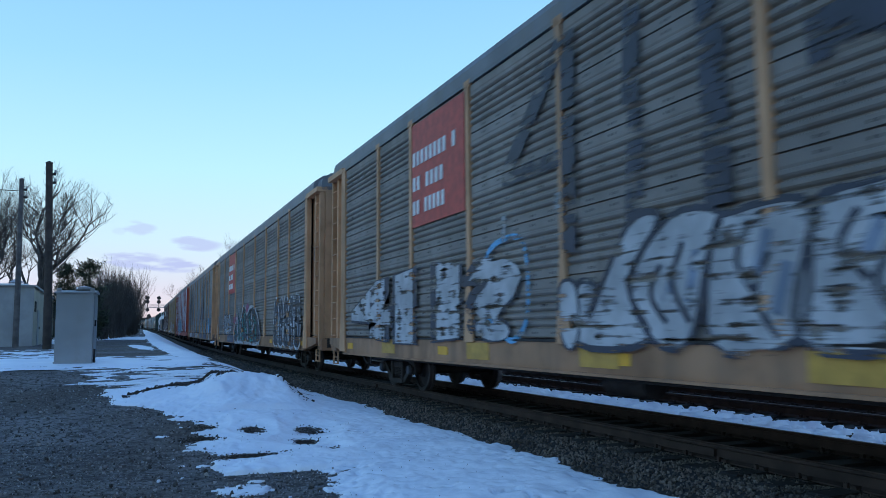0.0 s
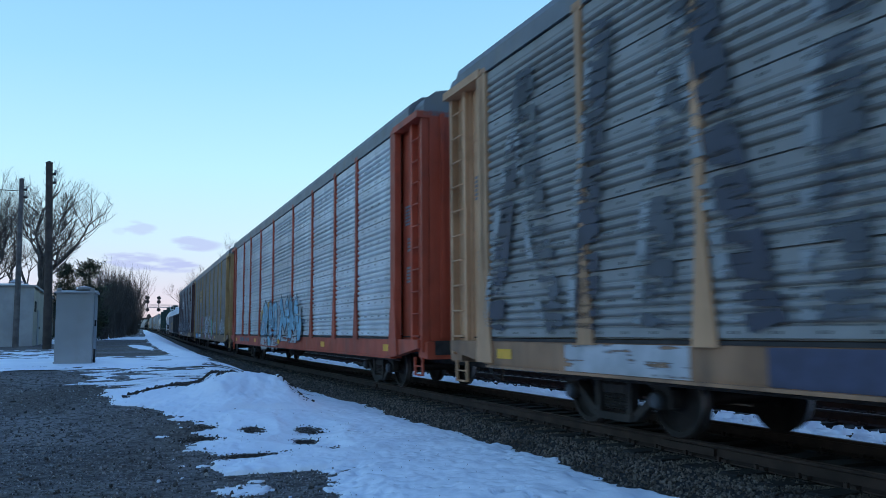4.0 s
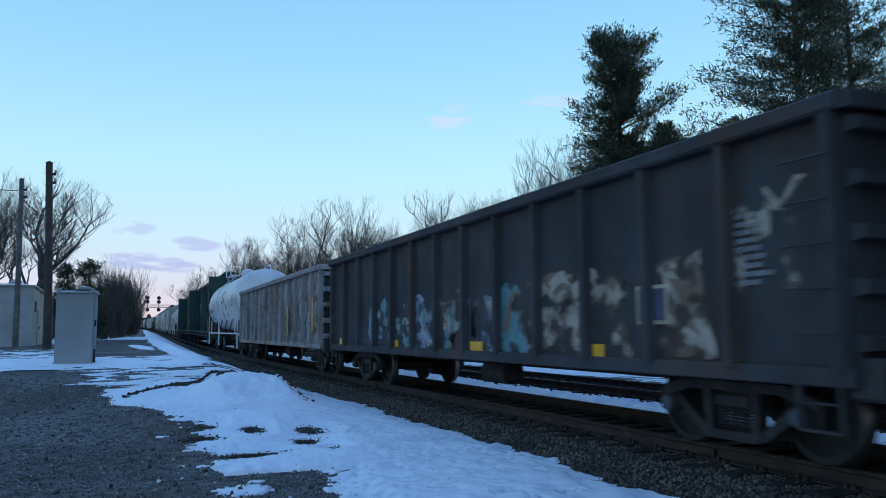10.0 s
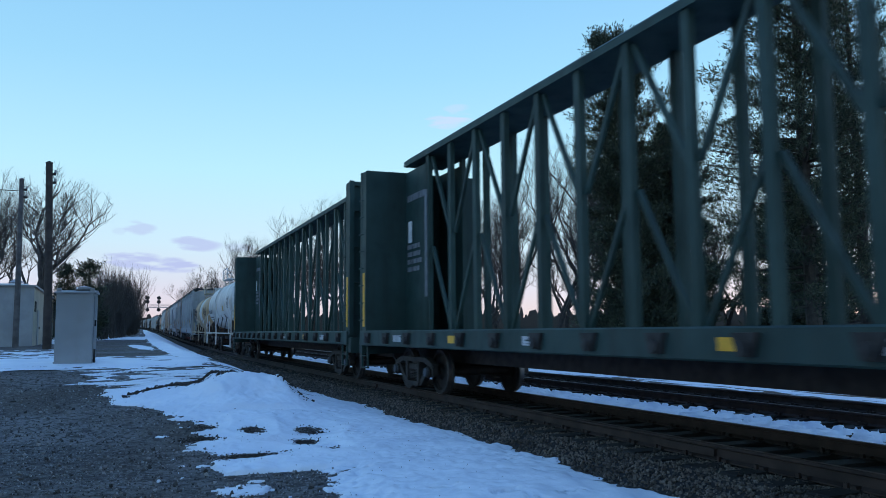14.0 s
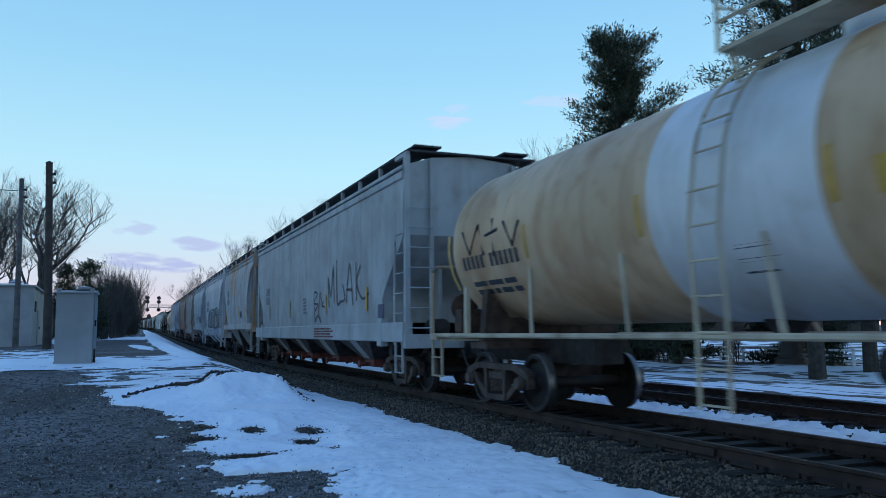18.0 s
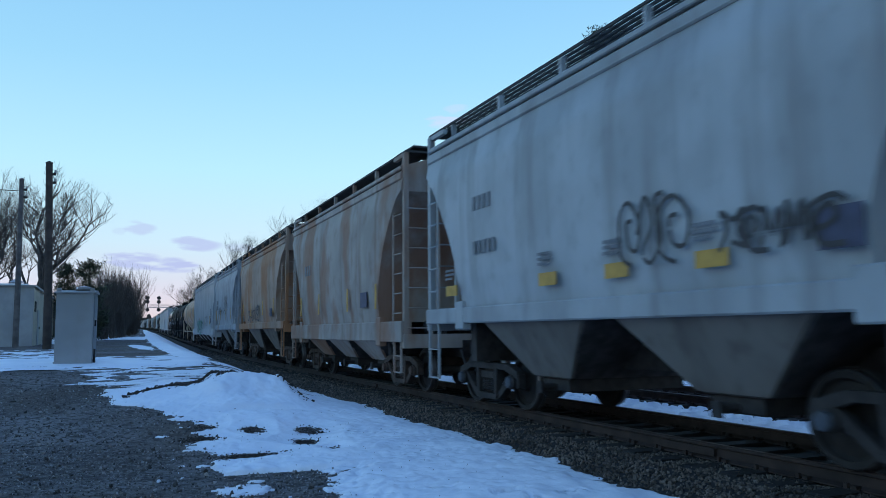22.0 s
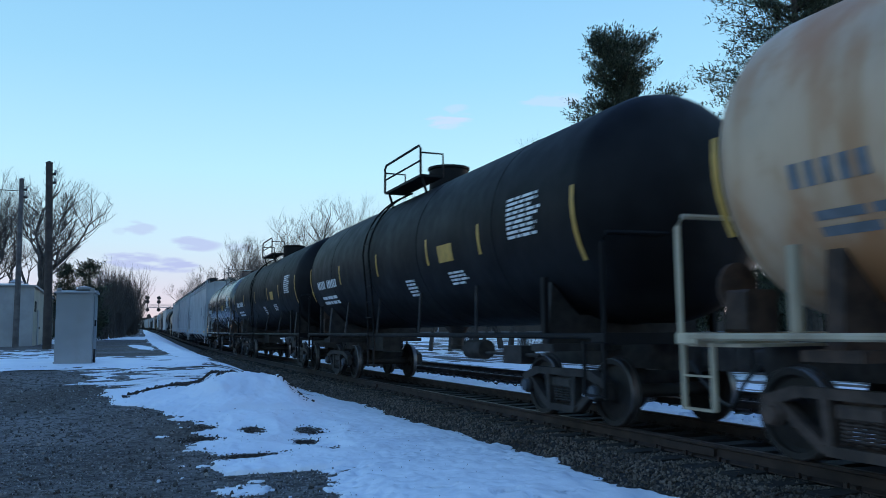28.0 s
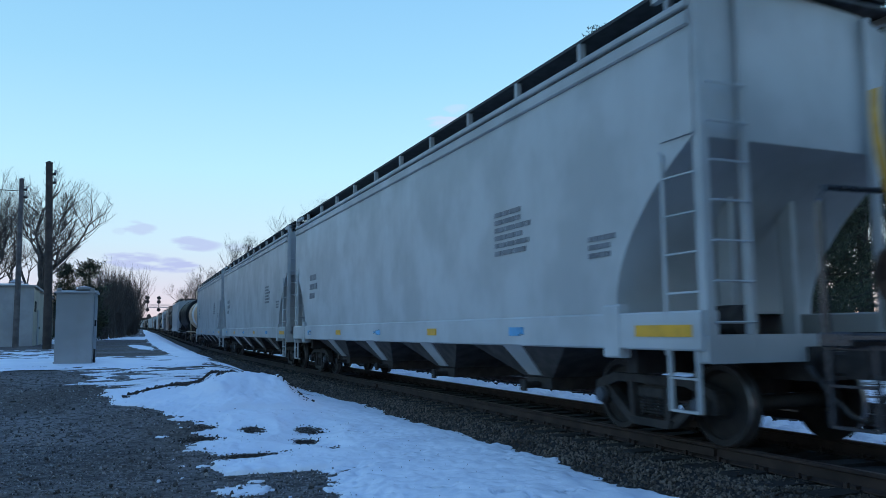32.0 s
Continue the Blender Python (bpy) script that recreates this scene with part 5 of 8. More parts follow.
def clod(x, y, r):
    m = Euler((dirt.uniform(0, 6), dirt.uniform(0, 6), dirt.uniform(0, 6))).to_matrix()
    z = max(snow_near(x, y)[0], ground_z(x, y)) + r * 0.2
    clods.put([Vector((x, y, z)) + m @ (Vector(p) * r * dirt.uniform(0.7, 1.2)) for p in ((0.9, 0, 0), (-0.9, 0.1, 0.1), (0, 0.8, 0.1), (0.1, -0.8, 0), (0.1, 0, 0.6), (0, 0.1, -0.6))], CLOD_F)


CREST = [((0.35, 16.0), (0.95, 16.4), 0.05, 260, 0.026), ((0.95, 16.4), (1.50, 16.5), 0.08, 300, 0.030), ((1.40, 16.5), (2.1, 16.1), 0.17, 900, 0.034), ((1.95, 16.05), (2.75, 16.0), 0.05, 120, 0.030), ((3.2, 15.8), (3.6, 15.0), 0.12, 90, 0.030), ((2.75, 16.0), (3.2, 15.9), 0.05, 30, 0.026)]
for (xa, ya), (xb, yb), wide, count, size in CREST:
    for _ in range(count):
        f = dirt.random()
        clod(xa + (xb - xa) * f + dirt.gauss(0, wide * 0.6), ya + (yb - ya) * f + dirt.gauss(0, wide), size * (0.35 + 1.5 * dirt.random() ** 2.2))
for bx, by, rx, ry in BARE:
    for _ in range(int(700 * rx)):
        clod(bx + dirt.gauss(0, rx * 0.55), by + dirt.gauss(0, ry * 0.55), dirt.uniform(0.008, 0.024))
for _ in range(260):
    clod(dirt.uniform(1.0, 4.0), dirt.uniform(7.0, 14.0), dirt.uniform(0.004, 0.012))
me = bpy.data.meshes.new("dirt_clods")
me.from_pydata(clods.v, [], clods.f)
me.materials.append(CLOD)
tagged(new("dirt_clods", me), "dark earth clods lying on the old snow", "dirt", kind="stuff")


def snow_mid(x, y):
    q = track_x(y) - x
    if q < 1.9:
        return ground_z(x, y), False
    n1 = noise.noise((x * 0.18, y * 0.75, 11.0))
    n2 = noise.noise((x * 0.9, y * 2.2, 4.0))
    n3 = noise.noise((x * 2.5, y * 5.0, 6.0))
    rag = (0.35 + 0.5 * (1 - smooth(26.0, 30.0, y))) * n1 + 0.60 * n2 + 0.45 * n3
    # open snow near by, bare gravel beyond it, a thin band before the bushes
    t = 0.20 - 0.85 * smooth(24.5, 28.5, y + 3.0 * n1 + 1.5 * n2) + 1.1 * smooth(70.0, 76.0, y + 6.0 * n2) - 0.9 * smooth(90.0, 96.0, y)
    if x < -0.9:
        t += (1 - smooth(-1.6, -0.9, x)) * (0.6 * smooth(26.0, 27.5, y) * (1 - smooth(37.0, 40.0, y)) + 1.1 * smooth(53.0, 56.0, y) * (1 - smooth(72.0, 75.0, y)))
    # the lane of snow along the ballast, and the island on the gravel
    start = interp([(20.0, 4.7), (24.0, 4.3), (32.0, 3.2), (43.0, 1.8), (300.0, 1.9)], y)
    lane = smooth(start, start + 0.3, q + 0.4 * n2) * (1 - smooth(4.8, 5.3, q + 0.5 * n2))
    t = t + (1.1 - t) * lane - 1.6 * (1 - smooth(start - 0.3, start + 0.1, q + 0.4 * n2))
    isle = ((x - 1.62 + 0.02 * (y - 41.0)) / 0.42) ** 2 + ((y - 42.0) / 6.5) ** 2
    t += 1.3 * (1 - smooth(0.4, 1.6, isle + 0.9 * n2 + 0.7 * n3))
    t += rag
    return ground_z(x, y) + (0.012 + 0.02 * min(1.0, t) if t > 0 else -0.03), t > 0


tagged(sheet("snow_patches", spaced([(20.5, 34.0, 90), (34.0, 80.0, 120), (80.0, 240.0, 110)]), spaced([(-60.0, -14.0, 46), (-14.0, -1.8, 100)]), snow_mid, SNOW), "thin streaks of snow over bare ground", "snow", kind="stuff")


def snow_right(x, y):
    q = x - track_x(y)
    n1 = noise.noise((x * 0.16, y * 0.16, 21.0))
    n2 = noise.noise((x * 0.9, y * 0.7, 14.0))
    t = 0.12 + n1 + 0.5 * n2 + 0.5 * noise.noise((x * 1.5, y * 0.4, 3.0))
    if q < 9.0:
        t = 0.02 + n1 * 0.4 + 0.9 * n2 + 0.5 * noise.noise((x * 4.0, y * 1.5, 9.0)) - 0.5 * smooth(6.8, 7.2, q) * (1 - smooth(8.2, 8.8, q))
    return ground_z(x, y) + (0.015 if t > 0 else -0.03), t > 0


tagged(sheet("snow_field", spaced([(-60.0, 0.0, 40), (0.0, 40.0, 130), (40.0, 260.0, 90)]), spaced([(5.9, 12.0, 34), (12.0, 40.0, 46), (40.0, 160.0, 30)]), snow_right, SNOW), "snow lying on the meadow beyond the tracks", "snow", kind="stuff")


def snow_between(x, y):
    q = x - track_x(y)
    n2 = noise.noise((x * 2.0, y * 2.6, 31.0))
    n3 = noise.noise((x * 6.0, y * 6.0, 8.0))
    edge = min(q - 0.98, 3.0 - q)
    n4 = noise.noise((x * 17.0, y * 17.0, 18.0))
    t = -0.10 + 0.55 * n2 + 0.55 * n3 + 0.70 * n4 + min(0.2, edge) - 0.45 * smooth(2.5, 2.9, q)
    phase = ((y + 20.0) / 0.52) % 1.0
    if (q < 1.3 or 2.05 + 0.2 * n3 < q < 2.62 + 0.2 * n2) and (phase < 0.27 or phase > 0.73):
        t -= 0.8
    return track_z(y) - 0.165 + (0.045 * min(1.0, t + 0.3) if t > 0 else -0.05), t > 0 and edge > 0


tagged(sheet("snow_strip", spaced([(-8.0, 2.0, 60), (2.0, 30.0, 560), (30.0, 110.0, 180)]), spaced([(0.92, 3.05, 32)]), snow_between, SNOW), "trodden snow lying between the two tracks", "snow", kind="stuff")


# ballast bed under both tracks
def bed(x, y):
    q = x - track_x(y)
    if q < 0:
        z = -0.19 - max(0.0, -1.45 - q) * 0.30
    elif q > TRACK2:
        z = -0.19 - max(0.0, q - TRACK2 - 1.45) * 0.30
    else:
        z = -0.19 - 0.06 * math.sin(math.pi * q / TRACK2)
    return track_z(y) + z + 0.02 * noise.noise((x * 5, y * 5, 1.0)), True


tagged(sheet("ballast_bed", spaced([(-560, -20, 60), (-20, 2, 30), (2, 30, 160), (30, 120, 90), (120, 930, 130)]), [-2.35, -2.1, -1.85, -1.6, -1.45, -1.2, -0.9, -0.5, 0, 0.5, 0.9, 1.3, 2.0, 2.7, 3.1, 3.6, TRACK2, 4.6, 5.2, 5.55, 5.9, 6.4], bed, BALLAST_BED), "crushed stone under two railway tracks, near-black with oil and painted-in shade", "ballast", kind="structure")

rnd = random.Random(5)
g = Geo()
STONE = [(0.9, 0, 0), (-0.9, 0.1, 0.1), (0, 0.8, 0.1), (0.1, -0.8, 0), (0.1, 0, 0.62), (0, 0.1, -0.6)]
STONE_F = [(0, 2, 4), (2, 1, 4), (1, 3, 4), (3, 0, 4), (2, 0, 5), (1, 2, 5), (3, 1, 5), (0, 3, 5)]


def scatter(count, y_lo, y_hi, q_lo, q_hi, size, power=1.6):
    for _ in range(count):
        y = y_lo + (y_hi - y_lo) * rnd.random() ** power
        q = rnd.uniform(q_lo, q_hi)
        x = track_x(y) + q
        r = size * rnd.uniform(0.55, 1.25)
        phase = ((y + 20.0) / 0.52) % 1.0
        if -1.34 < q < -0.7 and (phase < 0.26 or phase > 0.74) and rnd.random() < 0.88:
            continue
        z = bed(x, y)[0] + r * 0.25
        m = Euler((rnd.uniform(0, 6), rnd.uniform(0, 6), rnd.uniform(0, 6))).to_matrix()
        g.put([Vector((x, y, z)) + m @ (Vector(p) * r * rnd.uniform(0.8, 1.2)) for p in STONE], STONE_F)


scatter(21000, 2.2, 26, -2.15, -0.86, 0.027)
scatter(2500, 2.2, 26, 0.9, 3.2, 0.042)
scatter(1800, 20, 60, -2.1, -0.9, 0.05, 1.2)
me = bpy.data.meshes.new("ballast_stones")
me.from_pydata(g.v, [], g.f)
me.materials.append(BALLAST)
tagged(new("ballast_stones", me), "loose grey and tan ballast stones beside the rail", "ballast", kind="stuff")


# loose stones on the gravel lot
g = Geo()
for _ in range(26000):
    y = 4.5 + 15.5 * rnd.random() ** 1.6
    x = rnd.uniform(-0.36 * y - 1.0, 3.2)
    if x > interp(LOT_EDGE, y) + 0.2:
        continue
    r = rnd.uniform(0.009, 0.022) * (1.0 + 1.2 * (rnd.random() < 0.06))
    m = Euler((rnd.uniform(0, 6), rnd.uniform(0, 6), rnd.uniform(0, 6))).to_matrix()
    g.put([Vector((x, y, rough_ground(x, y)[0] + r * 0.3)) + m @ (Vector(p) * r * rnd.uniform(0.8, 1.2)) for p in STONE], STONE_F)
me = bpy.data.meshes.new("lot_gravel")
me.from_pydata(g.v, [], g.f)
me.materials.append(LOT_STONE)
tagged(new("lot_gravel", me), "loose grey gravel scattered over the lot", "gravel", kind="stuff")


# rails, ties, spikes
def rail_mesh(q, ys):
    prof = [(-0.07, -0.172), (0.07, -0.172), (0.07, -0.158), (0.012, -0.135), (0.010, -0.045), (0.036, -0.034), (0.037, -0.008), (0.028, 0.0), (-0.028, 0.0), (-0.037, -0.008), (-0.036, -0.034), (-0.010, -0.045), (-0.012, -0.135), (-0.07, -0.158)]
    n = len(prof)
    pts, faces = [], []
    for y in ys:
        pts += [(track_x(y) + q + a, y, track_z(y) + b) for a, b in prof]
    for i in range(len(ys) - 1):
        faces += [(i * n + j, i * n + (j + 1) % n, (i + 1) * n + (j + 1) % n, (i + 1) * n + j) for j in range(n)]
    m_ = bpy.data.meshes.new("rail")
    m_.from_pydata(pts, [], faces)
    m_.materials.append(RAIL_RUST)
    m_.materials.append(RAIL_TOP)
    for p in m_.polygons:
        if p.index % n == 7:
            p.material_index = 1
    return m_


RAIL_YS = spaced([(-560, -10, 60), (-10, 60, 70), (60, 930, 150)])
tie_geo = Geo().box(-1.29, 1.29, -0.115, 0.115, -0.345, -0.168, 0.018)
tie_geo.box(-0.90, -0.61, -0.10, 0.10, -0.17, -0.158).box(0.61, 0.90, -0.10, 0.10, -0.17, -0.158)
TIE_MESH = tie_geo.mesh("tie", TIE)
clip_geo = Geo()
for x in (-0.755, 0.755):
    for s in (-1, 1):
        clip_geo.box(x + s * 0.085 - 0.018, x + s * 0.085 + 0.018, -0.05 * s - 0.018, -0.05 * s + 0.018, -0.16, -0.115)
        clip_geo.box(x + s * 0.07 - 0.03, x + s * 0.07 + 0.03, 0.03 * s - 0.03, 0.03 * s + 0.03, -0.16, -0.13)
CLIP_MESH = clip_geo.mesh("spike_set", RAIL_RUST)
for q0, nm in ((0.0, "near"), (TRACK2, "far")):
    tr = thing("railway_track", "rusty rails spiked to dark timber ties in ballast" if q0 == 0 else "second railway track with snow between its ties", "railway track", "two tracks")
    for s in (-1, 1):
        part("rail", rail_mesh(q0 + s * HALF_GAUGE, RAIL_YS), None, tr)
    far_ties = Geo()
    y = -20.0
    k = 0
    jit = random.Random(3 + int(q0))
    while y < 300.0:
        if -4 < y < 60:
            t_ = part("tie", TIE_MESH, None, tr)
            t_.location = (track_x(y) + q0 + jit.uniform(-0.05, 0.05), y, track_z(y) + jit.uniform(-0.008, 0.004))
            t_.rotation_euler.z = -0.02 + jit.uniform(-0.015, 0.015)
            if y < 26:
                c_ = tagged(part("spike_set", CLIP_MESH, None, tr), kind="stuff")
                c_.location = (track_x(y) + q0, y, track_z(y))
        else:
            cx, cz = track_x(y) + q0, track_z(y)
            far_ties.box(cx - 1.29, cx + 1.29, y - 0.115, y + 0.115, cz - 0.34, cz - 0.168)
        y += 0.52
    tagged(part("ties", far_ties, TIE, tr), kind="stuff")

# joint bars on the near rail
for y in (7.1, 18.9, 30.7):
    jb = Geo().box(track_x(y) - HALF_GAUGE - 0.055, track_x(y) - HALF_GAUGE - 0.012, y - 0.42, y + 0.42, track_z(y) - 0.13, track_z(y) - 0.05)
    tagged(new("joint_bar", jb.mesh("joint_bar", RAIL_RUST)), "rusty bolted joint bar on the rail", "joint bar", "rail joints")

# ---- lineside: relay case, sheds, poles, signal bridge, fence ----
def relay_case():
    c = thing("relay_cabinet", "tall grey galvanised signal cabinet on the snow", "signal cabinet")
    w, d, hh = 0.87, 0.74, 1.84
    part("body", Geo().box(-w / 2, w / 2, -d / 2, d / 2, 0.10, hh, 0.02), CABINET, c)
    part("roof", Geo().prism("x", [(-d / 2 - 0.05, hh), (-d / 2 - 0.05, hh + 0.035), (0, hh + 0.09), (d / 2 + 0.05, hh + 0.035), (d / 2 + 0.05, hh)], -w / 2 - 0.05, w / 2 + 0.05), CABINET, c)
    part("base", Geo().box(-w / 2 + 0.02, w / 2 - 0.02, -d / 2 + 0.02, d / 2 - 0.02, -0.15, 0.10), CABINET, c)
    dr = part("door", Geo().box(w / 2 - 0.01, w / 2 + 0.02, -d / 2 + 0.06, d / 2 - 0.06, 0.18, hh - 0.08), CABINET, c)
    part("handle", Geo().box(w / 2 + 0.02, w / 2 + 0.06, -0.22, -0.18, 1.0, 1.16), STEEL_DARK, dr)
    part("sheet_joint", Geo().box(-w / 2 + 0.015, w / 2 - 0.015, -d / 2 - 0.004, -d / 2 + 0.01, hh - 0.16, hh - 0.13), CABINET, c)
    part("foot_flange", Geo().box(-w / 2 - 0.015, w / 2 + 0.015, -d / 2 - 0.015, d / 2 + 0.015, 0.06, 0.11), CABINET, c)
    for x in (-w / 2 + 0.05, w / 2 - 0.05):
        part("lifting_eye", Geo().prism("y", [(x - 0.07, hh + 0.0), (x + 0.07, hh + 0.0), (x + 0.05, hh + 0.13), (x - 0.05, hh + 0.13)], -d / 2 + 0.02, -d / 2 + 0.05), CABINET, c)
    part("conduit", Geo().tube([(w / 2 + 0.04, -0.2, -0.1), (w / 2 + 0.04, -0.2, 0.42)], 0.028, 8), STEEL_DARK, c)
    part("vent_cap", Geo().lathe([(0.16, 0.0), (0.2, 0.03), (0.2, 0.08), (0.05, 0.12)], (0.15, 0, hh + 0.08), "z", 14), CABINET, c)
    part("snow_cap", Geo().box(-0.02, 0.26, -0.14, 0.14, hh + 0.12, hh + 0.165, 0.02), SNOW, c)
    return c


rc = relay_case()
rc.matrix_world = pose(-0.71, 22.2, ground_z(-0.71, 22.2) - 0.06, 0, 0, -6)


def shed(label, x0, x1, y0, y1, hh, face, side, doors=True):
    c = thing("equipment_shed", label, "shed", "lineside sheds")
    z = ground_z((x0 + x1) / 2, y0)
    c.location = (0, 0, 0)
    part("front_wall", Geo().box(x0, x1, y0, y0 + 0.12, z - 0.3, z + hh), face, c)
    part("back_wall", Geo().box(x0, x1, y1 - 0.12, y1, z - 0.3, z + hh), face, c)
    part("side_wall", Geo().box(x1 - 0.12, x1, y0 + 0.12, y1 - 0.12, z - 0.3, z + hh), side, c)
    part("side_wall", Geo().box(x0, x0 + 0.12, y0 + 0.12, y1 - 0.12, z - 0.3, z + hh), side, c)
    part("roof", Geo().box(x0 - 0.12, x1 + 0.12, y0 - 0.12, y1 + 0.12, z + hh, z + hh + 0.09), face, c)
    part("snow_cap", Geo().box(x0, x1 - 0.3, y0 + 0.1, y1 - 0.4, z + hh + 0.09, z + hh + 0.17, 0.03), SNOW, c)
    n = int((x1 - x0) / 0.9)
    for k in range(n + 1):
        x = x0 + (x1 - x0) * k / n
        part("wall_seam", Geo().box(x - 0.03, x + 0.03, y0 - 0.025, y0, z - 0.2, z + hh), face, c)
    if doors:
        d = part("door", Geo().box(x1, x1 + 0.05, y0 + 3.0, y0 + 4.0, z, z + 2.05), SHED, c, "dark grey steel door")
        part("handle", Geo().box(x1 + 0.05, x1 + 0.10, y0 + 3.8, y0 + 3.86, z + 0.95, z + 1.1), STEEL_DARK, d)
        part("vent_louvre", Geo().box(x1, x1 + 0.04, y0 + 1.0, y0 + 1.8, z + 1.9, z + 2.5), STEEL_DARK, c)
        part("roof_vent", Geo().lathe([(0.25, 0.0), (0.25, 0.2), (0.4, 0.22), (0.1, 0.4)], (x1 - 1.0, y0 + 1.5, z + hh + 0.1), "z", 14), SHED, c)
    return c


shed("long grey metal shed with a cream side and snowy roof", -11.5, -3.72, 48.0, 66.0, 3.25, SHED, SHED_SIDE)
shed("small pale utility hut near the bushes", -1.0, 0.1, 91.0, 92.4, 2.35, SHED_PALE, SHED, False)


def pole(label, x, y, top, r0, r1, lean=0.0, arms=True, wood=POLE_WOOD):
    c = thing("utility_pole", label, "utility pole", "lineside poles")
    z = ground_z(x, y)
    c.location = (x, y, z)
    part("shaft", Geo().tube([(0, 0, -0.5), (lean * 0.3, 0, top * 0.4), (lean, 0, top)], r0, 10, r1), wood, c, smooth=True)
    part("pole_cap", Geo().lathe([(r1 + 0.01, 0.0), (r1 + 0.01, 0.05), (0.02, 0.12)], (lean, 0, top), "z", 10), wood, c)
    if arms:
        for k, z_ in enumerate((top - 0.5, top - 0.9)):
            part("bracket", Geo().box(lean + r1 - 0.02, lean + r1 + 0.16, -0.05, 0.05, z_ - 0.05, z_ + 0.05), STEEL_DARK, c)
            part("insulator", Geo().lathe([(0.03, 0.0), (0.06, 0.03), (0.04, 0.09), (0.05, 0.12), (0.02, 0.16)], (lean + r1 + 0.13, 0, z_ + 0.05), "z", 10), CABINET, c)
    return c


pole("dark creosoted wooden pole, broken off at the top", -2.45, 40.0, 8.62, 0.20, 0.15, -0.26)
pole("weathered wooden pole behind the cabinet", -4.2, 45.0, 8.62, 0.155, 0.115, -0.08, wood=OLD_POLE)
wire = Geo().tube([(-4.3 - 3.0 * k, 45.0 - 0.6 * k, ground_z(-4.2, 45) + 8.05 - 0.10 * k + 0.012 * k * k) for k in range(9)], 0.02, 4)
solid("overhead_wire", wire, STEEL_DARK, "thin dark wire leaving the pole", "wire")


def signal_bridge():
    y = 205.0
    c = thing("signal_bridge", "distant signal gantry with dark signal heads over the tracks", "railway signal")
    zb = track_z(y)
    xa, xb = track_x(y) - 7.2, track_x(y) + 9.0
    for x in (xa, xb):
        part("leg", Geo().box(x - 0.18, x + 0.18, y - 0.18, y + 0.18, zb - 0.6, zb + 6.9), CABINET, c)
    for z in (6.3, 6.9):
        part("beam", Geo().box(xa - 0.3, xb + 0.3, y - 0.12, y + 0.12, zb + z - 0.08, zb + z + 0.08), CABINET, c)
    for k in range(14):
        x = xa + (xb - xa) * k / 14
        part("lattice", Geo().tube([(x, y, zb + 6.3), (x + (xb - xa) / 28, y, zb + 6.9), (x + (xb - xa) / 14, y, zb + 6.3)], 0.05, 5), CABINET, c)
    for x in (track_x(y) - 4.35, track_x(y) - 1.75):
        part("mast", Geo().box(x - 0.06, x + 0.06, y - 0.25, y - 0.13, zb + 5.4, zb + 9.0), STEEL_DARK, c)
        for z in (8.6, 7.65, 5.7):
            h_ = part("signal_head", Geo().lathe([(0.05, -0.2), (0.46, -0.18), (0.46, -0.10), (0.3, 0.1), (0.05, 0.12)], (x, y - 0.3, zb + z), "y", 16), HOSE, c)
            part("hood", Geo().lathe([(0.16, -0.45), (0.16, -0.18), (0.13, -0.18), (0.13, -0.45)], (x, y - 0.3, zb + z), "y", 12), HOSE, h_)
    return c


signal_bridge()


def rail_fence():
    c = thing("rail_fence", "white three-rail paddock fence on snowy ground", "fence")
    jit = random.Random(8)
    pts = []
    y = 18.0
    while y < 104:
        x = 42.0 + 0.03 * y + 0.15 * math.sin(y)
        pts.append((x, y, ground_z(x, y)))
        y += 2.4
    for x, y, z in pts:
        part("fence_post", Geo().box(x - 0.07, x + 0.07, y - 0.07, y + 0.07, z - 0.3, z + 1.15 + jit.uniform(-0.03, 0.05), 0.01), FENCE_WHITE, c)
    for (xa, ya, za), (xb, yb, zb) in zip(pts[:-1], pts[1:]):
        for h_ in (0.35, 0.68, 1.02):
            part("fence_rail", Geo().put([(xa - 0.08, ya, za + h_ - 0.07), (xa - 0.08, ya, za + h_ + 0.07), (xb - 0.08, yb, zb + h_ + 0.07), (xb - 0.08, yb, zb + h_ - 0.07), (xa - 0.12, ya, za + h_ - 0.07), (xa - 0.12, ya, za + h_ + 0.07), (xb - 0.12, yb, zb + h_ + 0.07), (xb - 0.12, yb, zb + h_ - 0.07)],
                                         [(0, 1, 2, 3), (4, 7, 6, 5), (0, 4, 5, 1), (3, 2, 6, 7), (1, 5, 6, 2), (0, 3, 7, 4)]), FENCE_WHITE, c)
    return c


rail_fence()


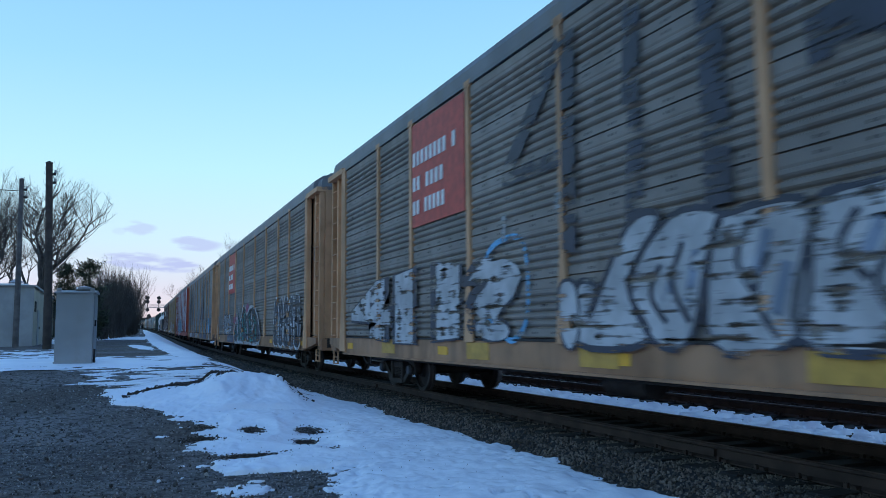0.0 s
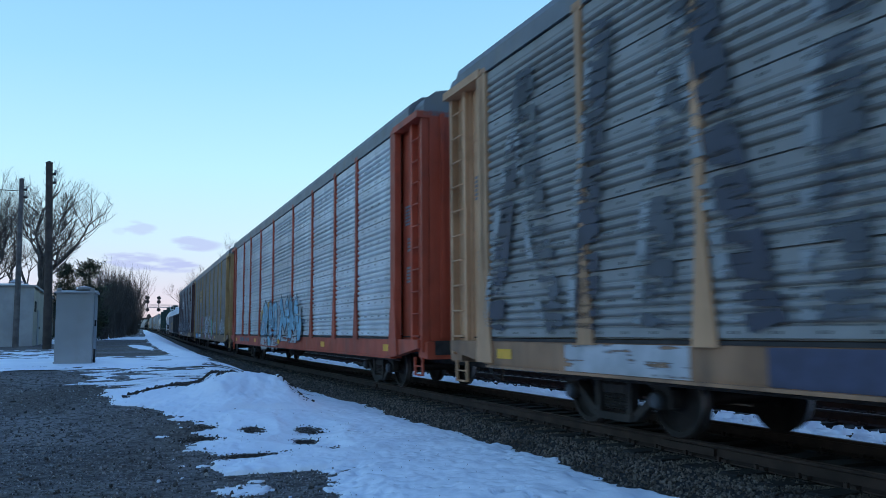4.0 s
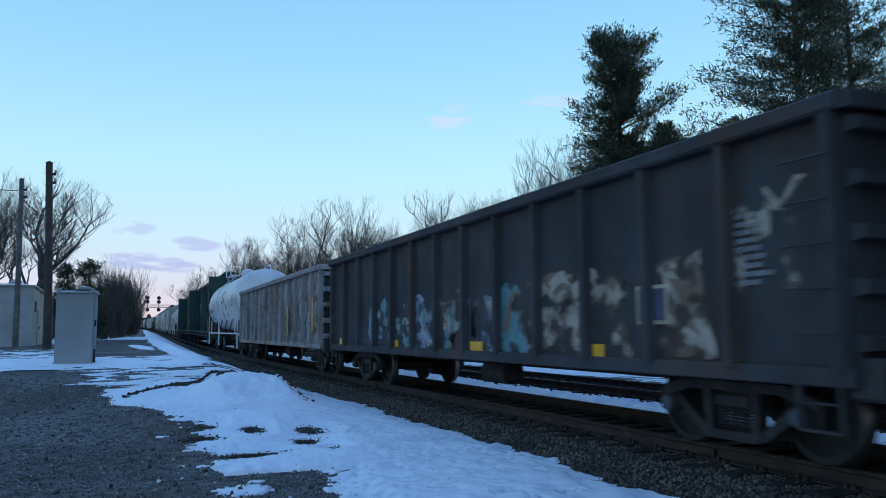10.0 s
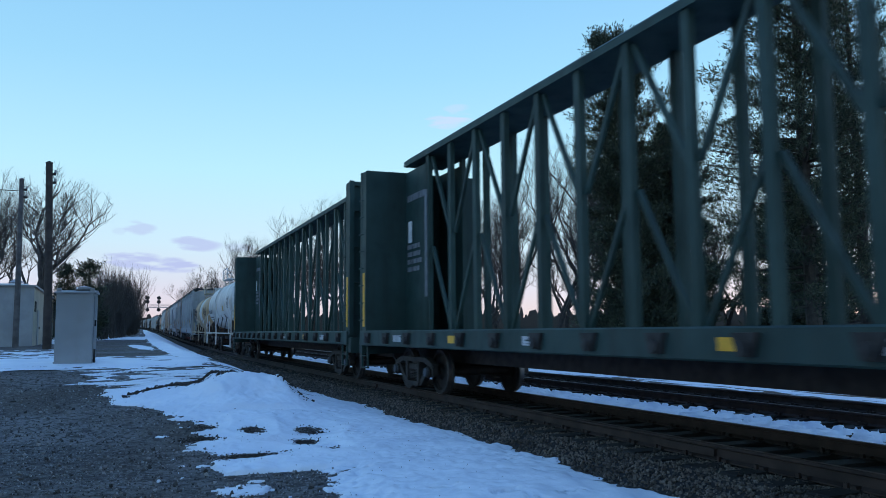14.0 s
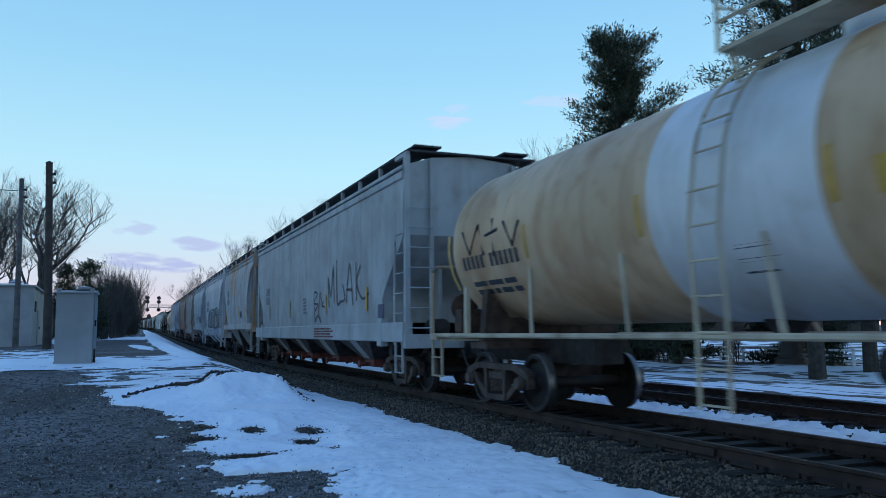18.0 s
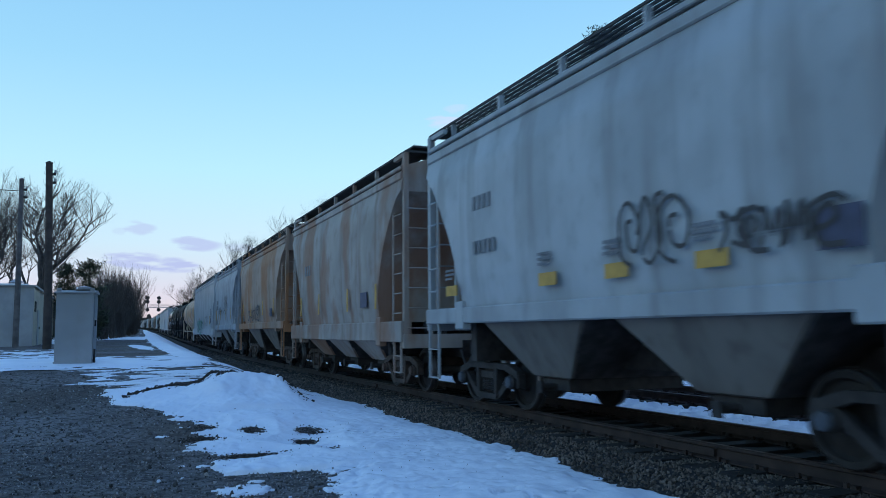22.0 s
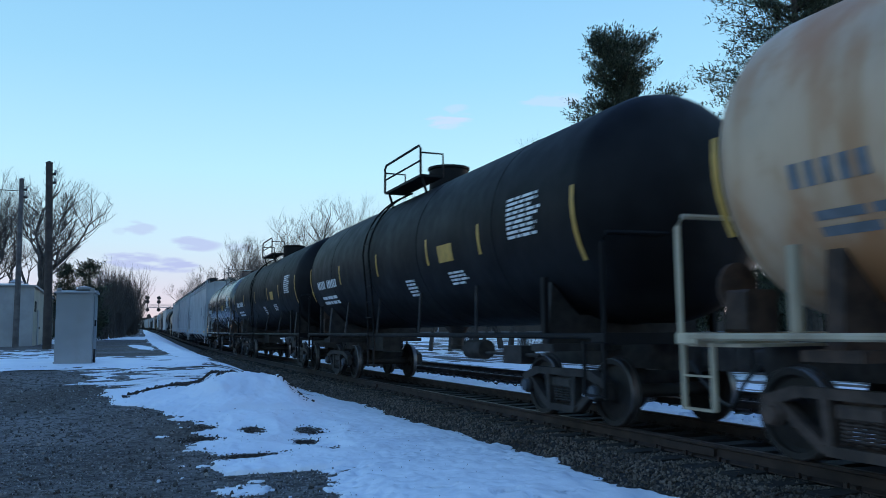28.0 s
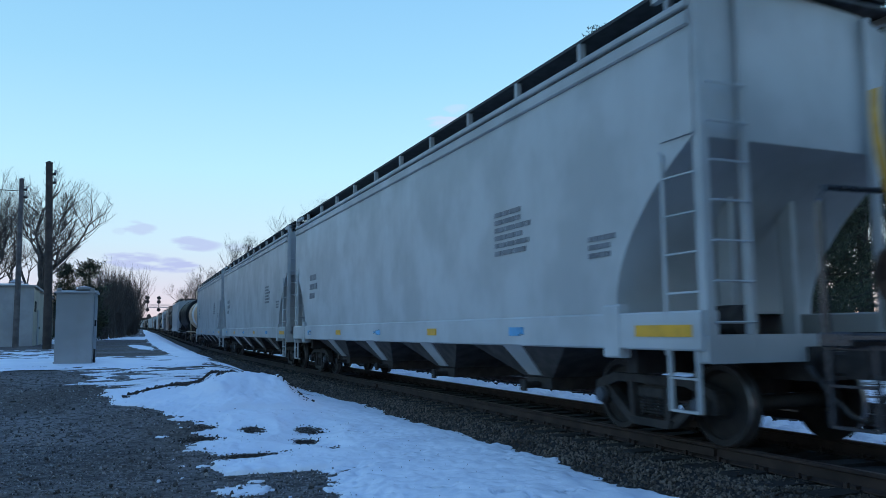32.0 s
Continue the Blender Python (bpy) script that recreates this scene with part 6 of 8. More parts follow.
# ---- trees ----
def bare_tree(label, height, seed, spread=0.55, forks=5, depth=5, girth=0.018, lean=0.0, stems=1, wig=0.13, up=0.18):
    c = thing("bare_tree", label, "tree", "bare winter trees")
    r_ = random.Random(seed)
    limbs, twigs = Geo(), Geo()

    def grow(p, d, length, rad, level):
        steps = 3 if level < 4 else 2
        pts = [p]
        for k in range(steps):
            d = (d + Vector((r_.uniform(-1, 1), r_.uniform(-1, 1), r_.uniform(-0.4, 0.7))) * wig).normalized()
            p = p + d * length / steps
            pts.append(p)
        tgt = limbs if level < 2 else twigs
        tgt.tube(pts, rad, 5 if level < 2 else 3, rad * 0.55)
        if level >= depth:
            return
        n = forks if level < 2 else r_.randint(3, 4)
        for k in range(n):
            f = r_.uniform(0.12 if stems > 1 else 0.35, 1.0) if k else 1.0
            i = min(steps - 1, int(f * steps))
            q = pts[i].lerp(pts[i + 1], f * steps - i) if f < 1 else pts[-1]
            side = Vector((r_.uniform(-1, 1), r_.uniform(-1, 1), r_.uniform(-0.1, 0.8))).normalized()
            nd = (d * (1 - spread) + side * spread + Vector((0, 0, up))).normalized()
            grow(q, nd, length * r_.uniform(0.52, 0.78), rad * r_.uniform(0.42, 0.6), level + 1)

    for s in range(stems):
        off = Vector((r_.uniform(-0.9, 0.9), r_.uniform(-0.9, 0.9), -0.3)) if stems > 1 else Vector((0, 0, -0.3))
        grow(off, Vector((lean + r_.uniform(-0.1, 0.1) * min(stems, 3), r_.uniform(-0.1, 0.1) * min(stems, 3), 1)).normalized(), height * 0.36, height * girth, 0)
    part("trunk", limbs, BARK, c)
    part("crown", twigs, TWIG, c)
    return c


def needle_tree(label, height, seed, width, gaps=0.25, bare=0.15, droop=0.0, clump=0.42, whorl=0.55, top=1.0, column=False):
    c = thing("pine_tree", label, "tree", "pines")
    r_ = random.Random(seed)
    trunk = Geo().tube([(0, 0, -0.4), (0.1, 0.05, height * 0.5), (0.0, 0.1, height)], height * 0.017, 9, 0.05)
    part("trunk", trunk, BARK, c)
    limbs, needles = Geo(), Geo()
    z = height * bare
    while z < height:
        t = (z / height - bare) / (1 - bare)
        n = r_.randint(4, 6)
        for k in range(n):
            if r_.random() < gaps:
                continue
            a = r_.uniform(0, 2 * math.pi)
            reach = width * (0.35 + 0.65 * (1 - t) ** 0.7) * r_.uniform(0.5, 1.15) * (1.0 if t < 0.9 else 0.6 * top)
            if column:
                reach = width * (0.70 + 0.4 * (1 - t) ** 2.5) * r_.uniform(0.45, 1.2) * (1.0 if t < 0.93 else 0.75)
            reach *= 0.78 + 0.75 * noise.noise((math.cos(a) * 1.3 + seed, math.sin(a) * 1.3, z * 0.42))
            rise = reach * (0.10 + 0.5 * t - droop)
            tip = Vector((math.cos(a) * reach, math.sin(a) * reach, z + rise))
            root = Vector((0, 0, z))
            mid = root.lerp(tip, 0.5) - Vector((0, 0, 0.06 * reach))
            limbs.tube([root, mid, tip], 0.022 * (1 + reach * 0.35), 4, 0.008)
            m = max(9, int(reach * (22.0 if column else 17.0)))
            for j in range(m):
                f = 0.22 + 0.78 * (j + r_.random()) / m
                p = (root.lerp(mid, f * 2) if f < 0.5 else mid.lerp(tip, f * 2 - 1)) + Vector((r_.gauss(0, 0.20), r_.gauss(0, 0.20), r_.gauss(0.05, 0.14))) * (0.5 + reach * 0.22)
                for q in range(7):
                    d = Vector((0.6 * math.cos(a) + r_.uniform(-1, 1), 0.6 * math.sin(a) + r_.uniform(-1, 1), r_.uniform(-0.2, 1.3))).normalized()
                    e = d.cross(Vector((r_.uniform(-1, 1), r_.uniform(-1, 1), 1))).normalized() * clump * r_.uniform(0.09, 0.18)
                    ln = clump * r_.uniform(0.6, 1.2)
                    o = p + Vector((r_.gauss(0, 0.13), r_.gauss(0, 0.13), r_.gauss(0, 0.10)))
                    needles.put([o - e, o + e, o + d * ln + e * 0.5, o + d * ln - e * 0.5], [(0, 1, 2, 3)])
        z += whorl * r_.uniform(0.7, 1.3)
    tagged(part("branchwork", limbs, BARK, c), kind="stuff")
    me_ = bpy.data.meshes.new("needles")
    me_.from_pydata(needles.v, [], needles.f)
    me_.materials.append(NEEDLE)
    tagged(part("needles", me_, None, c), kind="stuff")
    return c


def stand(ob, x, y, turn=0.0, k=1.0):
    ob.matrix_world = pose(x, y, ground_z(x, y), 0, 0, turn) @ Matrix.Scale(k, 4)


stand(needle_tree("tall dark white pine, narrow and full", 17.95, 4, 3.7, 0.10, 0.08, 0.0, 0.19, 0.21, column=True), 25.5, 34.3, 20)
stand(needle_tree("spreading old pine with open wispy limbs", 25.0, 9, 7.8, 0.22, 0.14, 0.06, 0.19, 0.38), 31.5, 27.5, 80)
stand(needle_tree("large pine beside the meadow with open crown", 24.0, 15, 6.5, 0.22, 0.12, 0.05, 0.19, 0.38), 39.0, 30.5, 10)
stand(needle_tree("dark pine behind the fence with low boughs", 17.0, 22, 4.6, 0.15, 0.04, 0.05, 0.40, 0.42), 37.0, 44.0, 10)

stand(needle_tree("dark pine with boughs down to the ground", 15.0, 28, 4.2, 0.12, 0.02, 0.06, 0.42, 0.45), 44.0, 40.0, 60)
stand(needle_tree("broad dark spruce at the edge of the meadow", 12.0, 33, 4.4, 0.10, 0.02, 0.06, 0.42, 0.42), 50.0, 33.0, 140)
stand(needle_tree("dark evergreen between bare trees", 10.0, 39, 3.2, 0.10, 0.02, 0.06, 0.42, 0.42), 40.0, 52.0, 200)

TREES = [bare_tree("bare gnarled deciduous tree with fine twigs", 14.0, 31, 0.60, 4, 6, 0.020, wig=0.30, up=0.17), bare_tree("bare rounded tree with many fine branches", 13.0, 47, 0.55, 5, 6, 0.015, wig=0.26, up=0.16),
         bare_tree("tall bare tree with an open crown", 16.0, 53, 0.50, 5, 6, 0.015, wig=0.24, up=0.20), bare_tree("dense bare thicket of many upright stems", 6.4, 66, 0.40, 4, 4, 0.010, 0.0, 9, wig=0.22, up=0.40)]
stand(TREES[0], -3.6, 57.0, 75, 0.96)
stand(TREES[1], 21.4, 107.0, 10, 1.40)
stand(TREES[2], 26.0, 82.0, 50, 1.20)
stand(TREES[3], -0.9, 71.0, 0, 1.0)
SPOTS = [(0, 46.0, 58.0, 200, 0.8), (1, 44.0, 47.0, 20, 0.8), (2, 41.0, 56.0, 140, 0.75), (0, 56.0, 40.0, 60, 0.9), (1, 48.0, 76.0, 10, 0.9), (2, 38.0, 82.0, 10, 0.9), (0, -5.6, 64.0, 130, 1.0), (2, -8.2, 62.0, 10, 0.85), (1, -10.5, 70.0, 70, 0.95), (0, -13.0, 66.0, 220, 1.0),
         (1, 25.7, 92.0, 200, 1.02), (1, 33.0, 80.0, 120, 1.02), (0, 36.0, 74.0, 20, 1.0), (2, 36.5, 68.0, 290, 0.95), (1, 32.5, 53.0, 40, 1.02), (0, 37.0, 54.0, 160, 1.10), (2, 42.0, 62.0, 75, 1.0),
         (1, 25.0, 100.0, 10, 0.90), (0, 26.0, 118.0, 55, 0.95), (1, 22.5, 128.0, 200, 0.95), (2, 24.0, 142.0, 80, 0.90), (0, 22.0, 160.0, 300, 0.9), (1, 25.0, 176.0, 0, 0.9), (0, 23.5, 200.0, 40, 0.9),
         (1, 24.0, 104.0, 130, 0.85), (2, 27.8, 88.0, 250, 0.72), (0, 30.5, 84.0, 15, 0.85), (1, 35.0, 71.0, 95, 0.85), (0, 28.5, 98.0, 290, 0.85), (2, 34.5, 78.0, 170, 0.75), (1, 27.0, 230.0, 10, 0.9), (2, 24.0, 260.0, 33, 0.9), (0, 46.0, 52.0, 310, 1.0), (1, 52.0, 44.0, 10, 1.0), (2, 50.0, 34.0, 90, 1.0), (0, 44.0, 84.0, 10, 1.0), (1, 50.0, 70.0, 50, 1.0)]
for i, x, y, a, k in SPOTS:
    stand(copy_thing(TREES[i], Matrix()), x, y, a, k * (1.0 if x < 0 else 1.42))
SCRUB = [(38.0, 47.0, 30, 0.6), (42.0, 44.0, 70, 0.6), (45.0, 38.0, 130, 0.6), (36.5, 56.0, 200, 0.6), (47.0, 30.0, 20, 0.6), (35.0, 62.0, 310, 0.6), (33.0, 70.0, 170, 0.6), (-0.6, 76.0, 40, 0.75), (0.2, 82.0, 120, 1.02), (0.7, 87.0, 200, 0.85), (0.9, 94.0, 10, 1.12), (1.5, 101.0, 300, 0.95), (2.0, 109.0, 45, 1.15), (2.5, 118.0, 80, 1.0), (3.2, 130.0, 30, 1.3), (0.2, 98.0, 210, 1.1), (-0.6, 90.0, 260, 0.9), (4.4, 150.0, 110, 1.25), (-2.2, 96.0, 20, 0.9), (-4.4, 92.0, 70, 0.8), (0.3, 78.0, 20, 0.42), (0.8, 82.0, 160, 0.5), (1.2, 88.0, 70, 0.45), (1.7, 95.0, 250, 0.55), (2.3, 103.0, 30, 0.5), (2.9, 112.0, 190, 0.6), (3.5, 122.0, 300, 0.6), (-0.4, 74.0, 110, 0.45)]
for x, y, a, k in SCRUB:
    stand(copy_thing(TREES[3], Matrix()), x, y, a, k * (1.35 if x < 20 else 1.0))
stand(needle_tree("small dark cedar beside the bare trees", 6.2, 71, 2.0, 0.30, 0.03, 0.0, 0.20, 0.30, top=0.25), -1.3, 64.0)
stand(needle_tree("dark evergreen behind the shed", 5.8, 77, 2.2, 0.30, 0.03, 0.0, 0.20, 0.30, top=0.25), -2.9, 66.0)

# far woods closing the horizon
rnd = random.Random(12)
wood = Geo()
for ring, (dist, hh) in enumerate(((330.0, 9.0), (430.0, 12.0), (985.0, 17.0))):
    for k in range(900):
        a = 2 * math.pi * k / 900 + rnd.uniform(-0.003, 0.003)
        x, y = dist * math.sin(a), dist * math.cos(a)
        if ring < 2 and abs(x - track_x(max(-600, min(900, y)))) < 9.0:
            continue
        z = ground_z(x, y) - 0.5
        top = hh * rnd.uniform(0.6, 1.1)
        w = rnd.uniform(1.0, 2.2) * (1.0 if ring < 2 else 2.4)
        t = Vector((math.cos(a), -math.sin(a), 0))
        b = Vector((x, y, z))
        wood.put([b - t * w, b + t * w, b + t * w * 1.1 + Vector((0, 0, top * 0.7)), b + t * w * 0.4 + Vector((0, 0, top)), b - t * w * 0.5 + Vector((0, 0, top * 0.95)), b - t * w * 1.1 + Vector((0, 0, top * 0.65))], [(0, 1, 2, 3, 4, 5)])
me = bpy.data.meshes.new("far_woods")
me.from_pydata(wood.v, [], wood.f)
me.materials.append(TWIG)
tagged(new("far_woods", me), "bare brown woods along the horizon", "woods", kind="stuff")


# ---- the train, car by car, from the head of what is seen ----
GALV = paint("galvanised_screen", (0.25, 0.25, 0.25), (0.16, 0.14, 0.12), 0.4, rough=0.5, streak=0.5, seed=1)
GALV_BROWN = paint("dirty_screen", (0.235, 0.208, 0.190), (0.14, 0.11, 0.09), 0.4, rough=0.6, streak=0.5, seed=2)
GALV_BRIGHT = paint("bright_screen", (0.56, 0.575, 0.60), (0.27, 0.27, 0.27), 0.3, rough=0.4, streak=0.35, seed=3)
ROOF_GREY = paint("roof_sheet", (0.15, 0.16, 0.18), (0.18, 0.16, 0.14), 0.4, rough=0.5, seed=4)
TAN_FRAME = paint("tan_frame", (0.56, 0.305, 0.165), (0.28, 0.16, 0.09), 0.4, rust_top=0.5, rust=(0.26, 0.13, 0.06), streak=0.45, rough=0.6, seed=5)
TAN_SILL = paint("tan_sill", (0.36, 0.19, 0.105), (0.13, 0.085, 0.06), 0.55, rust_top=0.5, rust=(0.17, 0.085, 0.045), streak=0.6, rough=0.65, seed=35)
RED_FRAME = paint("red_frame", (0.40, 0.065, 0.03), (0.16, 0.05, 0.035), 0.4, rough=0.55, seed=6)
YELLOW_FRAME = paint("yellow_frame", (0.43, 0.265, 0.115), (0.18, 0.12, 0.07), 0.5, rust_top=0.4, rough=0.55, seed=7)
BROWN_FRAME = paint("brown_frame", (0.085, 0.03, 0.03), (0.04, 0.025, 0.025), 0.4, rough=0.6, seed=8)
BROWN_SILL = paint("brown_sill", (0.22, 0.135, 0.078), (0.08, 0.06, 0.05), 0.55, rust_top=0.5, rough=0.65, seed=9)
GON_DARK = paint("black_gondola_paint", (0.050, 0.049, 0.054), (0.050, 0.036, 0.030), 0.4, rust_top=0.45, rust=(0.11, 0.055, 0.036), rough=0.75, spec=0.15, seed=10)
GON_PALE = peeling("peeling_white_paint", (0.36, 0.34, 0.35), (0.14, 0.070, 0.048), seed=11)
GON_STAKE = paint("grey_stake_paint", (0.25, 0.235, 0.24), (0.10, 0.07, 0.055), 0.6, rust_top=0.6, rust=(0.13, 0.06, 0.04), rough=0.7, seed=29, rust_lo=0.55)
TANK_WHITE = paint("white_tank_paint", (0.66, 0.66, 0.68), (0.42, 0.39, 0.36), 0.25, rough=0.4, streak=0.25, seed=12)
TANK_WHITE2 = paint("dusty_white_tank_paint", (0.58, 0.57, 0.56), (0.36, 0.30, 0.22), 0.3, rough=0.45, streak=0.4, seed=13)
TANK_BEIGE = paint("cream_tank_paint", (0.56, 0.37, 0.215), (0.36, 0.19, 0.085), 0.55, rust_top=0.5, rust=(0.36, 0.17, 0.065), rough=0.5, seed=14, rust_lo=0.52)
TANK_RUSTY = paint("cream_tank_rust", (0.60, 0.41, 0.27), (0.44, 0.21, 0.09), 0.55, rust_top=0.8, rust=(0.46, 0.19, 0.07), rough=0.5, seed=15, rust_lo=0.48, streak=0.8)
TANK_BLACK = paint("matt_black_tank", (0.005, 0.005, 0.006), (0.010, 0.009, 0.008), 0.3, rough=0.55, seed=16, streak=0.2, spec=0.12)
TANK_GLOSS = paint("gloss_black_tank", (0.022, 0.024, 0.030), (0.03, 0.03, 0.03), 0.1, rough=0.22, seed=17, streak=0.1, spec=1.0)
CREAM_RAIL = paint("cream_rail", (0.50, 0.42, 0.30), (0.20, 0.13, 0.08), 0.4, rust_top=0.3, rough=0.6, seed=18)
GREEN_CB = paint("green_car_paint", (0.018, 0.050, 0.046), (0.012, 0.020, 0.018), 0.35, rough=0.6, seed=19)
HOP_GREY = paint("grey_hopper_paint", (0.34, 0.36, 0.37), (0.20, 0.17, 0.14), 0.4, rust_top=0.55, rust=(0.32, 0.17, 0.08), rough=0.55, seed=20, rust_lo=0.63)
HOP_RUST = paint("grey_hopper_rust", (0.36, 0.36, 0.36), (0.17, 0.14, 0.12), 0.5, rust_top=0.85, rust=(0.40, 0.18, 0.06), rust_lo=0.51, rough=0.6, seed=21, streak=0.8)
HOP_PALE = paint("pale_hopper_paint", (0.42, 0.43, 0.45), (0.26, 0.24, 0.23), 0.35, rough=0.5, seed=22)
HOP_SLATE = paint("blue_grey_hopper_paint", (0.36, 0.39, 0.41), (0.20, 0.20, 0.20), 0.35, rough=0.5, seed=23, rust_top=0.3, rust_lo=0.66)
HOP_TAN = paint("tan_hopper_rust", (0.34, 0.30, 0.27), (0.19, 0.12, 0.085), 0.5, rust_top=0.75, rust=(0.27, 0.13, 0.075), rust_lo=0.47, rough=0.6, seed=24, streak=0.9)
HOP_TAN2 = paint("ochre_hopper_rust", (0.34, 0.245, 0.19), (0.22, 0.13, 0.085), 0.5, rust_top=0.85, rust=(0.32, 0.14, 0.06), rust_lo=0.48, rough=0.6, seed=25, streak=0.9)
HOP_DULL = paint("dull_grey_hopper_paint", (0.33, 0.36, 0.39), (0.16, 0.15, 0.15), 0.4, rust_top=0.6, rust=(0.34, 0.18, 0.07), rough=0.55, seed=26, rust_lo=0.58)
HOP_LIGHT = paint("light_grey_hopper_paint", (0.40, 0.42, 0.43), (0.30, 0.30, 0.29), 0.15, rough=0.45, seed=27, streak=0.2)
HOP_BAY = paint("sooty_bay", (0.15, 0.138, 0.125), (0.08, 0.07, 0.065), 0.6, rough=0.7, seed=28)
GATE_RED = plain("red_gate", (0.13, 0.035, 0.03), 0.7, 0.0, 0.4)
RIDE = []   # (car, place of its middle along the train, length)


def couple(car, s0, s1):
    RIDE.append((car, (s0 + s1) / 2, s1 - s0))


def rack(s0, s1, *args, **kw):
    car = autorack(s1 - s0, *args, **kw)
    couple(car, s0, s1)
    return car, (s1 - s0) / 2


car, h = rack(-7.4, 20.8, TAN_FRAME, GALV_BROWN, TAN_SILL, ROOF_GREY, "tan-framed autorack with dirty screens and big silver graffiti", key="brown", flare=True)
graffiti(car, "411?", 6.95, 1.72, 8.4, 1.35, SILVER, INK_LINE, -1.61, 0.05, shear=0.0)
sprayed_loop(car, [(1.34, 1.77), (0.96, 1.75), (1.09, 1.38), (0.3, 2.38), (-0.25, 2.39), (0.33, 1.74), (0.0, 1.11), (1.37, 1.07)], SILVER, INK_LINE, 0.08)
sprayed_loop(car, [(0.28, 1.74), (-0.41, 2.38), (-1.12, 2.32), (-0.92, 1.87), (-0.65, 1.12), (-0.09, 1.11)], SILVER, INK_LINE, 0.07, lift=0.001)
sprayed_loop(car, [(-1.04, 2.15), (-1.36, 2.31), (-2.06, 2.31), (-2.15, 2.02), (-1.93, 1.13), (-0.94, 1.09)], SILVER, INK_LINE, 0.07, lift=0.002)
sprayed_loop(car, [(-2.21, 2.18), (-2.37, 2.31), (-2.61, 2.34), (-3.3, 2.31), (-3.5, 1.7), (-3.2, 1.13), (-1.98, 1.13)], SILVER, INK_LINE, 0.08, lift=0.003)
sprayed_loop(car, [(-3.5, 2.1), (-3.9, 2.3), (-4.8, 2.2), (-4.9, 1.2), (-3.4, 1.1)], SILVER, INK_LINE, 0.08, lift=0.004)
sprayed_loop(car, [(1.75, 1.75), (1.53, 1.86), (1.34, 1.7), (1.33, 1.2), (1.53, 0.98), (1.74, 1.2)], SILVER, INK_LINE, 0.05, lift=0.006)
for k, (a_, b_, c_) in enumerate(((-0.6, 2.1, 1.3), (-1.5, 2.2, 1.5), (-1.7, 1.9, 1.15), (-2.6, 2.15, 1.6), (-2.9, 1.9, 1.2), (-0.25, 1.9, 1.3), (-4.2, 2.1, 1.3))):
    sprayed_line(car, [(a_, b_), (a_ + 0.18, (b_ + c_) / 2), (a_ - 0.06, c_)], INK_LINE, 0.07, lift=0.012)
    sprayed_line(car, [(a_ - 0.2, b_ - 0.1), (a_ - 0.05, c_ + 0.2)], SLATE_INK, 0.13, lift=0.010)
for a_, b_, w_ in (((1.46, 5.04), (1.52, 2.2), 0.32), ((0.12, 4.9), (0.2, 3.75), 0.30), ((0.1, 3.66), (0.2, 2.42), 0.30), ((-1.08, 4.9), (-1.11, 2.4), 0.36), ((3.2, 3.49), (1.62, 4.95), 0.30), ((3.3, 3.45), (1.7, 3.45), 0.22),
                   ((-2.2, 3.6), (-3.9, 3.7), 0.42), ((-2.2, 4.7), (-4.2, 4.8), 0.42), ((-4.1, 4.8), (-4.3, 2.5), 0.36), ((-5.6, 4.9), (-5.7, 2.4), 0.40), ((-5.7, 3.6), (-7.4, 3.6), 0.36), ((-7.6, 4.9), (-7.6, 2.4), 0.40), ((-9.0, 4.8), (-11.0, 2.6), 0.40)):
    sprayed_line(car, [a_, ((a_[0] + b_[0]) / 2, (a_[1] + b_[1]) / 2), b_], INK_LINE, w_, -1.602, 0.0)
for a_ in (1.78, 3.3):
    sprayed_line(car, [(a_, 2.45), (a_ - 0.02, 3.0)], FAINT_INK, 0.14, -1.602, 0.002)
sprayed_loop(car, [(3.9, 2.3), (3.4, 2.55), (2.7, 2.45), (2.6, 1.5), (3.0, 1.1), (3.4, 1.2), (3.9, 1.5)], None, BLUE_INK, 0.09, -1.598)
plate(car, "red_name_panel", 5.90, 4.20, 2.44, 2.0, RED_INK, -1.575, "red painted name panel")
for z_, w_ in ((4.50, 2.1), (4.02, 1.55), (3.56, 1.6)):
    stencil(car, 7.05 - w_ / 2, z_, w_, 0.28, WHITE, -1.59, 1, 2, blocks=True, tall=0.95)
for y in (8.6, 4.3, 1.0, -2.4):
    plate(car, "ochre_patch", y, 0.92, 0.8, 0.26, OCHRE, -1.562)

car, h = rack(20.8, 49.0, TAN_FRAME, GALV_BROWN, TAN_SILL, ROOF_GREY, "tan-framed autorack with white and teal graffiti low down", key="brown", flare=True)
plate(car, "red_name_panel", 5.90, 4.20, 2.44, 2.0, RED_INK, -1.575, "red painted name panel")
for z_, w_ in ((4.50, 2.1), (4.02, 1.55), (3.56, 1.6)):
    stencil(car, 7.05 - w_ / 2, z_, w_, 0.28, WHITE, -1.59, 1, 2, blocks=True, tall=0.95)
for k in range(6):
    y_ = 8.75 - 0.58 * k
    sprayed_loop(car, [(y_ + 0.3, 1.95 + 0.05 * (k % 3)), (y_ - 0.22, 2.12 - 0.06 * (k % 2)), (y_ - 0.28, 1.25), (y_ + 0.22, 1.16)], CHALK if k % 2 else SILVER, INK_LINE, 0.07, lift=0.001 * k)
    sprayed_line(car, [(y_ + 0.12, 1.9), (y_ - 0.05, 1.6), (y_ + 0.08, 1.3)], INK_LINE, 0.06, lift=0.014)
    sprayed_line(car, [(y_ - 0.16, 1.95), (y_ - 0.12, 1.4)], SLATE_INK, 0.05, lift=0.015)
plate(car, "dark_patch", 6.3, 0.90, 2.5, 0.34, NAVY_INK, -1.562)
stencil(car, 6.45, 0.90, 2.1, 0.20, GREYINK, -1.572, 1, 5, blocks=True)
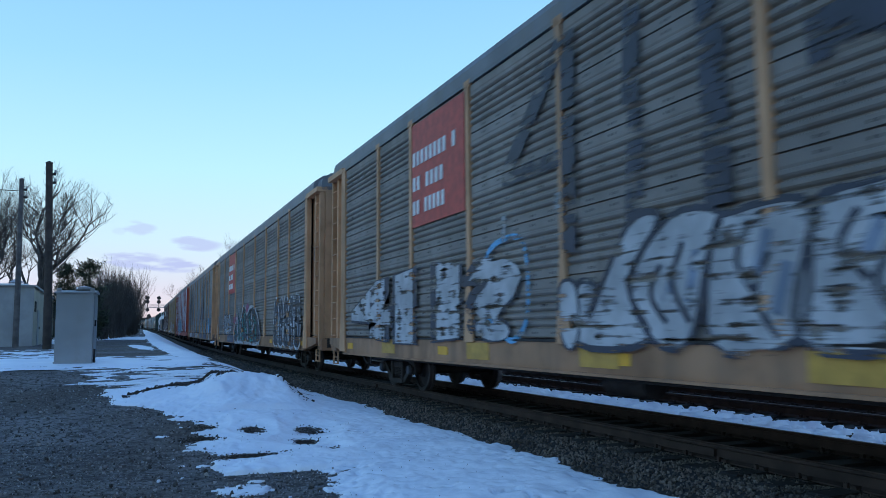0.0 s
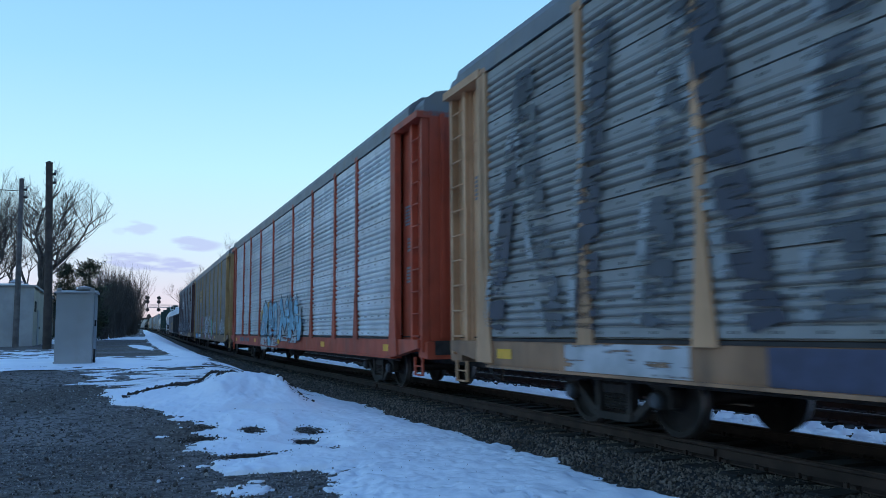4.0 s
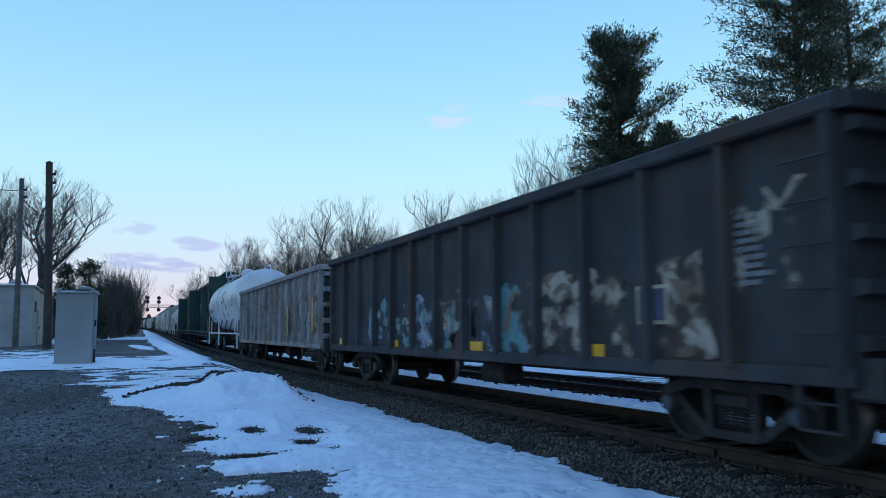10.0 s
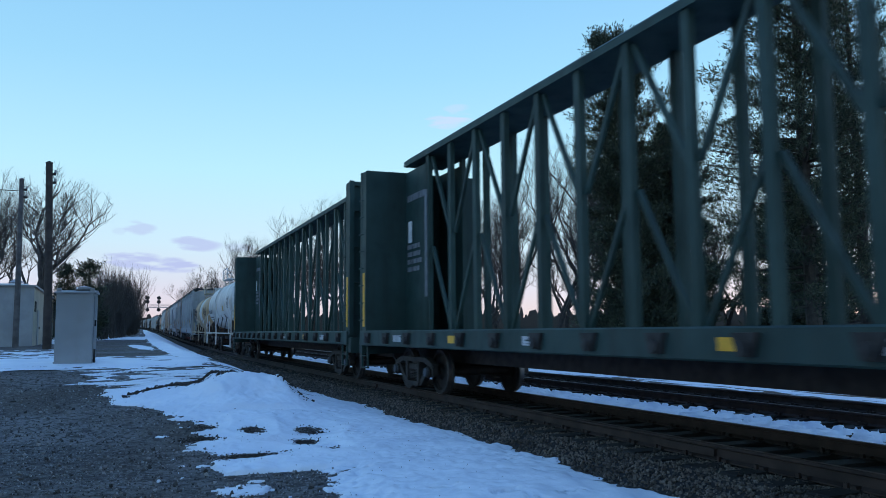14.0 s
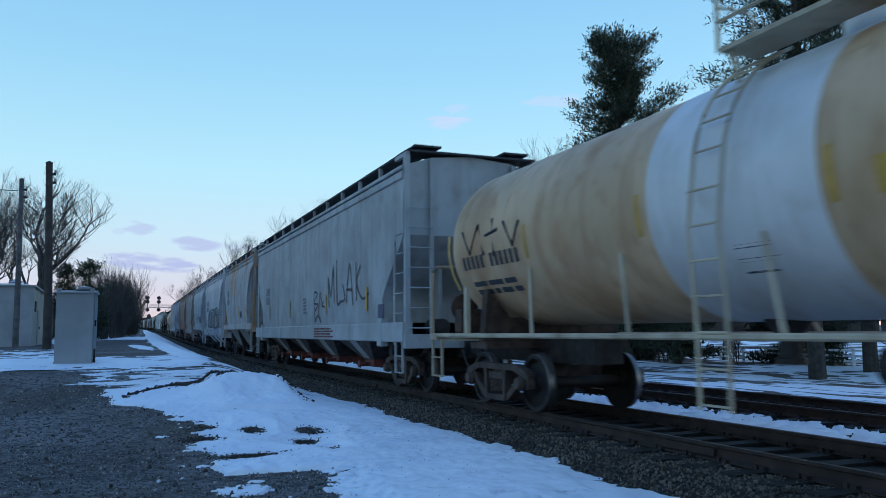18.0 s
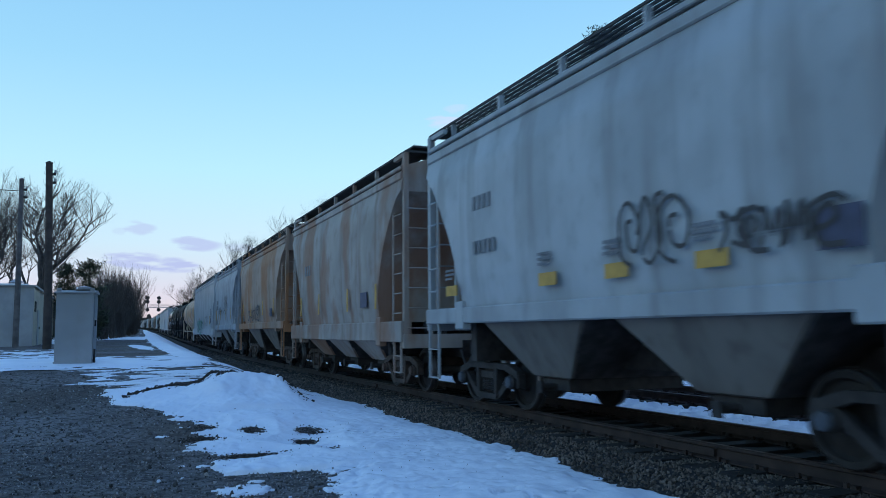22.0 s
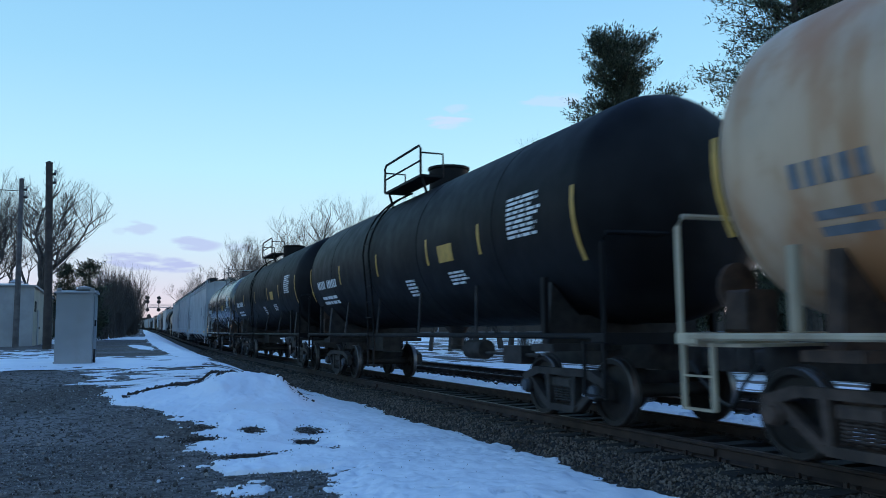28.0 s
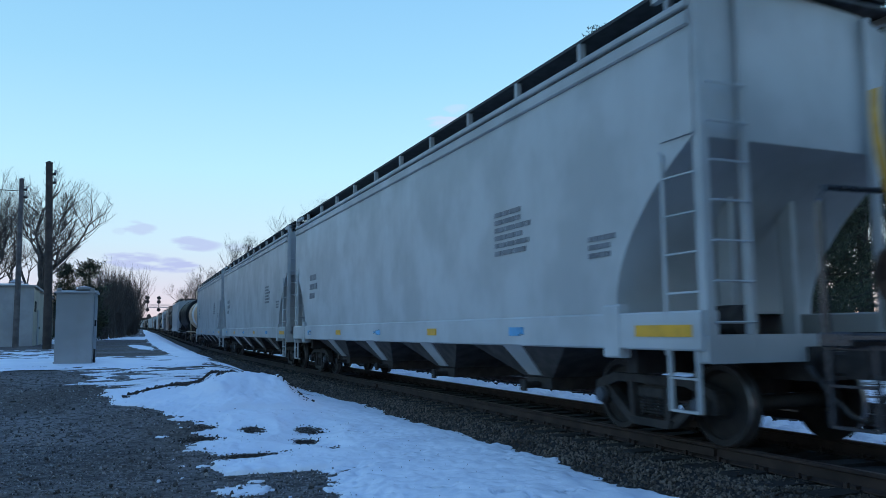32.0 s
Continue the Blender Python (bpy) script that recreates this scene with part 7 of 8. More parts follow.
for pts in ([(5.0, 1.9), (4.4, 1.95), (4.1, 1.5), (4.3, 1.1), (4.9, 1.15)], [(4.3, 2.05), (3.8, 2.1), (3.7, 1.75), (4.2, 1.65)], [(3.35, 1.95), (3.05, 2.1), (3.0, 1.6), (3.2, 1.6)], [(2.0, 1.55), (1.75, 1.75), (1.7, 1.2)], [(0.4, 2.3), (-0.4, 2.4), (-0.6, 1.2), (0.3, 1.1)]):
    sprayed_loop(car, pts, PINK_INK, None, 0.1, -1.604)
sprayed_loop(car, [(4.37, 1.11), (4.15, 1.49), (3.89, 1.67), (3.67, 1.58), (3.43, 2.16), (3.3, 1.96), (3.22, 1.49), (3.07, 1.26), (2.98, 2.17), (2.84, 2.32), (2.66, 2.23), (2.38, 1.96), (2.18, 1.79), (1.92, 1.85), (1.67, 2.05), (1.2, 2.4), (0.6, 2.35), (0.1, 2.0), (-0.9, 2.3), (-2.2, 2.2), (-3.2, 1.7), (-3.4, 0.8), (1.53, 0.78), (2.58, 0.77), (4.11, 0.76)], INK_LINE, SILVER, 0.13, -1.612)
for pts, w_ in (([(4.1, 1.0), (3.8, 1.35), (3.5, 1.1), (3.45, 0.85)], 0.18), ([(2.85, 2.1), (2.75, 1.5), (2.45, 1.1), (2.5, 0.85)], 0.24), ([(2.9, 0.95), (2.5, 1.0), (2.1, 1.4), (1.9, 0.9)], 0.13), ([(1.6, 1.9), (1.3, 1.5), (1.5, 1.0), (1.0, 0.9)], 0.24), ([(0.8, 2.1), (0.5, 1.4), (0.0, 1.2)], 0.26), ([(-0.6, 2.0), (-1.1, 1.4), (-0.9, 0.95), (-1.9, 1.0)], 0.26), ([(-2.0, 1.9), (-2.6, 1.4), (-2.4, 0.95)], 0.24)):
    sprayed_line(car, pts, TEAL_INK, w_, -1.612, 0.008)
for pts in ([(3.3, 1.5), (3.1, 1.2), (3.0, 1.4)], [(3.25, 0.95), (2.95, 0.85), (2.7, 1.2)], [(2.3, 1.7), (2.1, 1.3), (1.95, 1.6)], [(1.9, 1.2), (1.85, 0.85)], [(0.3, 1.9), (-0.2, 1.5), (-0.3, 0.9)], [(-1.4, 2.1), (-1.6, 1.3), (-2.1, 1.6)]):
    sprayed_line(car, pts, SILVER, 0.15, -1.612, 0.011)
for k in range(5):
    y_ = -7.25 - 0.92 * k
    sprayed_loop(car, [(y_ + 0.44, 0.85), (y_ + 0.45, 1.9), (y_ + 0.24, 2.38 - 0.1 * (k % 2)), (y_ - 0.24, 2.38), (y_ - 0.44, 1.95), (y_ - 0.44, 0.85)], INK_LINE, CHALK, 0.085, -1.61, 0.001 * k)
    sprayed_line(car, [(y_ + 0.14, 1.95), (y_ + 0.10, 1.5), (y_ - 0.12, 1.45), (y_ - 0.1, 0.95)], CHALK, 0.075, -1.61, 0.012)
    sprayed_line(car, [(y_ - 0.18, 2.0), (y_ - 0.2, 1.7)], CHALK, 0.06, -1.61, 0.013)
spray(car, 12.0, 10.2, 1.5, 2.1, 4, GREYINK, None, -1.60, 16, 0.05)

car, h = rack(49.0, 77.2, TAN_FRAME, GALV, TAN_SILL, ROOF_GREY, "weathered autorack covered in large faded dark graffiti", key="galv", flare=True)
for k, (a_, b_) in enumerate(((11.6, 10.6), (9.9, 10.6), (9.2, 8.7), (7.9, 7.2), (6.4, 7.1), (5.6, 5.3))):
    sprayed_line(car, [(a_, 1.25), ((a_ + b_) / 2 + 0.1, 3.0), (b_, 4.9)], (INK_LINE, DARK_GREY)[k % 2], 0.45, -1.605, 0.0)
    sprayed_line(car, [(a_ + 0.35, 1.3), ((a_ + b_) / 2 + 0.4, 2.8), (b_ + 0.3, 4.4)], FAINT_INK, 0.16, -1.605, 0.003)
for pts in [[(-8.28, 4.7), (-8.6, 3.91), (-8.66, 3.03), (-8.42, 2.22), (-7.96, 1.44), (-7.32, 0.87)], [(-4.34, 1.54), (-4.81, 2.81), (-4.69, 4.16)], [(-1.86, 1.89), (-3.65, 2.97), (-4.1, 5.14)], [(-5.1, 4.21), (-6.13, 4.58), (-6.41, 5.05)]]:
    sprayed_line(car, pts, INK_LINE, 0.42, -1.605, 0.0)
for pts in [[(-8.05, 4.56), (-8.21, 3.69), (-8.08, 2.87), (-7.72, 2.07), (-7.15, 1.4), (-6.45, 0.84)], [(-5.14, 1.16), (-4.94, 2.19), (-4.73, 2.82)], [(-6.92, 2.21), (-7.41, 2.58), (-7.63, 2.14), (-7.27, 1.88)], [(-1.62, 2.28), (-2.6, 3.02), (-3.66, 3.3)]]:
    sprayed_line(car, pts, FAINT_INK, 0.24, -1.605, 0.004)
for pts in [[(-9.54, 2.9), (-9.22, 2.88), (-9.19, 2.46), (-9.51, 2.46)], [(-9.61, 3.0), (-9.79, 2.73), (-9.74, 2.42)], [(-10.0, 2.99), (-9.79, 2.73)], [(-10.07, 2.49), (-10.08, 2.99), (-10.24, 2.71), (-10.43, 2.98), (-10.49, 2.45)], [(-8.91, 3.39), (-8.84, 2.88), (-8.69, 2.29)], [(-9.78, 3.8), (-9.82, 3.46)], [(-10.16, 3.75), (-10.19, 3.42)]]:
    sprayed_line(car, pts, FAINT_INK, 0.12, -1.605, 0.006)
sprayed_loop(car, [(-9.4, 1.68), (-9.48, 2.0), (-9.78, 2.1), (-10.1, 2.16), (-10.29, 2.03), (-10.56, 1.86), (-10.67, 1.63), (-10.6, 1.33), (-10.23, 1.17), (-9.72, 1.3)], SKY_INK, CHALK, 0.06, -1.61)
sprayed_loop(car, [(-9.77, 1.17), (-10.51, 1.21), (-10.5, 0.78), (-9.82, 0.72)], CHALK, BLUE_INK, 0.05, -1.609)
sprayed_line(car, [(-8.85, 1.36), (-8.57, 1.52), (-8.55, 1.17), (-8.84, 1.27), (-9.13, 1.55), (-9.11, 1.17), (-9.48, 1.17)], BLUE_INK, 0.07)
for y, mt in ((8.6, SILVER), (5.3, NAVY_INK), (1.6, SILVER), (-2.6, NAVY_INK), (-6.3, NAVY_INK)):
    plate(car, "sill_patch", y, 0.90, 2.3, 0.34, mt, -1.562, "sprayed patch on the sill")

car, h = rack(77.2, 105.6, RED_FRAME, GALV_BRIGHT, RED_FRAME, ROOF_GREY, "red-framed autorack with bright galvanised screens", key="bright", flare=True, high=0.06)
for k, pts in enumerate([[(4.16, 1.13), (3.83, 1.63), (3.56, 2.13), (3.38, 2.28), (3.16, 2.23), (3.11, 1.7), (3.06, 1.14)], [(3.11, 2.41), (2.67, 2.25), (2.33, 1.95), (2.42, 1.66), (2.57, 1.57), (2.56, 1.17), (2.98, 1.14), (3.11, 1.7)], [(2.21, 2.24), (1.97, 2.35), (1.64, 2.3), (1.49, 2.09), (1.53, 1.83), (1.27, 1.68), (1.24, 1.34), (1.41, 1.17), (2.28, 1.14)], [(1.42, 2.22), (1.18, 2.29), (0.57, 2.19), (0.64, 1.17), (1.31, 1.17), (1.42, 1.78)]]):
    sprayed_loop(car, pts, SKY_INK, INK_LINE, 0.09, -1.612, 0.001 * k)
for pts in [[(3.76, 1.16), (3.37, 1.61), (3.22, 1.16)], [(1.78, 1.53), (1.69, 1.62)], [(2.18, 1.17), (1.79, 1.35), (1.46, 1.3)], [(0.97, 1.49), (0.96, 1.94), (0.74, 1.84)], [(2.8, 2.05), (2.48, 1.87)], [(2.72, 1.58), (2.67, 1.17)]]:
    sprayed_line(car, pts, CHALK, 0.16, -1.612, 0.010)
for pts in [[(0.98, 1.62), (0.95, 1.37)], [(1.78, 1.6), (1.64, 1.48)], [(1.8, 2.09), (1.79, 1.85)], [(3.83, 1.63), (3.7, 1.39)], [(2.45, 1.76), (2.32, 1.56)]]:
    sprayed_line(car, pts, INK_LINE, 0.12, -1.612, 0.013)
for pts in [[(4.11, 2.0), (3.71, 2.09), (3.63, 1.73), (4.03, 1.64)], [(2.67, 2.3), (2.24, 2.36), (2.18, 2.18), (2.47, 2.02)]]:
    sprayed_loop(car, pts, OCHRE, None, 0.1, -1.604)
for pts, mt in zip([[(4.22, 1.03), (2.98, 1.03), (2.81, 0.63), (4.19, 0.58)], [(2.9, 1.06), (1.93, 1.08), (2.08, 0.68), (2.7, 0.66)], [(2.06, 1.05), (1.02, 1.11), (1.0, 0.67), (2.06, 0.62)], [(1.0, 1.09), (0.65, 1.12), (0.68, 0.68), (0.98, 0.67)]], (SILVER, SKY_INK, SILVER, SKY_INK)):
    sprayed_loop(car, pts, mt, INK_LINE, 0.06, -1.564)
spray(car, 0.2, -3.0, 0.95, 2.25, 2, SKY_INK, INK_LINE, -1.61, 31, 0.36, body=SILVER)
for y in (h - 4.6, h - 6.2):
    stencil(car, y, 0.9, 1.2, 0.20, GREYINK, -1.565, 1, 4, blocks=True)

car, h = rack(105.6, 133.5, YELLOW_FRAME, GALV_BROWN, BROWN_SILL, ROOF_GREY, "yellow-framed autorack with brown dirty screens", key="brown", flare=True)
plate(car, "yellow_name_panel", h - 8.5, 3.82, 2.34, 0.86, YELLOW_FRAME, -1.575, "yellow panel with a black outline emblem")
for dz, wd in ((0.12, 0.7), (-0.12, 0.9)):
    plate(car, "emblem_bar", h - 8.5, 3.84 + dz, wd, 0.12, BLACK, -1.595)
spray(car, 10.0, 8.3, 0.74, 1.06, 4, BLUE_INK, None, -1.57, 41, 0.14, body=BLUE_INK)
for k in range(4):
    y_ = 0.95 - 0.62 * k
    sprayed_loop(car, [(y_ + 0.32, 2.18), (y_ - 0.1, 2.24 - 0.05 * (k % 2)), (y_ - 0.30, 2.1), (y_ - 0.28, 1.16), (y_ + 0.28, 1.12)], CHALK, SLATE_INK, 0.04, lift=0.001 * k)
    sprayed_line(car, [(y_ + 0.15, 2.0), (y_ - 0.08, 1.75), (y_ + 0.12, 1.5), (y_ - 0.1, 1.25)], DARK_GREY, 0.06, lift=0.012)
    sprayed_line(car, [(y_ - 0.2, 2.0), (y_ - 0.12, 1.3)], DARK_GREY, 0.05, lift=0.013)
sprayed_line(car, [(-1.64, 1.2), (-1.6, 2.15), (-1.95, 1.75), (-2.35, 2.15), (-2.0, 1.2), (-2.1, 0.85)], CHALK, 0.24)
sprayed_line(car, [(-1.64, 2.2), (-2.0, 2.25), (-2.45, 2.2)], CHALK, 0.12, lift=0.010)
sprayed_line(car, [(-2.95 + 0.47 * math.cos(a_), 1.76 + 0.46 * math.sin(a_)) for a_ in [k * math.pi / 8 for k in range(17)]], CHALK, 0.17, lift=0.010)
sprayed_loop(car, [(-2.85, 1.84), (-3.02, 1.84), (-3.02, 1.68), (-2.85, 1.68)], CHALK, None, 0.1)
sprayed_loop(car, [(-3.45, 1.6), (-3.75, 1.7), (-3.85, 1.1), (-3.6, 1.0)], CHALK, None, 0.1, lift=0.002)
sprayed_loop(car, [(-3.5, 2.0), (-3.9, 1.95), (-4.4, 1.7), (-4.6, 0.8), (-3.9, 0.8), (-3.7, 1.5)], GREEN_INK, None, 0.1, -1.604)
patch_rnd = random.Random(59)
for k in range(13):
    plate(car, "sprayed_patch", 1.7 - 0.52 * k, 0.9, patch_rnd.uniform(0.2, 0.55), patch_rnd.uniform(0.24, 0.33), (MUD_INK, CREAM_INK, SLATE_INK, PINK_INK, CHALK)[patch_rnd.randrange(5)], -1.563, lean=patch_rnd.uniform(-0.05, 0.05))
spray(car, -4.7, -6.8, 1.12, 1.85, 3, SILVER, None, -1.61, 43, 0.10)
spray(car, -9.0, -11.6, 1.12, 1.9, 4, SILVER, None, -1.61, 44, 0.12)
spray(car, 4.6, 3.0, 1.5, 2.2, 2, PINK_INK, None, -1.60, 45, 0.10)
stencil(car, 6.2, 0.9, 1.9, 0.24, WHITE, -1.57, 1, 6, blocks=True)
plate(car, "sill_patch", 6.3, 0.9, 2.3, 0.36, NAVY_INK, -1.562, "dark number patch on the sill")

plate(car, "warning_plate", 12.5, 1.84, 0.60, 0.26, YELLOW, -1.386, "bright yellow warning plate")
stencil(car, 12.5, 1.84, 0.36, 0.14, BLACK, -1.396, 2, 48)
spray(car, 12.9, 12.2, 1.2, 1.62, 2, DARK_GREY, None, -1.39, 49, 0.05)
car, h = rack(133.5, 161.2, BROWN_FRAME, GALV, BROWN_SILL, ROOF_GREY, "brown-framed autorack with pale emblem and outlined graffiti", key="galv", flare=True)
plate(car, "brown_name_panel", 2.75, 3.80, 2.42, 0.76, BROWN_FRAME, -1.575, "brown panel with white stripes")
for z in (3.66, 3.51):
    plate(car, "white_stripe", 2.95, z, 2.0, 0.085, WHITE, -1.595)
stencil(car, 3.3, 3.88, 1.2, 0.24, WHITE, -1.59, 1, 7, blocks=True)
part("emblem", Geo().tube([(-1.60, 2.0, 3.62), (-1.60, 2.0, 3.85), (-1.60, 2.12, 4.0), (-1.60, 1.98, 4.12), (-1.60, 1.74, 4.14), (-1.60, 1.60, 4.0)], 0.07, 6), WHITE, car)
BUBBLES = [[(3.92, 1.82), (3.93, 2.18), (3.67, 2.27), (3.45, 2.18), (3.4, 2.33), (3.2, 2.56), (2.9, 2.58), (2.59, 2.47), (2.55, 1.9), (2.88, 1.57), (3.24, 1.68)], [(2.51, 1.9), (2.45, 2.45), (2.18, 2.56), (1.89, 2.52), (1.69, 2.35), (1.64, 1.86), (2.0, 1.8)],
           [(1.62, 2.34), (1.39, 2.53), (1.1, 2.52), (0.87, 2.38), (0.71, 2.02), (0.77, 1.52), (1.08, 1.43), (1.36, 1.6), (1.55, 1.94)], [(0.76, 2.28), (0.64, 2.47), (0.36, 2.51), (0.05, 2.4), (-0.09, 2.21), (-0.06, 2.1), (0.67, 2.06)],
           [(0.66, 2.04), (0.2, 2.06), (-0.28, 2.06), (-0.29, 1.75), (-0.29, 1.45), (0.13, 1.4), (0.56, 1.36), (0.6, 1.7)], [(3.49, 1.8), (2.93, 1.8), (2.9, 1.16), (2.86, 0.79), (3.4, 0.83), (3.71, 1.16), (3.77, 1.57)],
           [(2.95, 1.48), (2.6, 1.59), (2.13, 1.63), (1.68, 1.16), (1.6, 0.9), (2.08, 0.80), (2.81, 0.82)], [(1.43, 1.11), (1.37, 1.38), (1.12, 1.44), (0.78, 1.37), (0.59, 1.12), (0.61, 0.8), (1.28, 0.8)], [(0.64, 1.34), (-0.24, 1.43), (-0.45, 1.28), (-0.53, 1.0), (-0.54, 0.8), (0.61, 0.77)]]
for k, pts in enumerate(BUBBLES):
    sprayed_loop(car, pts, INK_LINE, CHALK, 0.075, -1.612, 0.001 * k)
for pts in ([(3.22, 2.08), (2.85, 2.24), (3.1, 1.94)], [(1.95, 2.27), (1.92, 1.97)], [(1.46, 1.9), (1.32, 1.57)], [(1.02, 1.87), (1.0, 1.66), (0.8, 1.64)], [(2.18, 1.55), (2.06, 1.16)], [(1.09, 1.37), (1.06, 1.17)], [(0.52, 1.12), (0.53, 0.8)], [(-0.09, 1.35), (-0.2, 0.82)]):
    sprayed_line(car, pts, CHALK, 0.07, -1.612, 0.016)
for y_, z_ in ((-0.9, 2.1), (-1.2, 1.9), (-0.8, 1.5), (-1.5, 1.4)):
    sprayed_line(car, [(y_, z_), (y_ - 0.35, z_ + 0.02)], DARK_GREY, 0.22, -1.605)
spray(car, 11.6, 9.3, 1.1, 1.9, 3, SILVER, None, -1.61, 52, 0.07)
spray(car, 8.9, 7.1, 1.1, 2.2, 4, SILVER, None, -1.61, 53, 0.09)
spray(car, 6.9, 4.6, 1.1, 2.1, 4, SILVER, None, -1.61, 54, 0.06)
for k in range(7):
    y_ = -2.2 - 0.72 * k
    sprayed_loop(car, [(y_ + 0.34, 1.9 + 0.1 * (k % 2)), (y_ + 0.2, 2.25), (y_ - 0.2, 2.28), (y_ - 0.34, 1.95), (y_ - 0.32, 0.95), (y_ + 0.32, 0.9)], INK_LINE, CHALK, 0.06, -1.612, 0.001 * k)
    sprayed_line(car, [(y_ + 0.05, 1.95), (y_ - 0.05, 1.35)], CHALK, 0.06, -1.612, 0.014)
sprayed_line(car, [(-7.9 + 0.3 * math.cos(a_), 1.6 + 0.3 * math.sin(a_)) for a_ in [k * math.pi / 6 for k in range(13)]], CHALK, 0.08, -1.612)
spray(car, -9.5, -11.2, 1.35, 1.95, 4, CHALK, None, -1.61, 57, 0.08)
stencil(car, 6.2, 0.9, 2.3, 0.22, WHITE, -1.57, 1, 8, blocks=True)
plate(car, "warning_plate", -12.2, 2.73, 0.48, 0.22, YELLOW, -1.386, "yellow warning plate")
stencil(car, -12.2, 3.6, 0.46, 0.46, WHITE, -1.388, 8, 50)
stencil(car, -12.45, 2.25, 0.22, 0.42, WHITE, -1.388, 5, 51)
plate(car, "sill_patch", -8.2, 0.9, 2.2, 0.34, YELLOW_FRAME, -1.562, "yellow patch on the sill")

car = gondola(17.0, GON_DARK, "black ribbed gondola with blurred teal and cream graffiti")
couple(car, 161.2, 178.2)
spray(car, -2.6, -6.1, 0.95, 1.9, 6, CREAM_INK, None, -1.448, 61, 0.16, body=MUD_INK)
spray(car, -6.5, -7.3, 1.5, 2.6, 2, CREAM_INK, None, -1.448, 64, 0.10)
spray(car, 1.6, -1.6, 0.95, 1.7, 4, CREAM_INK, None, -1.448, 62, 0.12, body=MUD_INK)
for k in range(9):
    y_ = 5.3 - 0.95 * k
    sprayed_loop(car, [(y_ + 0.5, 1.35 + 0.2 * (k % 3)), (y_ + 0.1, 1.95 - 0.15 * (k % 2)), (y_ - 0.45, 1.6), (y_ - 0.5, 1.0), (y_ + 0.4, 0.95)], (DULL_TEAL, SLATE_INK, DULL_TEAL)[k % 3], None, 0.1, -1.449 - 0.0005 * k)
    sprayed_line(car, [(y_ + 0.3, 1.2), (y_, 1.75), (y_ - 0.3, 1.25)], (CREAM_INK, DULL_TEAL, MUD_INK)[k % 3], 0.16, -1.456, 0.0)
for y in (-4.3, -1.0, 3.0, 7.0):
    plate(car, "reflector", y, 0.99, 0.46, 0.15, YELLOW, -1.452, "yellow reflective plate")
plate(car, "data_panel", -5.47, 1.50, 0.52, 0.42, CREAM_RAIL, -1.462)
plate(car, "data_sheet", -5.47, 1.50, 0.44, 0.34, NAVY_INK, -1.472)
stencil(car, -6.9, 1.95, 0.5, 0.7, GREYINK, -1.45, 9, 14)

car = gondola(17.4, GON_PALE, "peeling white gondola with rust and vertical ribs", ribs=15, stake_mat=GON_STAKE)
couple(car, 178.2, 195.6)
for y, z in ((-7.3, 1.75), (-3.6, 1.6)):
    plate(car, "yellow_strip", y, z, 0.13, 0.95, YELLOW, -1.555, "yellow upright strip")
for y in (-3.0, 0.4, 6.4):
    plate(car, "reflector", y, 0.84, 0.8, 0.06, OCHRE, -1.513, "orange reflective strip")
plate(car, "data_panel", -5.85, 1.17, 0.38, 0.22, NAVY_INK, -1.45)
spray(car, 7.8, -7.6, 1.25, 2.3, 16, MUD_INK, None, -1.448, 66, 0.07)

car, skin, zc, R, h = tank_car(16.7, 1.57, TANK_WHITE, "white tank car with thin handrails and faint lettering", "brown", ladder_at=-0.04, dome="small", inset=0.62)
couple(car, 195.6, 212.3)
for pts in (((-1.4, 3.5), (-0.9, 3.2), (-0.8, 2.9), (-1.2, 2.8)), ((-1.7, 3.1), (-1.9, 2.85)), ((-1.2, 2.3), (-1.0, 2.1))):
    part("scribble", Geo().tube([(-math.sqrt(max(0.01, (R + 0.005) ** 2 - (z - zc) ** 2)), y, z) for y, z in pts], 0.035, 4), GREYINK, car)

for s0, s1 in ((212.3, 235.1), (235.1, 257.9)):
    car = centerbeam(s1 - s0, GREEN_CB, "dark green empty centre-beam lumber car with truss and bulkheads")
    couple(car, s0, s1)

car, skin, zc, R, h = tank_car(15.7, 1.48, TANK_WHITE2, "dusty white tank car with black lettering", "brown", ladder_at=-0.5, dome="small", ink=BLACK, inset=0.92)
couple(car, 257.9, 273.6)
car, skin, zc, R, h = tank_car(14.8, 1.38, TANK_BEIGE, "cream tank car stained ochre with a white middle band", "brown", rail_mat=CREAM_RAIL, zc=2.70, ladder_at=-1.47, wide_band=TANK_WHITE2, band_mat=TANK_WHITE2, ink=BLACK, dark_brace=False)
couple(car, 273.6, 288.4)
for pts in (((5.6, 2.9), (5.3, 2.5), (5.0, 2.95), (4.8, 2.45)), ((4.7, 2.75), (4.3, 2.8)), ((4.5, 3.0), (4.45, 2.4)), ((4.1, 2.9), (3.8, 2.5), (3.6, 2.85)), ((-3.2, 3.0), (-3.6, 2.5), (-3.9, 2.9), (-4.2, 2.45)), ((-3.4, 2.7), (-4.5, 2.75), (-4.3, 2.3)), ((-4.8, 2.9), (-5.1, 2.4), (-5.4, 2.7))):
    part("scribble", Geo().tube([(-math.sqrt(max(0.01, (R + 0.004) ** 2 - (z - zc) ** 2)), y, z) for y, z in pts], 0.028, 4), BLACK, car)


def hop(s0, s1, *args, **kw):
    out = hopper(s1 - s0, *args, **kw)
    couple(out[0], s0, s1)
    return out


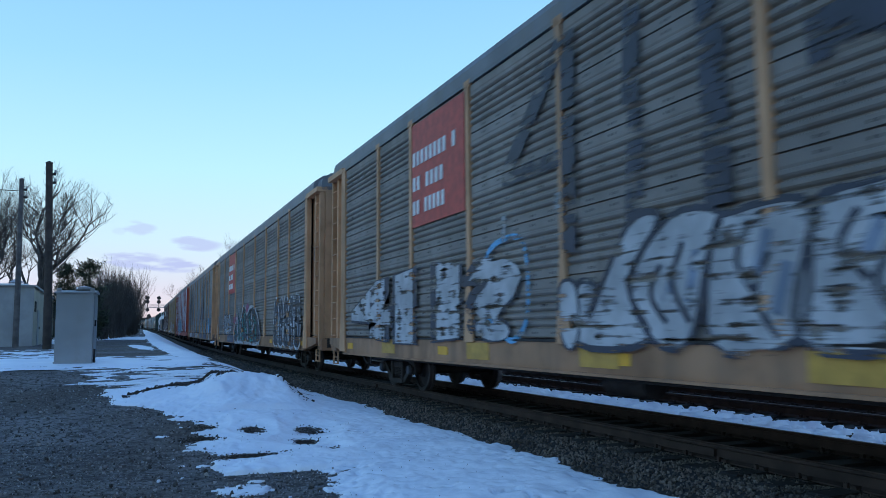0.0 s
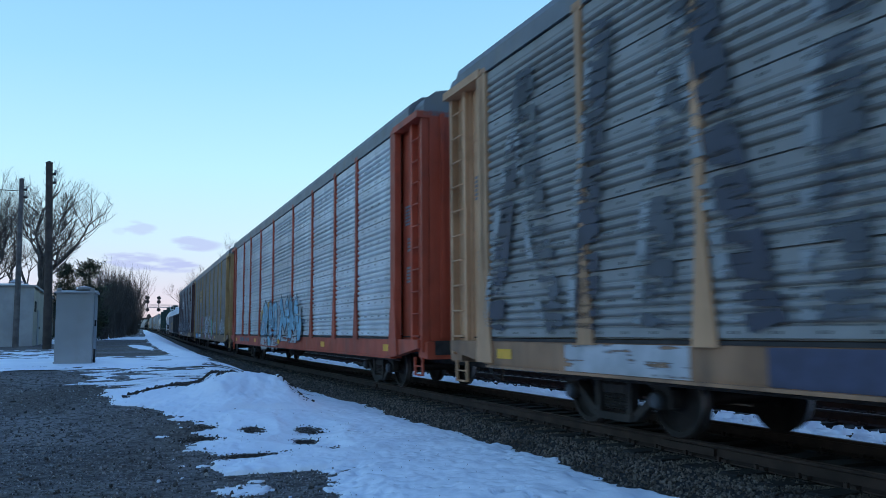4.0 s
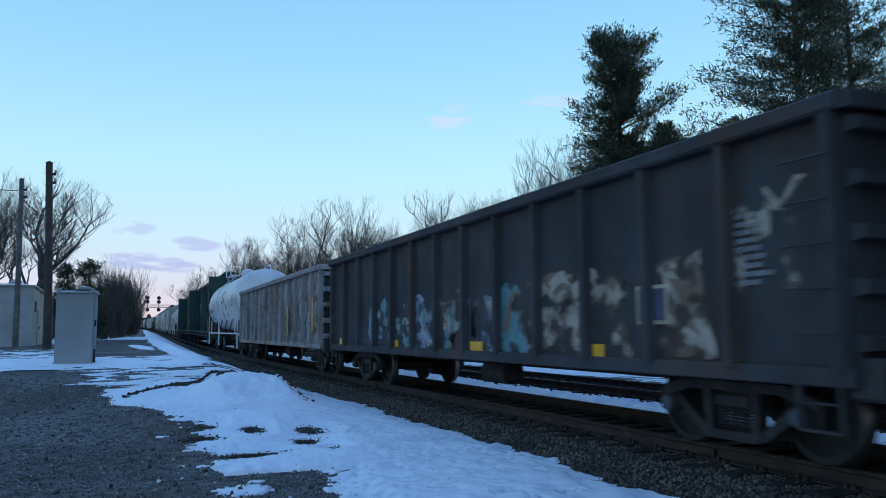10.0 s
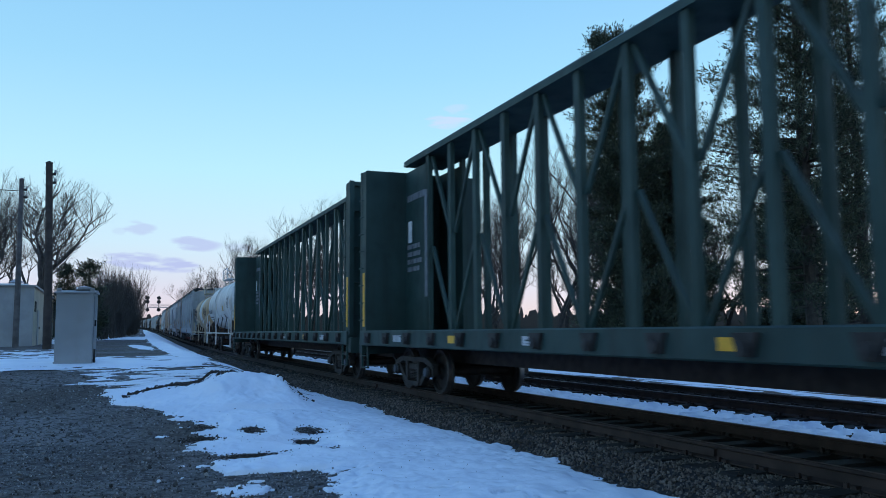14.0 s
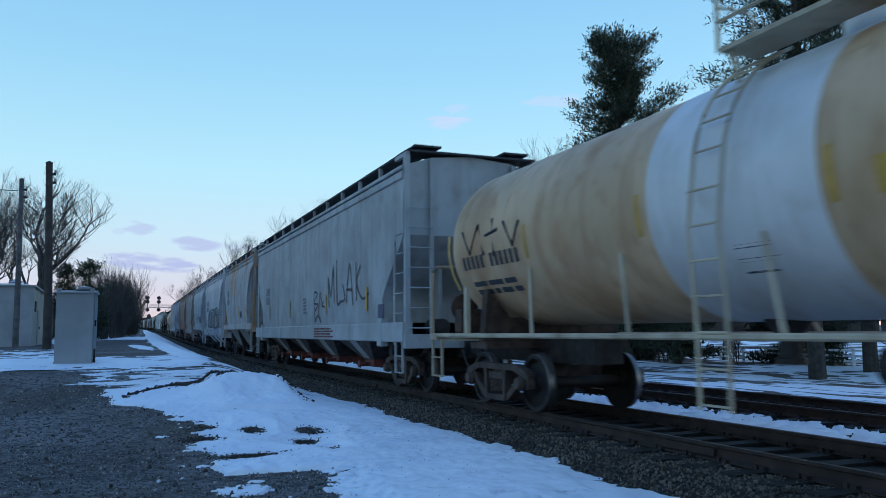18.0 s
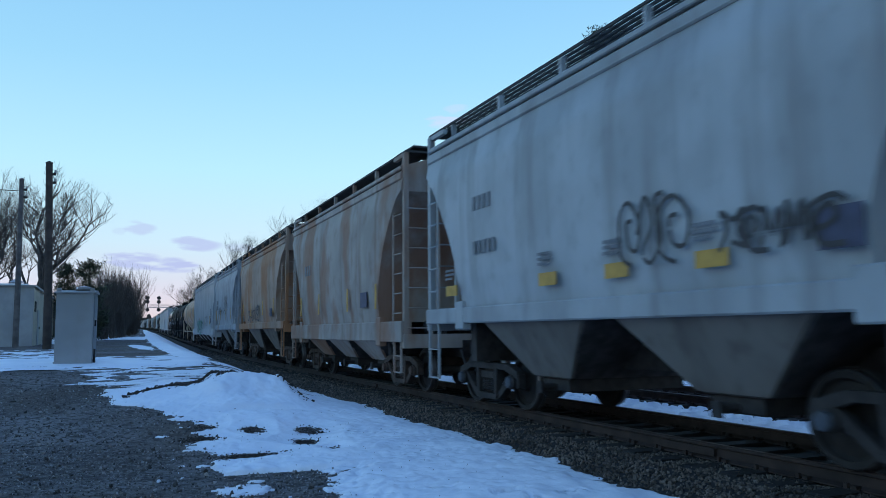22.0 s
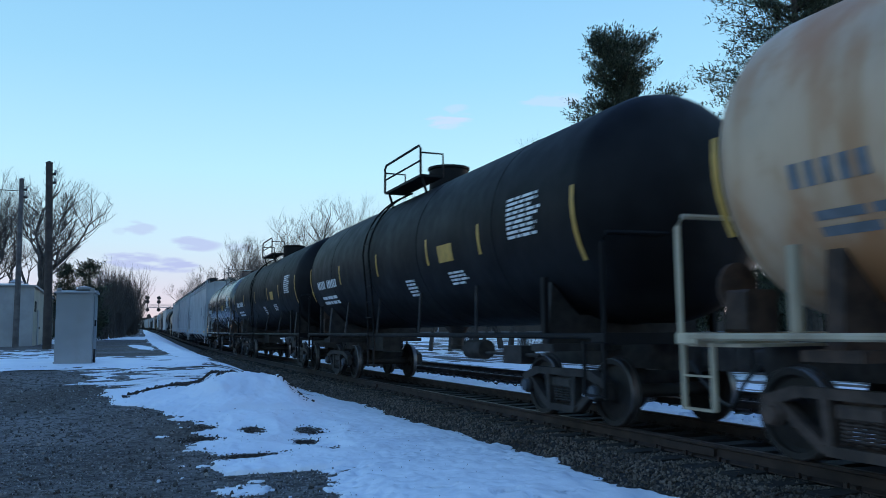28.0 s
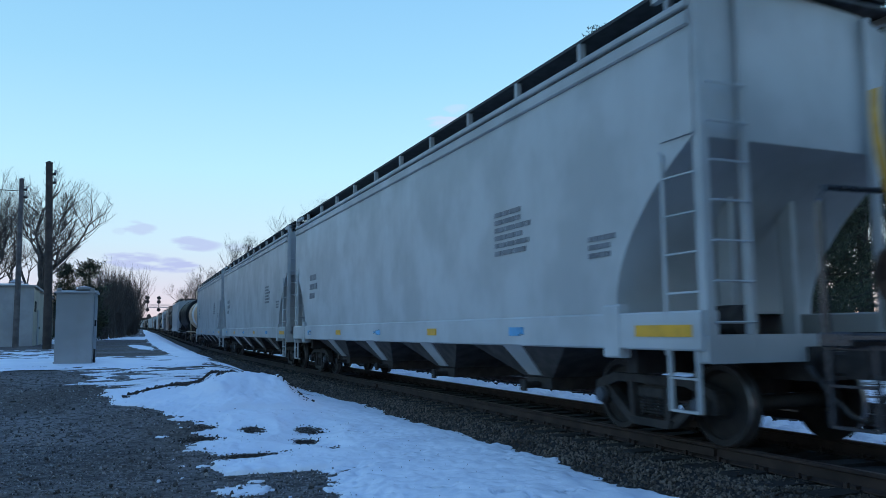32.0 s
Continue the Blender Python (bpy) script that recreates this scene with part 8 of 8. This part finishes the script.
car, W, s1_, zt_, h = hop(288.4, 307.7, HOP_GREY, "long grey covered hopper with rust spots and black scrawl", 4, 4.62, (1.02, 1.42), "brown", gate_mat=GATE_RED, cut=1.35, curved=False)
for pts in ([(-3.02, 1.87), (-2.84, 2.73), (-3.21, 2.15), (-3.39, 2.96), (-3.55, 1.98)], [(-3.76, 3.09), (-3.83, 2.01), (-4.2, 2.0), (-4.58, 2.06), (-4.36, 2.44)], [(-4.73, 1.95), (-4.99, 2.92), (-5.31, 1.87)], [(-4.72, 2.27), (-5.26, 2.25)], [(-5.55, 2.9), (-5.62, 1.95)], [(-5.95, 2.8), (-5.62, 2.4), (-6.1, 2.0), (-6.6, 2.1)]):
    sprayed_line(car, pts, SCRAWL, 0.07, -W - 0.006, 0.004, "scrawl_stroke")
for pts in ([(-1.32, 1.52), (-1.21, 2.32), (-1.61, 2.3), (-1.2, 2.07), (-1.71, 2.01), (-1.36, 1.84)], [(-1.32, 1.5), (-1.69, 1.69), (-2.1, 1.49)], [(-1.75, 1.6), (-1.95, 2.35), (-2.2, 1.9)], [(-2.37, 2.07), (-2.22, 1.96), (-2.55, 1.91)]):
    sprayed_line(car, pts, SCRAWL, 0.055, -W - 0.006, 0.004, "scrawl_stroke")
stencil(car, 6.4, 2.55, 0.85, 0.66, GREYINK, -W - 0.006, 2, 31, blocks=True)
stencil(car, 0.0, 2.0, 0.5, 0.5, GREYINK, -W - 0.006, 5, 32)
stencil(car, -h + 6.5, 1.2, 2.2, 0.28, GATE_RED, -W - 0.045, 4, 33)
plate(car, "data_panel", -7.5, 1.66, 0.36, 0.32, NAVY_INK, -W - 0.006)

car, W, s1_, zt_, h = hop(307.7, 319.6, HOP_RUST, "grey two-bay cement hopper streaked with rust", 2, 4.60, (1.36, 1.62), bulge=0.10, cut=1.45, grated=True, short=True, bay_mat=HOP_BAY)
stencil(car, h - 2.6, 2.95, 0.8, 0.8, GREYINK, -W - 0.006, 2, 41, blocks=True)
plate(car, "data_panel", -h + 3.2, 2.05, 0.32, 0.30, NAVY_INK, -W - 0.006)
car, W, s1_, zt_, h = hop(319.6, 332.3, HOP_PALE, "pale covered hopper with white and green graffiti", 3, 4.62, (1.02, 1.44), bulge=0.06, cut=1.5, short=True)
sprayed_loop(car, [(2.5, 1.6), (2.45, 2.2), (1.6, 2.5), (0.0, 2.62), (-1.8, 2.58), (-3.5, 2.62), (-3.6, 1.55), (-0.5, 1.5)], DULL_TEAL, SCRAWL, 0.06, -W - 0.010)
for k in range(6):
    y_ = 2.31 - 0.958 * (k + 0.5)
    e_ = 0.10 * ((k * 7) % 3 - 1)
    sprayed_loop(car, [(y_ + 0.53, 1.62 - e_ * 0.5), (y_ + 0.43, 2.35 + e_), (y_ - 0.10, 2.50 - e_), (y_ - 0.48, 2.30 + e_), (y_ - 0.34, 1.95), (y_ - 0.53, 1.60)], CHALK_FLAT if k % 2 else SLATE_INK, SCRAWL, 0.05, -W - 0.012, 0.001 * k)
    sprayed_line(car, [(y_ + 0.45, 2.45), (y_ - 0.1, 1.6), (y_ - 0.42, 2.4)], SCRAWL, 0.07, -W - 0.012, 0.011)
    sprayed_line(car, [(y_ + 0.19, 2.3), (y_ - 0.05, 1.95), (y_ + 0.14, 1.7)], SCRAWL, 0.05, -W - 0.012, 0.012)
sprayed_line(car, [(-3.44 + 1.2, 2.55), (-3.44 + 0.2, 2.62), (-3.44 - 0.25, 2.45), (-3.44 - 0.15, 1.7)], GREEN_INK, 0.12, -W - 0.012, 0.010)
sprayed_loop(car, [(-3.44 - 0.1, 2.4), (-3.44 - 0.8, 1.75), (-3.44 - 1.0, 1.5), (-3.44 + 0.1, 1.52)], NAVY_INK, None, 0.1, -W - 0.014)
stencil(car, -3.44 - 1.1, 2.35, 0.5, 0.4, SCRAWL, -W - 0.008, 3, 43)
spray(car, 4.2, -4.6, 1.06, 1.40, 9, SLATE_INK, None, -W + 0.015, 72, 0.07)
stencil(car, 2.9, 2.85, 0.95, 0.7, GREYINK, -W - 0.006, 2, 43, blocks=True)
car, W, s1_, zt_, h = hop(332.3, 344.2, HOP_SLATE, "blue-grey two-bay cement hopper with black scrawls", 2, 4.60, (1.36, 1.62), bulge=0.10, cut=1.45, grated=True, short=True, bay_mat=HOP_BAY, strips=False)
for y_ in (-2.19, -0.68, 0.83, 3.95):
    plate(car, "reflective_strip", y_, 1.9, 0.44, 0.17, OCHRE, -W - 0.006)
    stencil(car, y_ + 0.05, 1.9 + 0.26, 0.40, 0.20, GREYINK, -W - 0.006, 3, 40)
spray(car, -1.29 + 0.55, -1.29 - 0.45, 2.27 - 0.35, 2.27 + 0.35, 3, SCRAWL, None, -W - 0.01, 73, 0.05, name="scrawl")
spray(car, -2.95 + 0.65, -2.95 - 0.6, 2.11 - 0.2, 2.11 + 0.2, 5, SCRAWL, None, -W - 0.01, 74, 0.05, name="scrawl")
stencil(car, 2.69, 2.51, 0.8, 0.24, GREYINK, -W - 0.006, 1, 44, blocks=True)
stencil(car, 2.76, 3.21, 0.7, 0.26, GREYINK, -W - 0.006, 1, 45, blocks=True)
plate(car, "data_panel", -3.62, 2.02, 0.42, 0.34, NAVY_INK, -W - 0.006)
car, W, s1_, zt_, h = hop(344.2, 356.2, HOP_TAN, "rust-streaked tan covered hopper with curved sides", 3, 4.62, (1.02, 1.44), bulge=0.08, cut=1.5, style="brown", short=True)
plate(car, "data_panel", -2.9, 1.95, 0.5, 0.34, NAVY_INK, -W - 0.006)
stencil(car, h - 2.6, 3.0, 0.8, 0.35, GREYINK, -W - 0.006, 1, 45, blocks=True)
car, W, s1_, zt_, h = hop(356.2, 368.6, HOP_TAN2, "ochre rusty two-bay cement hopper", 2, 4.60, (1.36, 1.62), bulge=0.10, cut=1.4, grated=True, style="brown", short=True, bay_mat=HOP_BAY)
graffiti(car, "GHAST", 1.30, 1.92, 1.9, 0.50, SCRAWL, None, -W - 0.01, 0.0, "scrawl")
spray(car, 0.25, -0.6, 1.72, 2.3, 2, SCRAWL, None, -W - 0.012, 81, 0.08, name="scrawl")
plate(car, "data_panel", -3.4, 1.96, 0.46, 0.30, NAVY_INK, -W - 0.006)
car, W, s1_, zt_, h = hop(368.6, 380.3, HOP_DULL, "dull grey two-bay hopper with black scrawls", 2, 4.60, (1.36, 1.62), bulge=0.10, cut=1.4, short=True, bay_mat=HOP_BAY)
spray(car, 2.3, 0.8, 2.2, 2.6, 4, SCRAWL, None, -W - 0.01, 75, 0.06, name="scrawl")
spray(car, -0.3, -2.0, 2.2, 3.1, 3, SCRAWL, None, -W - 0.01, 76, 0.07, name="scrawl")
stencil(car, 3.15, 2.75, 0.9, 0.6, GREYINK, -W - 0.006, 2, 46, blocks=True)
car, W, s1_, zt_, h = hop(380.3, 399.8, HOP_LIGHT, "long light grey hopper with green graffiti and scrawl", 4, 4.62, (1.02, 1.42), cut=1.4)
spray(car, 4.3, -0.9, 1.1, 2.0, 5, GREEN_INK, SLATE_INK, -W - 0.05, 77, 0.15)
graffiti(car, "CAPUP", -3.55, 1.95, 2.1, 0.72, SCRAWL, None, -W - 0.01, -0.02, "scrawl")
stencil(car, -7.05, 2.35, 1.0, 0.7, GREYINK, -W - 0.006, 5, 47)
plate(car, "data_panel", -6.85, 1.92, 0.42, 0.28, NAVY_INK, -W - 0.006)

car, skin, zc, R, h = tank_car(17.5, 1.55, TANK_RUSTY, "cream tank car washed with orange rust", "brown", rail_mat=CREAM_RAIL, ladder_at=-0.8, dark_brace=False)
couple(car, 399.8, 417.3)
for s0, s1 in ((417.3, 433.9), (433.9, 451.3)):
    car, skin, zc, R, h = tank_car(s1 - s0, 1.54, TANK_BLACK, "matt black tank car with white lettering", ladder_at=0.40, ink=WHITE, inset=0.58, head=0.42)
    couple(car, s0, s1)
    black_tank = car
car, skin, zc, R, h = tank_car(15.1, 1.50, TANK_GLOSS, "gloss black tank car with white lettering and placards", "brown", ladder_at=-1.5, ink=WHITE, deck=0.55)
couple(car, 451.3, 466.4)
for y, z, w, hh, n, sd in ((-4.1, 2.34, 0.62, 0.26, 2, 91), (-2.95, 1.94, 0.75, 0.20, 4, 92), (-4.3, 1.97, 0.85, 0.22, 4, 93), (-0.4, 1.9, 0.5, 0.2, 3, 94)):
    stencil(car, y, z, w, hh, WHITE, lines=n, seed=sd, surface=skin)
part("placard", Geo().prism("x", [(-6.08, 1.62), (-5.91, 1.44), (-5.74, 1.62), (-5.91, 1.80)], -1.50, -1.48), WHITE, car, "white diamond placard")
S = 466.4
for L in (20.2, 20.2, 20.2):
    car, W, s1_, zt_, h = hop(S, S + L, HOP_LIGHT, "clean light grey covered hopper with small lettering", 4, 4.62, (1.02, 1.42), cut=1.4, strips=False)
    stencil(car, -5.5, 2.65, 1.1, 0.7, GREYINK, -W - 0.006, 6, 51)
    stencil(car, -7.75, 2.2, 0.55, 0.3, GREYINK, -W - 0.006, 3, 52)
    stencil(car, h - 2.6, 2.5, 0.9, 0.8, GREYINK, -W - 0.006, 3, 53)
    for k in range(6):
        plate(car, "reflector", -8.85 + k * 3.2, 1.22, 0.42 if k else 0.9, 0.12, YELLOW if k % 2 == 0 else BLUE_INK, -W - 0.045)
    S += L

# the tail of the train, never near: copies of cars already built
FAR = {"t": RIDE[12][0], "b": black_tank, "h": RIDE[16][0], "l": car, "r": RIDE[17][0], "g": RIDE[6][0]}


def far_copy(src):
    """A copy of a car with its large parts alone, for the far tail."""
    root = src.copy()
    scene.collection.objects.link(root)
    for o in src.children:
        if o.type != "MESH" or (o.dimensions.length < 2.4 and not o.name.startswith("truck")):
            continue
        q = o.copy()
        scene.collection.objects.link(q)
        q.parent = root
        if o.name.startswith("truck"):
            for w in o.children:
                if w.name.startswith(("wheelset", "side_frame")):
                    w2 = w.copy()
                    scene.collection.objects.link(w2)
                    w2.parent = q
                    if w.name.startswith("wheelset"):
                        AXLES[-1 if w.location.y < 0 else 1].append(w2)
    return root


bpy.context.view_layer.update()
for kind in "tblbrghtbrlbghrllhtbbrghllrtbh":
    src = FAR[kind]
    L = next(r[2] for r in RIDE if r[0] == src)
    couple(far_copy(src), S, S + L)
    S += L


def place(mid, L, t):
    y = mid - travelled(t)
    a, b = y - L * 0.34, y + L * 0.34
    xa, xb, za, zb = track_x(a), track_x(b), track_z(a), track_z(b)
    return pose((xa + xb) / 2, y, (za + zb) / 2, math.degrees(math.atan2(zb - za, b - a)), 0, -math.degrees(math.atan2(xb - xa, b - a)))


def motions():
    """The train rolls past and slows a little; every wheelset turns with it."""
    times = [float(k) for k in range(33)]
    for car_, mid, L in RIDE:
        walk(car_, [(t, place(mid, L, t)) for t in times])
    for side, axles in AXLES.items():
        rows = [(k / 30, pose(0, side * 0.89, WHEEL_R, math.degrees(travelled(k / 30) / WHEEL_R) % 360.0)) for k in range(961)]
        walk(axles[0], rows)
        turn = axles[0].animation_data
        for w in axles[1:]:
            w.rotation_mode = "QUATERNION"
            w.animation_data_create()
            w.animation_data.action = turn.action
            w.animation_data.action_slot = turn.action_slot


motions()
